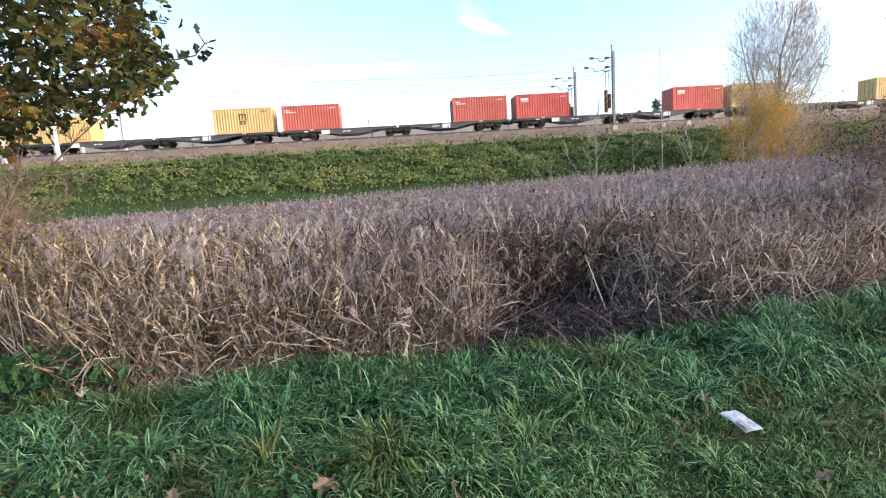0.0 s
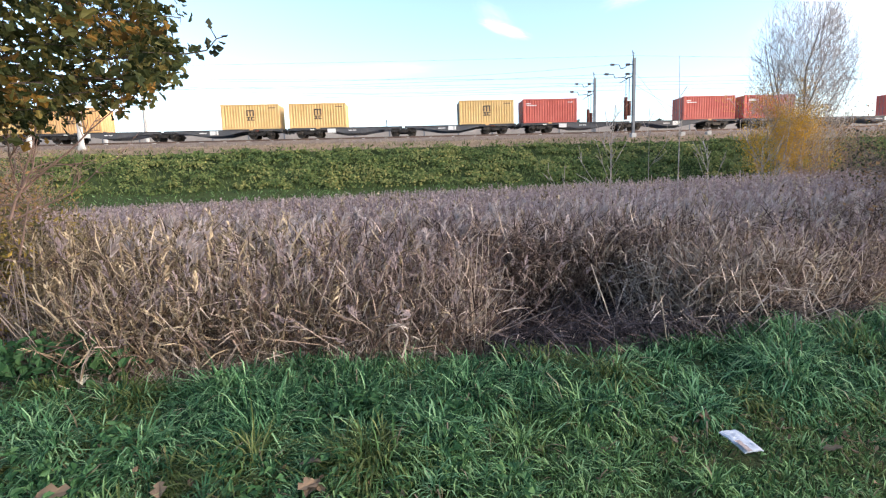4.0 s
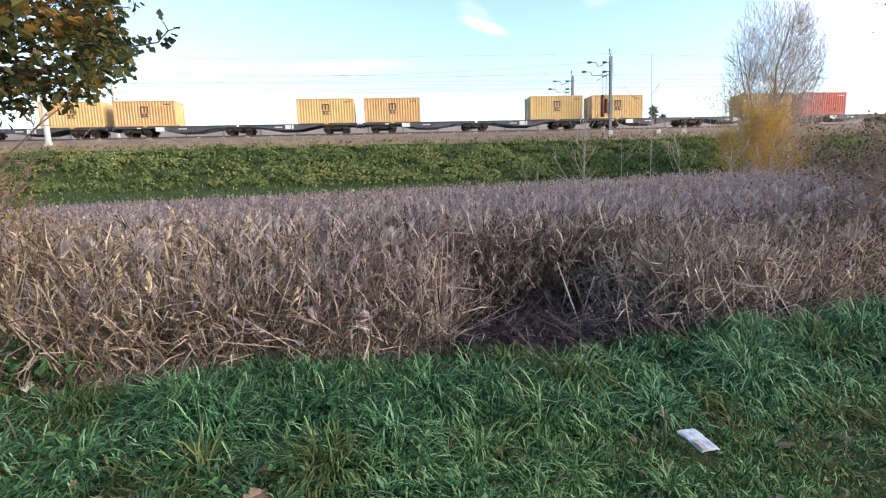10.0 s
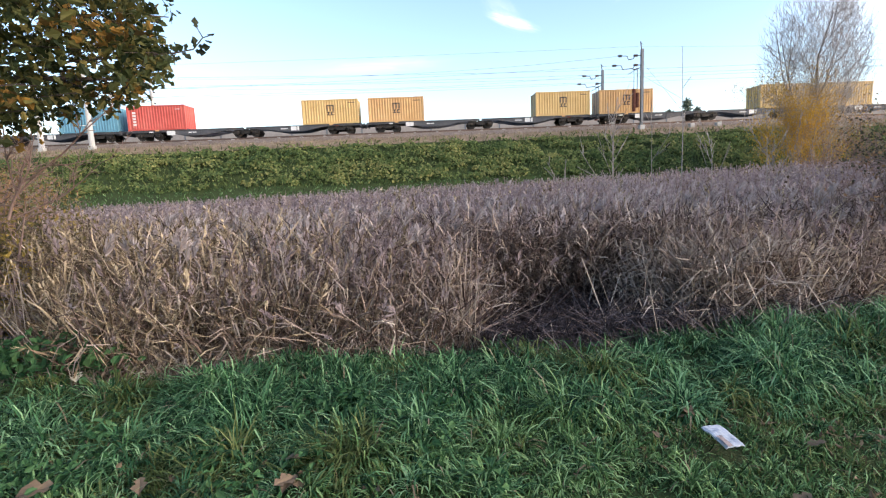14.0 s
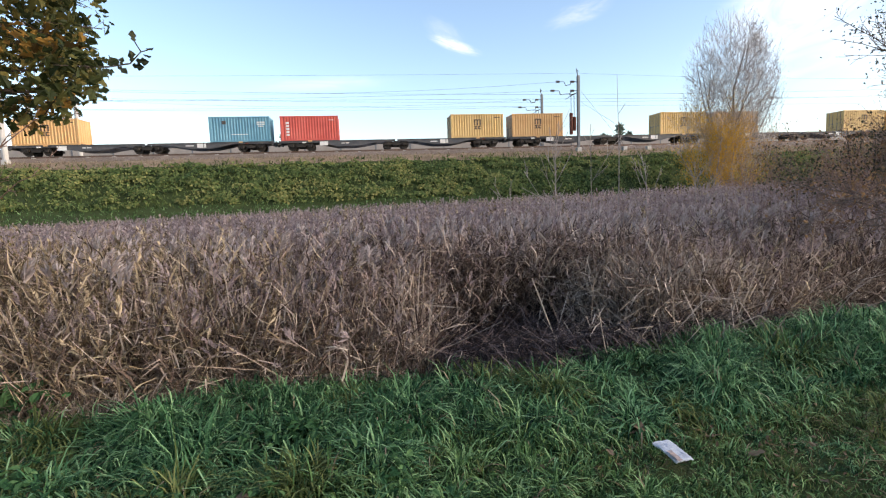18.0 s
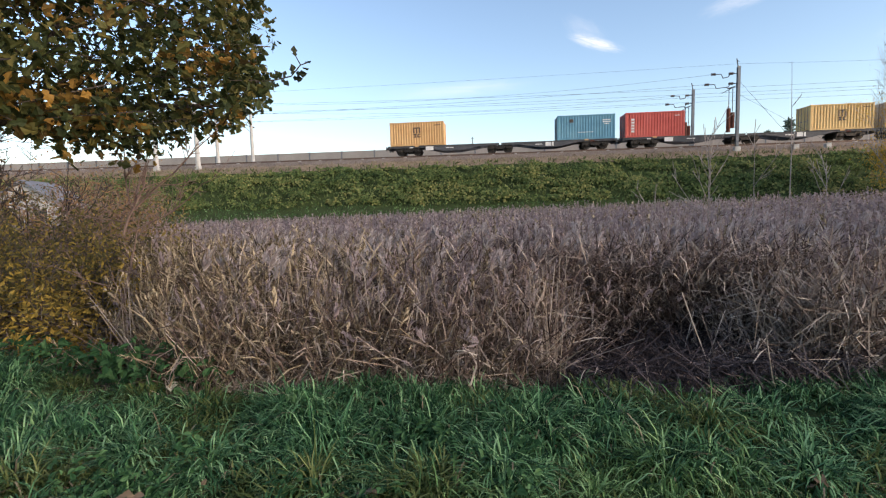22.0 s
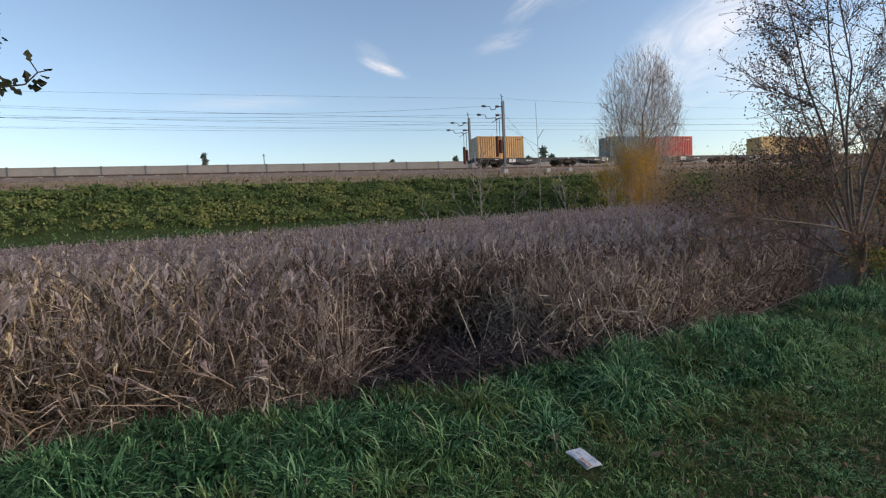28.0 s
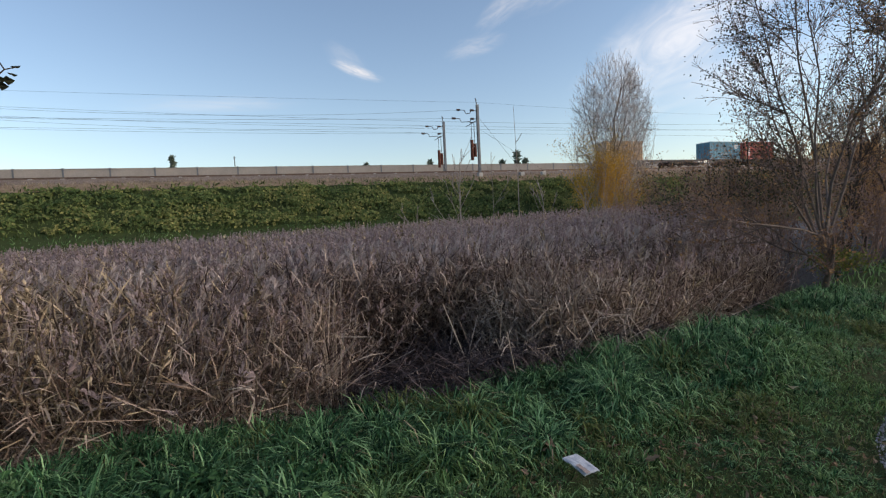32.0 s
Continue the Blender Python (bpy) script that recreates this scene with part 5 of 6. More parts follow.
def tussocks(name, count, blades, label, area):
    """Tufts of arching blades gathered on hummocks: blades lean out from the hummock's middle, each hummock keeps its green."""
    hx, hy = rng.uniform(area[0], area[1], 620), rng.uniform(area[2], area[3], 620)
    hr, htone, hvigour = rng.uniform(0.20, 0.46, 620), rng.uniform(0, 1, 620), rng.uniform(0.65, 1.25, 620)
    x, y = rng.uniform(area[0], area[1], count), rng.uniform(area[2], area[3], count)
    bare = wave(1.1 * x, 1.9 * y) > 0.35
    ok = (y < verge_edge(x) + np.where(x < 0.8, 0.0, 0.2)) & (path_side(x, y) < -0.04) & ~(bare & (x > -0.6) & (y < 3.1) & (rng.uniform(0, 1, count) < 0.3)) & (x > -1.45 * y - 0.5) & (x < 1.75 * y + 0.5)
    x, y = x[ok], y[ok]
    gap = ((x[:, None] - hx) ** 2 + (y[:, None] - hy) ** 2) / hr ** 2
    own = gap.argmin(1)
    hump = np.clip(1 - gap[np.arange(len(x)), own], 0, 1)
    ox, oy = x - hx[own], y - hy[own]
    size = np.clip(tuft_size(x, y) * rng.uniform(0.7, 1.25, len(x)) * (0.5 + 0.65 * hump) * hvigour[own], 0.045, 0.36)
    lush = np.clip(0.15 + 1.0 * np.exp(-((verge_edge(x) - y - 0.6) / 0.7) ** 2) + 0.5 * (1 - smooth(-1.5, 1.0, x)), 0, 0.9)
    olive = np.clip(0.06 + 0.25 * wave(0.9 * x + 1.0, 1.3 * y) + 0.2 * (verge_edge(x) - y < 0.2) + 0.2 * smooth(0.8, 2.0, x) * (1 - smooth(2.9, 3.5, y)), 0.04, 0.7)
    own_tone = np.clip(htone[own] + rng.normal(0, 0.10, len(x)), 0, 1)
    tone = np.where(own_tone > 1 - olive, 2, np.where(own_tone < lush, 0, 1))
    x, y, tall, tone, hump, ox, oy = (np.repeat(a, blades) for a in (x, y, size, tone, hump, ox, oy))
    n = len(x)
    tone = np.where(rng.uniform(0, 1, n) < 0.02, 3, tone)
    yaw, off = np.arctan2(-ox, oy) + rng.normal(0, 1.7, n), np.abs(rng.normal(0, 0.40, n)) * tall
    lean_ = 0.25 + 0.7 * off / tall + 0.3 * (1 - hump) + rng.normal(0, 0.32, n)
    c, s, k, q = np.cos(yaw), np.sin(yaw), np.cos(lean_), np.sin(lean_)
    o = np.zeros(n)
    turn = np.stack([c, -s, o, s, c, o, o, o, o + 1], 1).reshape(-1, 3, 3) @ np.stack([o + 1, o, o, o, k, q, o, -q, k], 1).reshape(-1, 3, 3)
    px, py = x - s * off, y + c * off
    free = clear_of_wrapper(px, py)
    px, py, turn, tall, tone, hump = px[free], py[free], turn[free], tall[free], tone[free], hump[free]
    n = len(px)
    at = np.stack([px, py, height(px, py) - 0.012 + 0.30 * tall * hump], 1)
    length = tall * rng.uniform(0.6, 1.2, n)
    pile = Pile()
    near = py < 3.9
    for j, bend in enumerate((1.5, 2.2, 2.9, 3.6)):
        for tint in range(4):
            for part_, steps in ((near, 3), (~near, 2)):
                v, f = ribbon(1, 0.056, bend, steps)
                sel = (np.arange(n) % 4 == j) & (tone == tint) & part_
                wide = np.clip(length[sel], 0.12, 0.2)
                pile.add(v, f, at[sel], turn[sel], np.stack([wide, length[sel], length[sel]], 1), tint)
    tagged(pile.object(name, [LUSH, GRASS, OLIVEGRASS, STRAW]), label, "grass", kind="stuff")


tussocks("long_grass", 9400, 31, "lush arching grass tussocks over the verge", (-6.5, 9.4, 1.3, 6.6))

# dead thatch in the short turf towards the path
pile = Pile()
n = 9000
x, y = rng.uniform(-3.0, 6.5, n), rng.uniform(1.3, 3.9, n)
ok = (path_side(x, y) < 0.05) & (rng.uniform(0, 1, n) < np.clip(0.15 + 0.9 * wave(1.1 * x, 1.9 * y) + 0.25 * smooth(0.5, 2, x), 0, 1)) & clear_of_wrapper(x, y) & (verge_edge(x) - y > 1.0)
x, y = x[ok], y[ok]
v, f = ribbon(1, 0.07, 1.6, 2)
pile.add(v, f, np.stack([x, y, height(x, y) + rng.uniform(0.0, 0.05, len(x))], 1), spins(rng, len(x), 1.0), rng.uniform(0.04, 0.12, len(x)))
tagged(pile.object("dead_thatch", THATCH), "flattened brown dead grass between the green blades", "grass", kind="stuff")

# broad-leaved weeds among the grass, in leafy domes
pile = Pile()
for k in range(30):
    cx, cy = (rng.normal(-1.5, 0.9), rng.normal(3.15, 0.5)) if k < 20 else (rng.uniform(-5.5, 1.2), rng.uniform(2.3, 4.8))
    if cy > verge_edge(cx) - 0.15 or math.hypot(cx - 1.86, cy - 2.7) < 0.4:
        continue
    n, w_, h_ = int(rng.integers(24, 60)), rng.uniform(0.10, 0.24), rng.uniform(0.08, 0.17)
    d = rng.normal(0, 1, (n, 3))
    d /= np.linalg.norm(d, axis=1, keepdims=True)
    d[:, 2] = np.abs(d[:, 2])
    at = np.array([cx, cy, float(height(cx, cy)) + 0.03 + 0.25 * float(tuft_size(cx, cy))]) + d * np.array([w_, w_, h_]) * rng.uniform(0.6, 1.1, (n, 1))
    pile.add(*oval(0.62, 0.22), at, facing(rng, n, d * 0.7 + np.array([0, -0.1, 0.7]), 0.6), rng.uniform(0.03, 0.075, n))
tagged(pile.object("verge_weeds", WEED), "low broad-leaved weeds in the grass", "weeds", kind="stuff")

# dark nettles at the foot of the reeds
for cx, cy, tall in ((-3.42, 4.50, 0.46), (-3.12, 4.46, 0.42), (-2.85, 4.45, 0.34), (-3.75, 4.58, 0.44), (-4.3, 4.85, 0.38), (-4.9, 5.0, 0.34), (-5.5, 5.2, 0.36)):
    ob = empty("nettle", pose(cx, cy, float(height(cx, cy))), "dark green nettle at the foot of the reeds", "weed", "nettles")
    bm = bmesh.new()
    for k in range(5):
        rod(bm, (0.03 * k - 0.06, 0, -0.03), (0.16 * math.sin(k * 2.1 + cx), 0.12 * math.cos(k * 2.1), tall * (0.8 + 0.05 * k)), 0.004, 0.002, 5)
    part("stem", bm, WEED, ob)
    pl = Pile()
    at = np.stack([rng.normal(0, 0.13, 70), rng.normal(0, 0.1, 70), tall * rng.uniform(0.15, 1.05, 70)], 1)
    pl.add(*oval(0.6, 0.25), at, facing(rng, 70, (0, -0.4, 0.7), 0.6), rng.uniform(0.07, 0.14, 70))
    tagged(pl.object("leaves", WEED, ob), kind="stuff")

pile = Pile()
n = 620
a = np.stack([rng.uniform(-8.2, -5.2, n), rng.uniform(5.9, 7.1, n), 0 * rng.uniform(0, 1, n)], 1)
a[:, 2] = height(a[:, 0], a[:, 1]) + rng.uniform(0.0, 0.75, n)
yaw, L = np.where(rng.uniform(0, 1, n) < 0.6, rng.normal(0.2, 0.4, n), rng.uniform(0, 6.283, n)), rng.uniform(0.3, 1.2, n)
b = a + np.stack([L * np.cos(yaw), L * 0.6 * np.sin(yaw), rng.normal(-0.12, 0.22, n) * L], 1)
pile.tubes(np.concatenate([a, b, np.full((n, 1), 0.006), np.full((n, 1), 0.003)], 1), 4)
tagged(pile.object("brush_heap", GREYTWIG), "heap of grey dead stalks and brushwood beside the reeds", "brushwood", kind="stuff")

# crumbs of dead leaves between the blades
pile = Pile()
n = 900
cx, cy = rng.uniform(-3.5, 5.5, n), rng.uniform(1.5, 3.4, n)
ok = (cy < verge_edge(cx) - 0.6) & (rng.uniform(0, 1, n) < np.clip(0.35 + 0.9 * wave(1.1 * cx, 1.9 * cy), 0, 1))
ok &= np.hypot(cx - 1.86, cy - 2.7) > 0.3
cx, cy = cx[ok], cy[ok]
pile.add(*oval(0.6, 0.3), np.stack([cx, cy, height(cx, cy) + rng.uniform(0.02, 0.08, len(cx))], 1), any_turn(rng, len(cx)), rng.uniform(0.02, 0.06, len(cx)))
tagged(pile.object("leaf_crumbs", DEADLEAF), "crumbled brown dead leaves among the grass", "litter", kind="stuff")

# ---- trees and shrubs ----
# oak whose boughs hang into the view
stems = [((0, 0, 0), (0.12, 0.08, 1), 6.4, 0.21)]
for h, reach, hd, r in ((2.3, 4.6, (0.85, 0.52, 0.12), 0.075), (2.6, 4.3, (0.72, 0.68, 0.18), 0.07), (2.9, 4.6, (0.9, 0.4, 0.3), 0.07), (3.3, 4.4, (0.8, 0.6, 0.35), 0.065), (3.0, 4.2, (0.55, 0.85, 0.12), 0.07),
                        (3.8, 4.2, (0.85, 0.5, 0.45), 0.06), (4.2, 4.0, (0.6, 0.78, 0.45), 0.06), (3.6, 3.8, (0.35, 0.95, 0.2), 0.06), (4.6, 3.6, (0.9, 0.3, 0.5), 0.05), (4.4, 3.6, (0.1, 1.0, 0.4), 0.05), (4.0, 3.5, (-0.8, 0.3, 0.4), 0.05), (4.3, 3.4, (0.2, -0.9, 0.4), 0.05)):
    stems.append(((0.12 * h, 0.08 * h, h), hd, reach, r))
foot = np.array([-6.4, 2.3, 0])


def crown_room(p):
    """True inside the oak's crown, which hangs in an uneven outline towards the open field."""
    w = p + foot
    az, el = np.degrees(np.arctan2(w[:, 0], w[:, 1])), np.degrees(np.arctan2(w[:, 2] - 1.7, np.hypot(w[:, 0], w[:, 1])))
    low = np.interp(az, [-60, -50, -46, -43, -41, -38, -36.5, -35, -33, -31, -28, -26, -24, -21], [8.5, 8.5, 7.6, 6.0, 5.4, 5.4, 3.9, 4.6, 7.2, 8.0, 8.4, 9.2, 11.4, 20])
    ragged = 1.3 * np.sin(az * 1.9 + el) + 0.9 * np.sin(el * 2.3 - az * 0.7)
    return (az + ragged * 0.8 < np.interp(el, [5, 8, 9.5, 12, 15, 17, 19.5, 22, 28, 45], [-32, -27, -24.0, -22.6, -24.2, -24.2, -23.6, -22.6, -22.4, -23])) & (el + 0.5 * ragged > low)


oak, tips, r_ = woody("oak_tree", pose(-6.4, 2.3, 0), 21, stems, 2, (1.5, 2.2), 0.75, 0.05, 0.13, 0.42, DARKBARK, "oak tree with turning green and orange leaves over the verge", "tree", room=crown_room)
n = 1150
az, el, d = np.radians(r_.uniform(-66, -22.5, n)), np.radians(r_.uniform(4, 46, n)), r_.uniform(4.4, 7.6, n)
heart = np.stack([d * np.sin(az), d * np.cos(az), 1.7 + d * np.tan(el)], 1) - foot
heart = heart[crown_room(heart)]
# sprays of leaves along drooping twig ends
way = r_.normal(0, 1, heart.shape) * np.array([1, 1, 0.35]) + np.array([0.3, 0, -0.15])
way /= np.linalg.norm(way, axis=1, keepdims=True)
own = np.repeat(np.arange(len(heart)), 34)
spots = heart[own] + way[own] * r_.uniform(-0.32, 0.32, (len(own), 1)) + r_.normal(0, 1, (len(own), 3)) * np.array([0.10, 0.10, 0.065])
keep = crown_room(spots)
spots, own = spots[keep], own[keep]
turned = np.random.default_rng(6).uniform(0, 1, len(heart))[own] > 0.8
pile = Pile()
for tone, sel in ((0, ~turned), (1, turned)):
    pile.add(*lobed(), spots[sel], facing(r_, int(sel.sum()), (0.1, 0, 0.6), 0.75), r_.uniform(0.055, 0.115, int(sel.sum())), tone)
tagged(pile.object("crown", [OAKLEAF, TURNEDLEAF], oak), kind="stuff")
pile = Pile()
inside = crown_room(heart - 0.45 * way) & crown_room(heart + 0.36 * way)
heart, way = heart[inside], way[inside]
twig = np.concatenate([heart - 0.38 * way, heart + 0.30 * way, np.full((len(heart), 1), 0.006), np.full((len(heart), 1), 0.002)], 1)
pile.tubes(twig, 3)
tagged(pile.object("twig_spray", DARKBARK, oak), kind="stuff")
pile = Pile()
knots = [np.array(p) - foot for p in ((-2.9, 4.55, 2.85), (-2.35, 4.62, 2.90), (-2.03, 4.68, 2.93), (-1.88, 4.73, 2.97), (-1.79, 4.74, 3.07), (-1.72, 4.77, 3.10), (-1.82, 4.70, 3.15))]
pile.tubes([(*knots[a], *knots[b], 0.010 - 0.0012 * a, 0.009 - 0.0012 * a) for a, b in ((0, 1), (1, 2), (2, 3), (3, 4), (4, 5), (4, 6))], 5)
pile.object("end_twig", DARKBARK, oak)
leaf_rows = [(-1.76, 4.76, 3.10, 1, 0.1, 0.1), (-1.78, 4.75, 3.05, 0.9, 0, -0.25), (-1.84, 4.74, 3.0, 1, 0.1, -0.1), (-1.82, 4.70, 3.14, -0.1, 0, 1), (-1.87, 4.74, 2.96, 1, 0, -0.2), (-1.86, 4.72, 2.98, -0.1, 0.1, 1), (-1.94, 4.7, 2.95, 0.3, 0, 1), (-1.97, 4.7, 2.94, 0.6, 0.2, -0.5),
             (-2.0, 4.68, 2.93, -0.2, 0.2, 1), (-2.05, 4.68, 2.92, 0.5, -0.2, -0.7), (-2.1, 4.66, 2.92, 0.2, 0.3, 1), (-2.15, 4.65, 2.91, 0.5, 0.4, -0.5), (-2.2, 4.64, 2.91, 0.1, -0.5, 1), (-2.28, 4.63, 2.9, 0.4, 0.3, -1)]
pile = Pile()
for x, y, z, *d in leaf_rows:
    q = np.array(Vector(d).to_track_quat("Y", "Z").to_matrix()) @ np.array(Matrix.Rotation(9 * x, 3, "Y"))
    pile.add(*lobed(), np.array([[x, y, z]]) - foot, q[None], np.array([0.085 + 0.02 * math.sin(40 * x)]))
tagged(pile.object("twig_leaves", DARKLEAF, oak), kind="stuff")

# birch behind the reeds, bare above
stems = [((0, 0, 0), (0.0, 0, 1), 16.2, 0.13), ((0.3, 0.1, 0), (0.10, 0.02, 1), 15.0, 0.10), ((-0.3, 0, 0), (-0.10, 0.05, 1), 14.6, 0.09), ((0.15, 0.3, 0), (0.04, 0.1, 1), 15.2, 0.09), ((-0.3, 0.1, 0), (-0.2, 0, 1), 12.4, 0.06), ((0.4, 0, 0), (0.22, 0, 1), 13.0, 0.06)]


def oval_crown(p):
    """The birch's rounded outline."""
    rag = 1 + 0.10 * np.sin(p[:, 2] * 2.3 + 2 * p[:, 0]) + 0.06 * np.sin(p[:, 0] * 5 + p[:, 1] * 3)
    return (np.hypot(p[:, 0], p[:, 1]) / 3.9) ** 2 + ((p[:, 2] - 8.7) / 7.5) ** 2 < rag


birch, tips, r_ = woody("birch_tree", pose(32.3, 40.0, 0.4), 4, stems, 3, (2.2, 2.8, 2.2), 0.75, 0.3, 0.10, 0.40, BIRCHBARK, "tall bare birch with fine pale twigs behind the reeds", "tree", least=0.007, room=oval_crown, fine=PALETWIG)
tips = tips[oval_crown(tips)]
leaves_on(birch, r_, tips[tips[:, 2] > 3.0], oval(0.35), 0.10, PALETWIG, 9000, 0.35)
n = 8500
p = np.stack([r_.uniform(-4.0, 4.0, n), r_.uniform(-4.0, 4.0, n), r_.uniform(2.6, 16.2, n)], 1)
p = p[oval_crown(p)]
d = np.stack([0.10 * p[:, 0], 0.10 * p[:, 1], np.full(len(p), 0.8)], 1) + r_.normal(0, 0.28, (len(p), 3))
pile = Pile()
pile.tubes(np.concatenate([p - 0.5 * d, p + 0.5 * d * r_.uniform(0.6, 1.5, (len(p), 1)), np.full((len(p), 1), 0.010), np.full((len(p), 1), 0.005)], 1), 3)
tagged(pile.object("twig_haze", PALETWIG, birch), kind="stuff")

# yellow willow scrub at the birch's foot
for k, (x, y, w, h) in enumerate(((29.0, 38.4, 1.6, 7.4), (31.0, 38.7, 1.7, 8.0), (32.8, 39.2, 1.5, 6.2))):
    stems = [((math.cos(a) * 0.4, math.sin(a) * 0.4, 0), (math.cos(a) * 0.30 * w / 2, math.sin(a) * 0.30 * w / 2, 1), h * (0.8 + 0.2 * math.sin(3 * a)), 0.05) for a in np.arange(0, 6.2, 0.9)]
    ob, tips, r_ = woody("yellow_willow", pose(x, y, 0.2), 30 + k, stems, 2, (1.8, 2.0), 0.5, 0.4, 0.12, 0.4, BIRCHBARK, "autumn-yellow willow scrub at the birch's foot", "shrub", "yellow willows", 0.008)
    leaves_on(ob, r_, tips, oval(0.45), 0.12, YELLEAF, 6400 if k < 2 else 3600, 0.42)

# thin-stemmed tree at the verge, hung with dark leaves
stems = [((0, 0, 0), (-0.04, 0.0, 1), 1.25, 0.062), ((-0.03, 0, 0.95), (-0.02, 0.02, 1), 5.2, 0.028), ((-0.03, 0, 0.9), (0.20, 0.05, 1), 5.6, 0.026), ((-0.05, 0.04, 0.85), (-0.14, 0.06, 1), 5.0, 0.024), ((0.0, -0.03, 1.0), (0.36, -0.05, 1), 5.2, 0.026), ((-0.04, 0, 0.8), (-0.55, 0.05, 0.7), 2.9, 0.022),
         ((-0.05, 0, 1.05), (-1.0, 0.12, -0.02), 3.3, 0.021), ((-0.05, 0.1, 0.7), (-0.85, 0.5, 0.12), 2.8, 0.018), ((0, 0.1, 0.9), (0.05, 0.3, 1), 4.2, 0.024), ((0.05, 0, 0.9), (0.75, 0.25, 0.9), 4.2, 0.026), ((-0.05, 0, 0.5), (-0.7, 0.3, 0.6), 2.6, 0.016), ((0, 0, 0.9), (-0.16, 0.10, 1), 4.8, 0.026)]
thorn, tips, r_ = woody("thorn_tree", pose(9.25, 5.9, 0.05), 8, stems, 3, (2.6, 2.6, 1.2), 0.66, 0.18, 0.12, 0.42, BARK, "sparse many-stemmed tree with dark leaves beside the ditch", "tree", least=0.003, fine=REDTWIG)
leaves_on(thorn, r_, tips[tips[:, 2] > 1.7], oval(0.6), 0.040, DARKLEAF, 9500, 0.13)
leaves_on(thorn, r_, tips[tips[:, 2] < 3.2], oval(0.6), 0.06, RUSTLEAF, 900, 0.12, "lower_leaves")
bush = empty("foot_bush", pose(11.3, 6.95, float(height(11.3, 6.95))), "low yellow-green leafy bush near the footpath", "bush")
pile = Pile()
r_ = np.random.default_rng(9)
pile.tubes([(0, 0, -0.05, 0.5 * math.cos(a), 0.4 * math.sin(a), 0.35, 0.008, 0.003) for a in np.arange(0, 6.2, 0.4)], 4)
pile.object("stems", BARK, bush)
pile = Pile()
pile.add(*oval(0.5), r_.normal(0, 1, (1500, 3)) * np.array([0.34, 0.26, 0.13]) + np.array([0, 0, 0.28]), any_turn(r_, 1500), r_.uniform(0.03, 0.07, 1500))
tagged(pile.object("crown", LIMELEAF, bush), kind="stuff")
# slender trees behind it
for k, (x, y, h) in enumerate(((15.2, 7.9, 4.0), (19.0, 9.6, 4.8), (21.2, 10.5, 5.4), (14.0, 12.0, 3.6), (17.5, 13.6, 5.2), (14.2, 8.6, 4.8), (18.2, 10.4, 5.4), (23.0, 13.2, 6.4), (27.0, 15.0, 7.4), (31.0, 17.5, 8.4))):
    stems = [((0.1 * j, 0.05 * j, 0), (0.16 * (j - 1.5), 0.12 * math.sin(j * 2 + k), 1), h * (1 - 0.08 * j), 0.035) for j in range(4)]
    ob, tips, r_ = woody("slender_tree", pose(x, y, float(height(x, y)) - 0.05), 300 + k, stems, 2, (2.0, 2.2), 0.65, 0.25, 0.1, 0.34, DARKBARK, "slender bare tree with a few rust-coloured leaves", "tree", "slender trees", 0.005)
    leaves_on(ob, r_, tips, oval(0.55), 0.052, RUSTLEAF, 1500, 0.16)

# thicket along the ditch to the east
for k, (x, y, h, leaf, count) in enumerate(((12.5, 9.6, 3.0, RUSTLEAF, 900), (14.5, 11.8, 3.6, RUSTLEAF, 1500), (11.0, 11.5, 2.4, RUSTLEAF, 500), (17.0, 12.3, 4.2, RUSTLEAF, 1700), (18.5, 17.0, 4.2, RUSTLEAF, 1500), (22.5, 17.5, 5.0, RUSTLEAF, 2200), (16.0, 16.0, 3.2, RUSTLEAF, 900),
                                            (25.5, 22.0, 5.4, RUSTLEAF, 2200), (22.0, 25.0, 4.4, RUSTLEAF, 1400), (30.0, 27.0, 6.0, RUSTLEAF, 2200), (27.5, 33.0, 4.5, RUSTLEAF, 1500), (36.0, 32.0, 6.0, RUSTLEAF, 2400), (42.0, 38.0, 6.0, RUSTLEAF, 2200), (20.5, 13.4, 4.6, RUSTLEAF, 2000), (27.0, 17.6, 6.0, RUSTLEAF, 2600), (33.0, 21.5, 7.0, RUSTLEAF, 2600), (10.2, 7.9, 2.0, RUSTLEAF, 350), (12.2, 7.1, 2.0, RUSTLEAF, 700), (13.9, 7.7, 2.3, RUSTLEAF, 900), (15.9, 8.5, 2.6, RUSTLEAF, 1100), (18.0, 9.4, 3.0, RUSTLEAF, 1400), (20.6, 10.7, 3.3, RUSTLEAF, 1800), (24.5, 12.6, 4.0, RUSTLEAF, 2200), (28.5, 14.6, 4.8, RUSTLEAF, 2400), (34.0, 17.2, 5.5, RUSTLEAF, 2600))):
    stems = [((math.cos(a) * 0.25, math.sin(a) * 0.25, 0), (math.cos(a) * 0.45, math.sin(a) * 0.45, 1), h * (0.85 + 0.2 * math.sin(5 * a + k)), 0.02) for a in np.arange(k, k + 6.2, 0.75)]
    ob, tips, r_ = woody("thicket_shrub", pose(x, y, float(height(x, y)) - 0.05), 60 + k, stems, 2, (1.5, 1.6) if x < 17 else (1.6, 1.7), 0.7, 0.25, 0.16, 0.42, REDTWIG, "tangled brown shrub with rust-coloured leaves by the ditch", "shrub", "thicket", 0.005)
    leaves_on(ob, r_, tips, oval(0.55), 0.06 if x < 17 else 0.08, leaf, int(count * 0.7), 0.15)

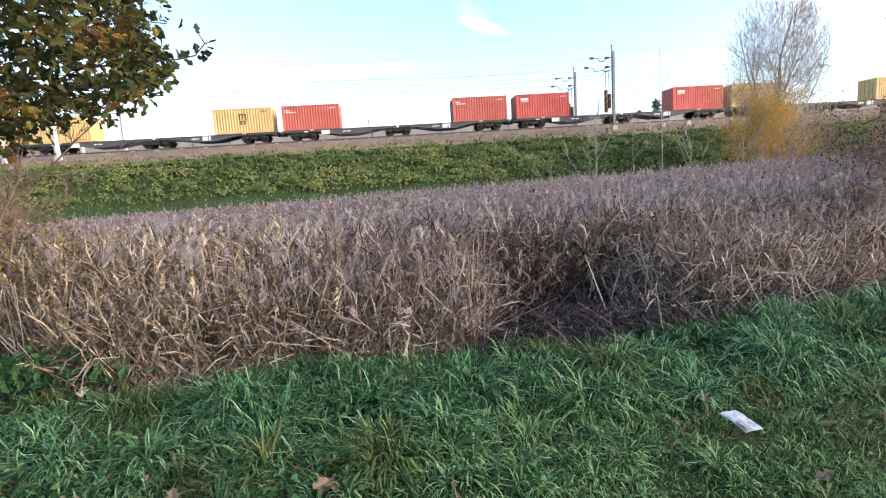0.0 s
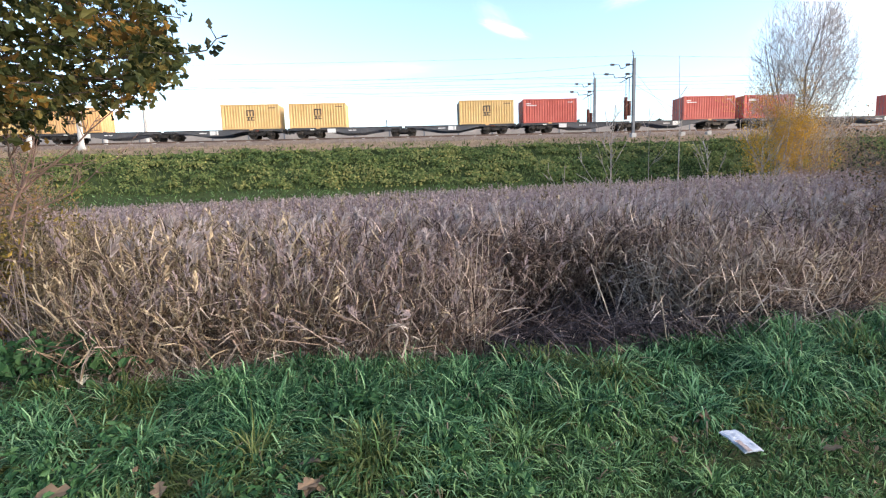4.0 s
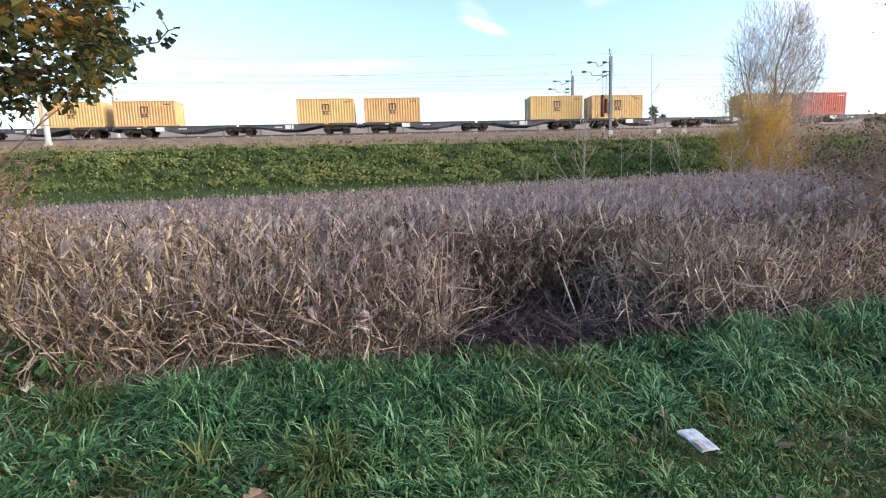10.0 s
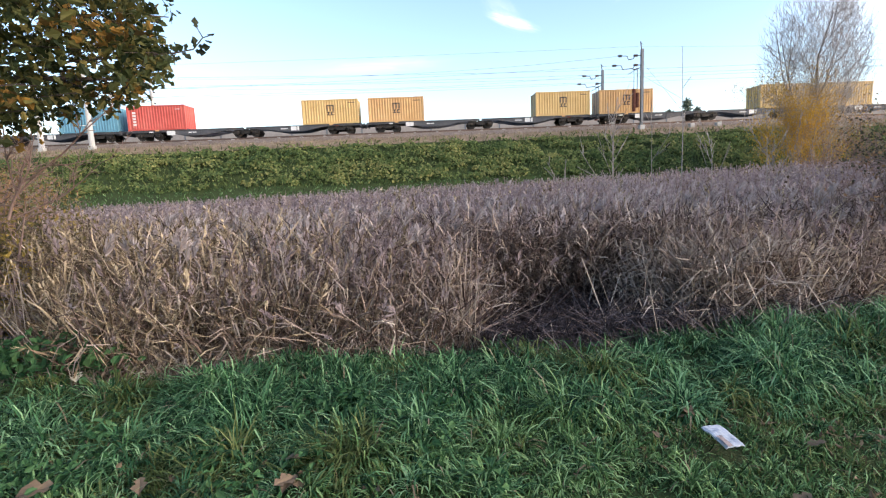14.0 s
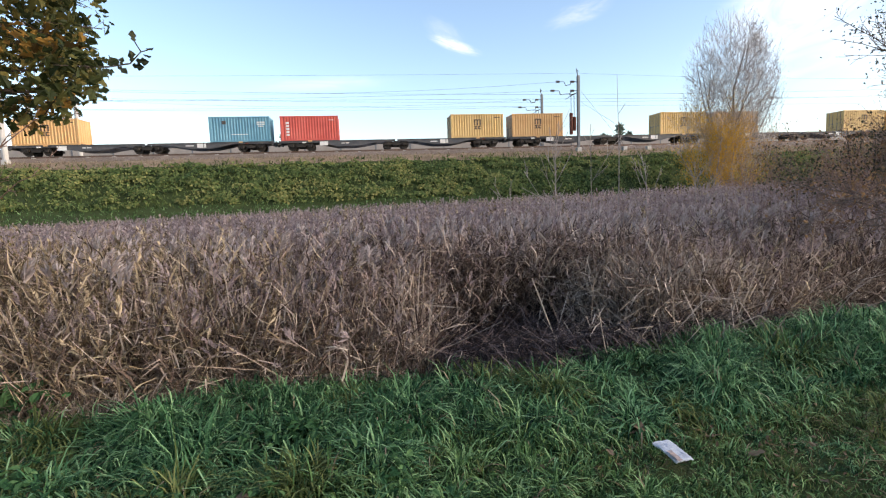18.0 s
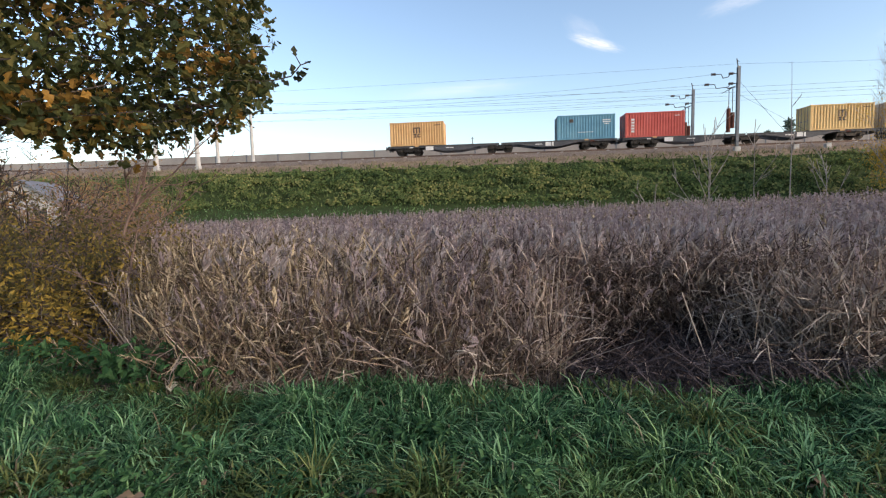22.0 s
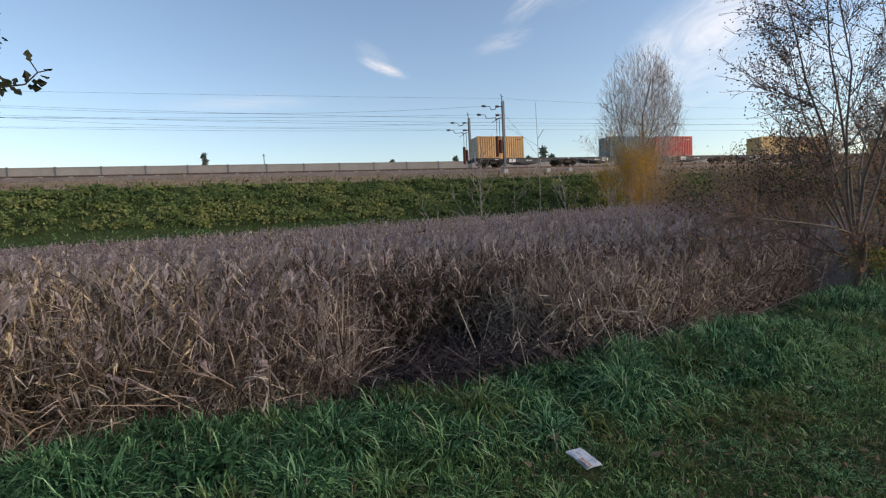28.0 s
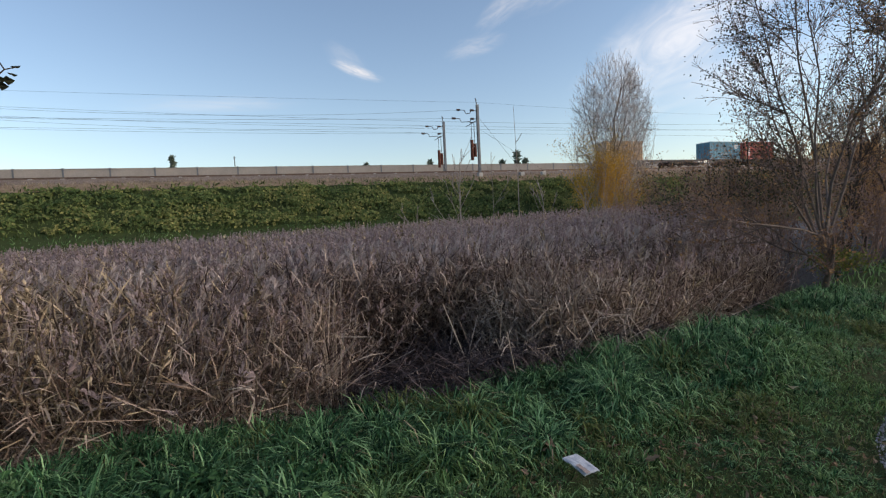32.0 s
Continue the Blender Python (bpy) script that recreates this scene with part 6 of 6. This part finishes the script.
# old tree at the path, far down the verge
stems = [((0, 0, 0), (0.02, 0, 1), 8.0, 0.32), ((0, 0, 3.2), (-0.75, 0.2, 0.8), 5.5, 0.15), ((0, 0, 3.6), (0.7, -0.3, 0.8), 5.5, 0.15), ((0, 0, 4.4), (-0.5, -0.5, 0.7), 4.5, 0.12), ((0, 0, 5), (0.4, 0.6, 0.8), 4.5, 0.12), ((0, 0, 5.5), (-0.6, 0.3, 0.9), 4.0, 0.1)]
old, tips, r_ = woody("old_tree", pose(22.8, 10.5, 0.8), 77, stems, 3, (1.6, 1.8, 1.5), 0.7, 0.15, 0.08, 0.5, DARKBARK, "old dark-barked tree beside the footpath", "tree", least=0.008)
leaves_on(old, r_, tips, oval(0.6), 0.12, RUSTLEAF, 3500, 0.25)

# shrubs to the west, olive and yellow
for k, (x, y, h, leaf, count, bark) in enumerate(((-5.15, 6.3, 1.45, GOLDLEAF, 6000, BARK), (-6.0, 6.4, 1.55, GOLDLEAF, 6000, BARK), (-5.6, 7.4, 1.7, OLIVELEAF, 3600, BARK), (-7.2, 7.3, 1.9, GOLDLEAF, 6000, BARK), (-6.9, 6.5, 2.2, OLIVELEAF, 5200, BARK), (-8.6, 7.6, 2.6, OLIVELEAF, 6000, BARK), (-7.0, 8.8, 2.4, OLIVELEAF, 3600, REDTWIG), (-10.8, 9.0, 3.0, OLIVELEAF, 5000, BARK), (-9.4, 11.2, 2.9, RUSTLEAF, 3600, REDTWIG), (-12.5, 13.6, 3.3, RUSTLEAF, 3600, REDTWIG), (-14.5, 17.0, 3.8, RUSTLEAF, 3600, REDTWIG),
                                                  (-17.5, 19.5, 4.3, RUSTLEAF, 3600, REDTWIG), (-24.5, 28.0, 6.0, RUSTLEAF, 3000, REDTWIG), (-22.5, 30.5, 5.4, RUSTLEAF, 3000, REDTWIG), (-29.0, 35.5, 6.6, RUSTLEAF, 3000, REDTWIG), (-9.0, 6.0, 2.2, OLIVELEAF, 4200, BARK), (-27.5, 25.0, 3.6, RUSTLEAF, 5000, REDTWIG), (-24.0, 22.5, 3.4, OLIVELEAF, 5000, REDTWIG))):
    stems = [((math.cos(a) * 0.25, math.sin(a) * 0.25, 0), (math.cos(a) * 0.5, math.sin(a) * 0.5, 1), h * (0.85 + 0.2 * math.sin(5 * a + k)), 0.018) for a in np.arange(k, k + 6.2, 0.6)]
    ob, tips, r_ = woody("verge_shrub", pose(x, y, float(height(x, y)) - 0.05), 90 + k, stems, 2, (1.5, 1.6) if y < 12 else (1.3, 1.3), 0.7, 0.2, 0.15, 0.42, bark, "scrubby shrub with thin twigs and yellow-olive leaves", "shrub", "western shrubs", 0.004)
    leaves_on(ob, r_, tips, oval(0.4), 0.08 if y < 10 else 0.12, leaf, int(count * (0.5 if y < 10 else 0.25)), 0.16)

# dark bare hedge farther along the verge to the west
for k, (x, y, h) in enumerate(((-13.2, 11.2, 4.6), (-15.4, 12.0, 5.2), (-11.9, 10.9, 3.8), (-18.0, 14.0, 5.6))):
    stems = [((math.cos(a) * 0.3, math.sin(a) * 0.3, 0), (math.cos(a) * 0.4, math.sin(a) * 0.4, 1), h * (0.85 + 0.2 * math.sin(5 * a + k)), 0.035) for a in np.arange(k, k + 6.2, 0.9)]
    ob, tips, r_ = woody("hedge_tree", pose(x, y, float(height(x, y)) - 0.05), 190 + k, stems, 2, (2.0, 2.2), 0.7, 0.15, 0.15, 0.42, DARKBARK, "dark bare many-stemmed hedge tree with few rusty leaves", "tree", "western hedge", 0.009)
    leaves_on(ob, r_, tips, oval(0.5), 0.10, RUSTLEAF, 500, 0.16)

# bare little bush in the reeds, and saplings
stems = [((0, 0, -0.1), (0.30, 0.0, 1), 1.3, 0.030), ((0.27, 0, 0.95), (0.42, 0.02, 0.9), 0.75, 0.020), ((0.38, 0, 1.15), (0.9, 0.1, 0.45), 1.2, 0.016), ((0.37, 0, 1.15), (0.25, 0.1, 1), 0.9, 0.014), ((0.37, 0, 1.1), (-0.15, 0.1, 1), 0.85, 0.012), ((0.34, 0, 1.05), (-1, 0.1, 0.15), 0.75, 0.010),
         ((0.2, 0, 0.65), (1, 0.1, 0.15), 1.0, 0.012), ((0.3, 0, 0.95), (1, 0.2, 0.25), 1.1, 0.012), ((0.15, 0, 0.5), (-0.8, 0.1, 0.5), 0.7, 0.010)]
stems = [(tuple(1.5 * c for c in p), h, 1.45 * l, 0.8 * r) for p, h, l, r in stems]
woody("bare_bush", pose(-5.0, 5.85, 0.05), 130, stems, 2, (1.4, 1.4), 0.75, 0.1, 0.14, 0.36, REDTWIG, "small bare reddish-brown tree at the edge of the reeds", "tree", least=0.003)
for k, (x, y, top, side) in enumerate(((6.7, 12.3, 4.75, 0.8), (4.9, 12.0, 3.0, 3.0), (6.0, 12.6, 2.7, 3.0), (8.2, 11.2, 2.4, 2.6), (3.6, 11.8, 1.9, 2.0), (7.4, 12.0, 2.5, 2.8))):
    z = float(height(x, y))
    woody("bare_sapling", pose(x, y, z), 140 + k, [((0, 0, 0), (0.02, 0, 1), top - z, 0.018)], 2, (side, 0.9), 0.6, 0.2, 0.03, 0.42 if top < 4 else 0.12, BIRCHBARK, "thin bare sapling rising out of the reeds", "sapling", "saplings", 0.0065)


def conifer(x, y, top, wide, seed):
    z0 = float(height(x, y))
    r = np.random.default_rng(seed)
    ob = empty("distant_conifer", pose(x, y, z0), "dark distant conifer beyond the noise barrier", "tree", "distant trees")
    bm = bmesh.new()
    rod(bm, (0, 0, 0), (0, 0, top - z0), 0.25, 0.03)
    part("trunk", bm, DARKBARK, ob)
    n = 520
    t = r.uniform(0, 1, n) ** 0.7
    a, d = r.uniform(0, 6.28, n), r.uniform(0.3, 1, n) * (1 - t) * wide * (0.8 + 0.3 * np.sin(t * 40))
    pile = Pile()
    pile.add(*oval(0.45), np.stack([d * np.cos(a), d * np.sin(a), (top - z0) * (0.25 + 0.75 * t)], 1), any_turn(r, n), r.uniform(0.5, 1.1, n))
    tagged(pile.object("crown", NEEDLE, ob), kind="stuff")


for x, y, top, w, s in ((-17.1, 120, 17.3, 3.6, 1), (52.0, 95, 14.6, 3.4, 2), (55.0, 97, 13.4, 3.0, 3), (49.0, 96, 12.8, 2.6, 6), (37.5, 110, 14.6, 3.2, 4), (23.0, 112, 14.4, 2.4, 5)):
    conifer(x, y, top, w, s)
ob = empty("far_pole", pose(-4.6, 115, 0), "thin dark pole beyond the noise barrier", "pole")
bm = bmesh.new()
rod(bm, (0, 0, 0), (0, 0, 16.6), 0.14, 0.1), rod(bm, (-0.3, 0, 16.3), (0.3, 0, 16.3), 0.06)
part("pole_shaft", bm, GALV, ob)

# small white house beyond the western shrubs
house = empty("white_house", pose(-40.4, 41.0, 0.2, 0, 0, 25), "small white-walled house with a grey pitched roof behind shrubs", "house")
bm = bmesh.new()
prism(bm, [(-2.6, 0), (2.6, 0), (2.6, 2.3), (0, 4.2), (-2.6, 2.3)], -3.5, 3.5)
part("wall", bm, WALLWHITE, house)
for s in (-1, 1):
    bm = bmesh.new()
    prism(bm, [(0, 4.25), (s * 3.0, 2.05), (s * 3.0, 2.2), (0, 4.42)], -3.9, 3.9)
    part("roof", bm, ROOFGREY, house)
for x in (-1.2, 1.2):
    bm = bmesh.new()
    box(bm, x - 0.45, x + 0.45, -3.54, -3.49, 0.9, 2.0)
    w = part("window", bm, MARK_WHITE, house)
    bm = bmesh.new()
    box(bm, x - 0.38, x + 0.38, -3.555, -3.542, 0.97, 1.93)
    part("pane", bm, GLASS, w)


# ---- small things on the verge ----
tis = empty("litter_wrapper", pose(1.86, 2.74, float(height(1.86, 2.74)) + 0.105, 4, -9, 101), "flat crumpled white plastic wrapper lying in the grass", "litter")
bm = bmesh.new()
bmesh.ops.create_grid(bm, x_segments=16, y_segments=10, size=1, matrix=Matrix.Diagonal((0.102, 0.068, 1, 1)))
for v in bm.verts:
    v.co.z = 0.012 * (1 - min(1, abs(v.co.y) / 0.075) ** 6) * (1 - min(1, abs(v.co.x) / 0.125) ** 8) + 0.007 * noise.noise(v.co * 18) + 0.004 * noise.noise(v.co * 60)
    v.co.y *= 1 - 0.08 * noise.noise(v.co * 15)
ext = bmesh.ops.extrude_face_region(bm, geom=list(bm.faces))
for v in [g for g in ext["geom"] if isinstance(g, bmesh.types.BMVert)]:
    v.co.z -= 0.008
bmesh.ops.recalc_face_normals(bm, faces=bm.faces)
part("wrapper", bm, TISSUE, tis)
bm = bmesh.new()
bmesh.ops.create_grid(bm, x_segments=8, y_segments=4, size=1, matrix=Matrix.Translation((-0.06, 0.046, 0.021)) @ Matrix.Diagonal((0.05, 0.018, 1, 1)))
for v in bm.verts:
    v.co.z += 0.004 * noise.noise(v.co * 40)
part("printed_flap", bm, BROWNPAPER, tis, "faded brownish printed corner")


def dead_leaf(x, y, size, turn, mat, label, lift=0.05):
    v, f = lobed()
    me = Pile()
    me.add(v - np.array([0, 0.5, 0]), f, np.zeros((1, 3)), np.eye(3)[None], np.array([size]))
    ob = me.object("fallen_leaf", mat)
    ob.matrix_basis = pose(x, y, float(height(x, y)) + lift, 18 * math.sin(turn), 14 * math.cos(turn), turn)
    tagged(ob, label, "leaf", "fallen leaves")


DRY_LEAVES = [(-3.0, 2.68, 0.15, 30), (-2.12, 2.62, 0.19, 110), (-1.56, 2.62, 0.12, 200), (-0.77, 2.76, 0.14, 260), (-0.73, 2.52, 0.14, 320), (2.81, 1.84, 0.13, 75)]
dead_leaf(1.86, 3.11, 0.13, 40, DEADLEAF, "dry brown lobed leaf caught in the grass", 0.09)
dead_leaf(-0.71, 2.53, 0.13, 150, DEADLEAF, "dry brown lobed leaf caught in the grass", 0.1)
PALELEAF = foliage("pale_leaf", [(0.2, (0.5, 0.46, 0.33)), (0.8, (0.62, 0.58, 0.44))], 0.7, 0.2)
dead_leaf(3.99, 2.82, 0.2, 300, PALELEAF, "pale cream dead leaf lying on the grass", 0.23)
for x, y, size, turn in DRY_LEAVES:
    dead_leaf(x, y, size, turn, DEADLEAF, "large dry brown lobed leaf on the grass", 0.12)
dead_leaf(-3.0, 4.3, 0.14, 200, PALELEAF, "pale dead leaf caught at the reed foot", 0.12)
r_ = np.random.default_rng(3)
for k in range(22):
    x, y = r_.uniform(-4.0, 4.5), r_.uniform(1.7, 3.4)
    if path_side(x, y) < -0.1 and math.hypot(x - 1.86, y - 2.7) > 0.3:
        dead_leaf(x, y, r_.uniform(0.06, 0.12), r_.uniform(0, 360), DEADLEAF, "small brown fallen leaf on the grass", r_.uniform(0.03, 0.07))
rock = empty("stone", pose(-0.68, 2.36, float(height(-0.68, 2.36)) + 0.03), "small pale brown stone in the grass", "stone")
bm = bmesh.new()
bmesh.ops.create_icosphere(bm, subdivisions=3, radius=0.06)
for v in bm.verts:
    v.co = v.co * (1 + 0.35 * noise.noise(v.co * 14)) * 1.0
    v.co.z *= 0.75
part("stone_body", bm, STONE, rock)

# loose gravel at the path's edge
pile = Pile()
n = 10500
s_ = np.where(r_.uniform(0, 1, n) < 0.7, r_.normal(-0.1, 1.1, n), r_.uniform(1.0, 7.0, n))
w_ = np.abs(r_.normal(0, 0.36, n)) - 0.08 - 0.3 * smooth(-0.8, 0.8, s_)
x, y = 3.55 + s_ * PATH_DIR[0] + w_ * PATH_SIDE[0], 1.62 + s_ * PATH_DIR[1] + w_ * PATH_SIDE[1]
chip = np.array([(-1, -0.8, -0.5), (1, -0.7, -0.5), (0.1, 1, -0.5), (0.2, 0.1, 0.6), (-0.5, 0.2, 0.4)]) * 0.5
faces = [(2, 1, 0), (0, 1, 3), (0, 3, 4), (1, 2, 3), (2, 4, 3), (2, 0, 4)]
pile.add(chip, faces, np.stack([x, y, height(x, y) * 0.8 + 0.03], 1), any_turn(r_, n), r_.uniform(0.006, 0.019, n))
GRAVEL = foliage("loose_gravel", [(0.2, (0.10, 0.10, 0.11)), (0.5, (0.26, 0.26, 0.275)), (0.9, (0.50, 0.50, 0.52))], 0.9, 0.0)
tagged(pile.object("loose_gravel", GRAVEL), "loose pale grey gravel along the path's edge", "gravel", kind="stuff")


# ---- wisps of cloud, far off ----
def cloud(az, el, wide, tall, slant, seed, cover, bright=0.85):
    """A thin streaked wisp: cover is how dense it gets at its heart."""
    d = 3200
    ob = new("cloud_wisp", bpy.data.meshes.new("cloud_wisp"))
    bm = bmesh.new()
    bmesh.ops.create_grid(bm, x_segments=1, y_segments=1, size=0.5, matrix=Matrix.Diagonal((d * wide, d * tall, 1, 1)))
    bm.to_mesh(ob.data), bm.free()
    a, e = radians(az), radians(el)
    p = Vector((math.sin(a) * math.cos(e), math.cos(a) * math.cos(e), math.sin(e))) * d
    ob.matrix_basis = look(p, (0, 0, 1.7), slant)
    ob.visible_shadow = False
    m, n, l, b = nodes_of("cloud")
    co, mp, no, no2 = n.new("ShaderNodeTexCoord"), n.new("ShaderNodeMapping"), n.new("ShaderNodeTexNoise"), n.new("ShaderNodeTexGradient")
    mp.inputs["Location"].default_value, mp.inputs["Scale"].default_value = (seed, seed * 2, 0), (3.0 / (d * wide), 3.0 / (d * tall), 1)
    no.inputs["Scale"].default_value, no.inputs["Detail"].default_value, no.inputs["Roughness"].default_value, no.inputs["Distortion"].default_value = 1.0, 8, 0.62, 1.6
    gm = n.new("ShaderNodeMapping")
    gm.inputs["Scale"].default_value = (2 / (d * wide), 2 / (d * tall), 1)
    no2.gradient_type = "SPHERICAL"
    mul, ramp, soft_, thin = n.new("ShaderNodeMath"), n.new("ShaderNodeMapRange"), n.new("ShaderNodeMath"), n.new("ShaderNodeMath")
    mul.operation = thin.operation = "MULTIPLY"
    soft_.operation = "POWER"
    soft_.inputs[1].default_value, thin.inputs[1].default_value = 0.7, cover
    ramp.interpolation_type = "SMOOTHSTEP"
    ramp.inputs["From Min"].default_value, ramp.inputs["From Max"].default_value = 0.10, 0.62
    em, tr, mix = n.new("ShaderNodeEmission"), n.new("ShaderNodeBsdfTransparent"), n.new("ShaderNodeMixShader")
    em.inputs["Color"].default_value, em.inputs["Strength"].default_value = (1.0, 0.96, 0.93, 1), bright
    l.new(co.outputs["Object"], mp.inputs["Vector"]), l.new(mp.outputs[0], no.inputs["Vector"])
    l.new(co.outputs["Object"], gm.inputs["Vector"]), l.new(gm.outputs[0], no2.inputs["Vector"])
    l.new(no2.outputs["Fac"], soft_.inputs[0])
    l.new(no.outputs["Fac"], mul.inputs[0]), l.new(soft_.outputs[0], mul.inputs[1])
    l.new(mul.outputs[0], ramp.inputs["Value"]), l.new(ramp.outputs["Result"], thin.inputs[0]), l.new(thin.outputs[0], mix.inputs["Fac"])
    l.new(tr.outputs[0], mix.inputs[1]), l.new(em.outputs[0], mix.inputs[2])
    l.new(mix.outputs[0], n["Material Output"].inputs["Surface"])
    ob.data.materials.append(m)
    tagged(ob, "thin white wisp of cloud in the sky", "cloud", "clouds", "structure")


cloud(10.2, 17.2, 0.13, 0.06, 38, 1.3, 0.13)
cloud(11.2, 16.2, 0.13, 0.028, 20, 2.9, 0.6)
cloud(24.5, 18.2, 0.15, 0.05, -14, 4.1, 0.25)
cloud(29, 22.5, 0.22, 0.06, -35, 5.6, 0.28)
cloud(46, 17.0, 0.50, 0.19, -26, 7.7, 0.55, 1.0)
cloud(38, 25.5, 0.40, 0.12, -24, 3.2, 0.35)
cloud(50, 12.0, 0.5, 0.14, -6, 6.4, 0.25, 1.0)
cloud(-4, 12.5, 0.4, 0.04, -3, 9.2, 0.2)


# ---- what moves ----
def along(t):
    """How far the train has come: it rolls to the right and slows a little on the way."""
    u = np.linspace(0, t, 200)
    speed = 5.42 + 0.5 * (1 - smooth(4, 17, u))
    return -117.8 + float(np.mean(speed)) * t


def motions():
    times = [k * 2.0 for k in range(17)]
    for ob, u, z in RIDERS:
        walk(ob, [(t, pose(along(t) + u, NEAR_Y, z)) for t in times])
    # all wheelsets roll alike
    rows = [(k / 15, pose(0, 0, 0, 0, math.degrees((along(k / 15) - along(0)) / 0.46), 0)) for k in range(481)]
    walk(WHEELS[0], rows)
    act = WHEELS[0].animation_data
    for w in WHEELS[1:]:
        w.rotation_mode = "QUATERNION"
        w.animation_data_create()
        w.animation_data.action = act.action
        w.animation_data.action_slot = act.action_slot


motions()
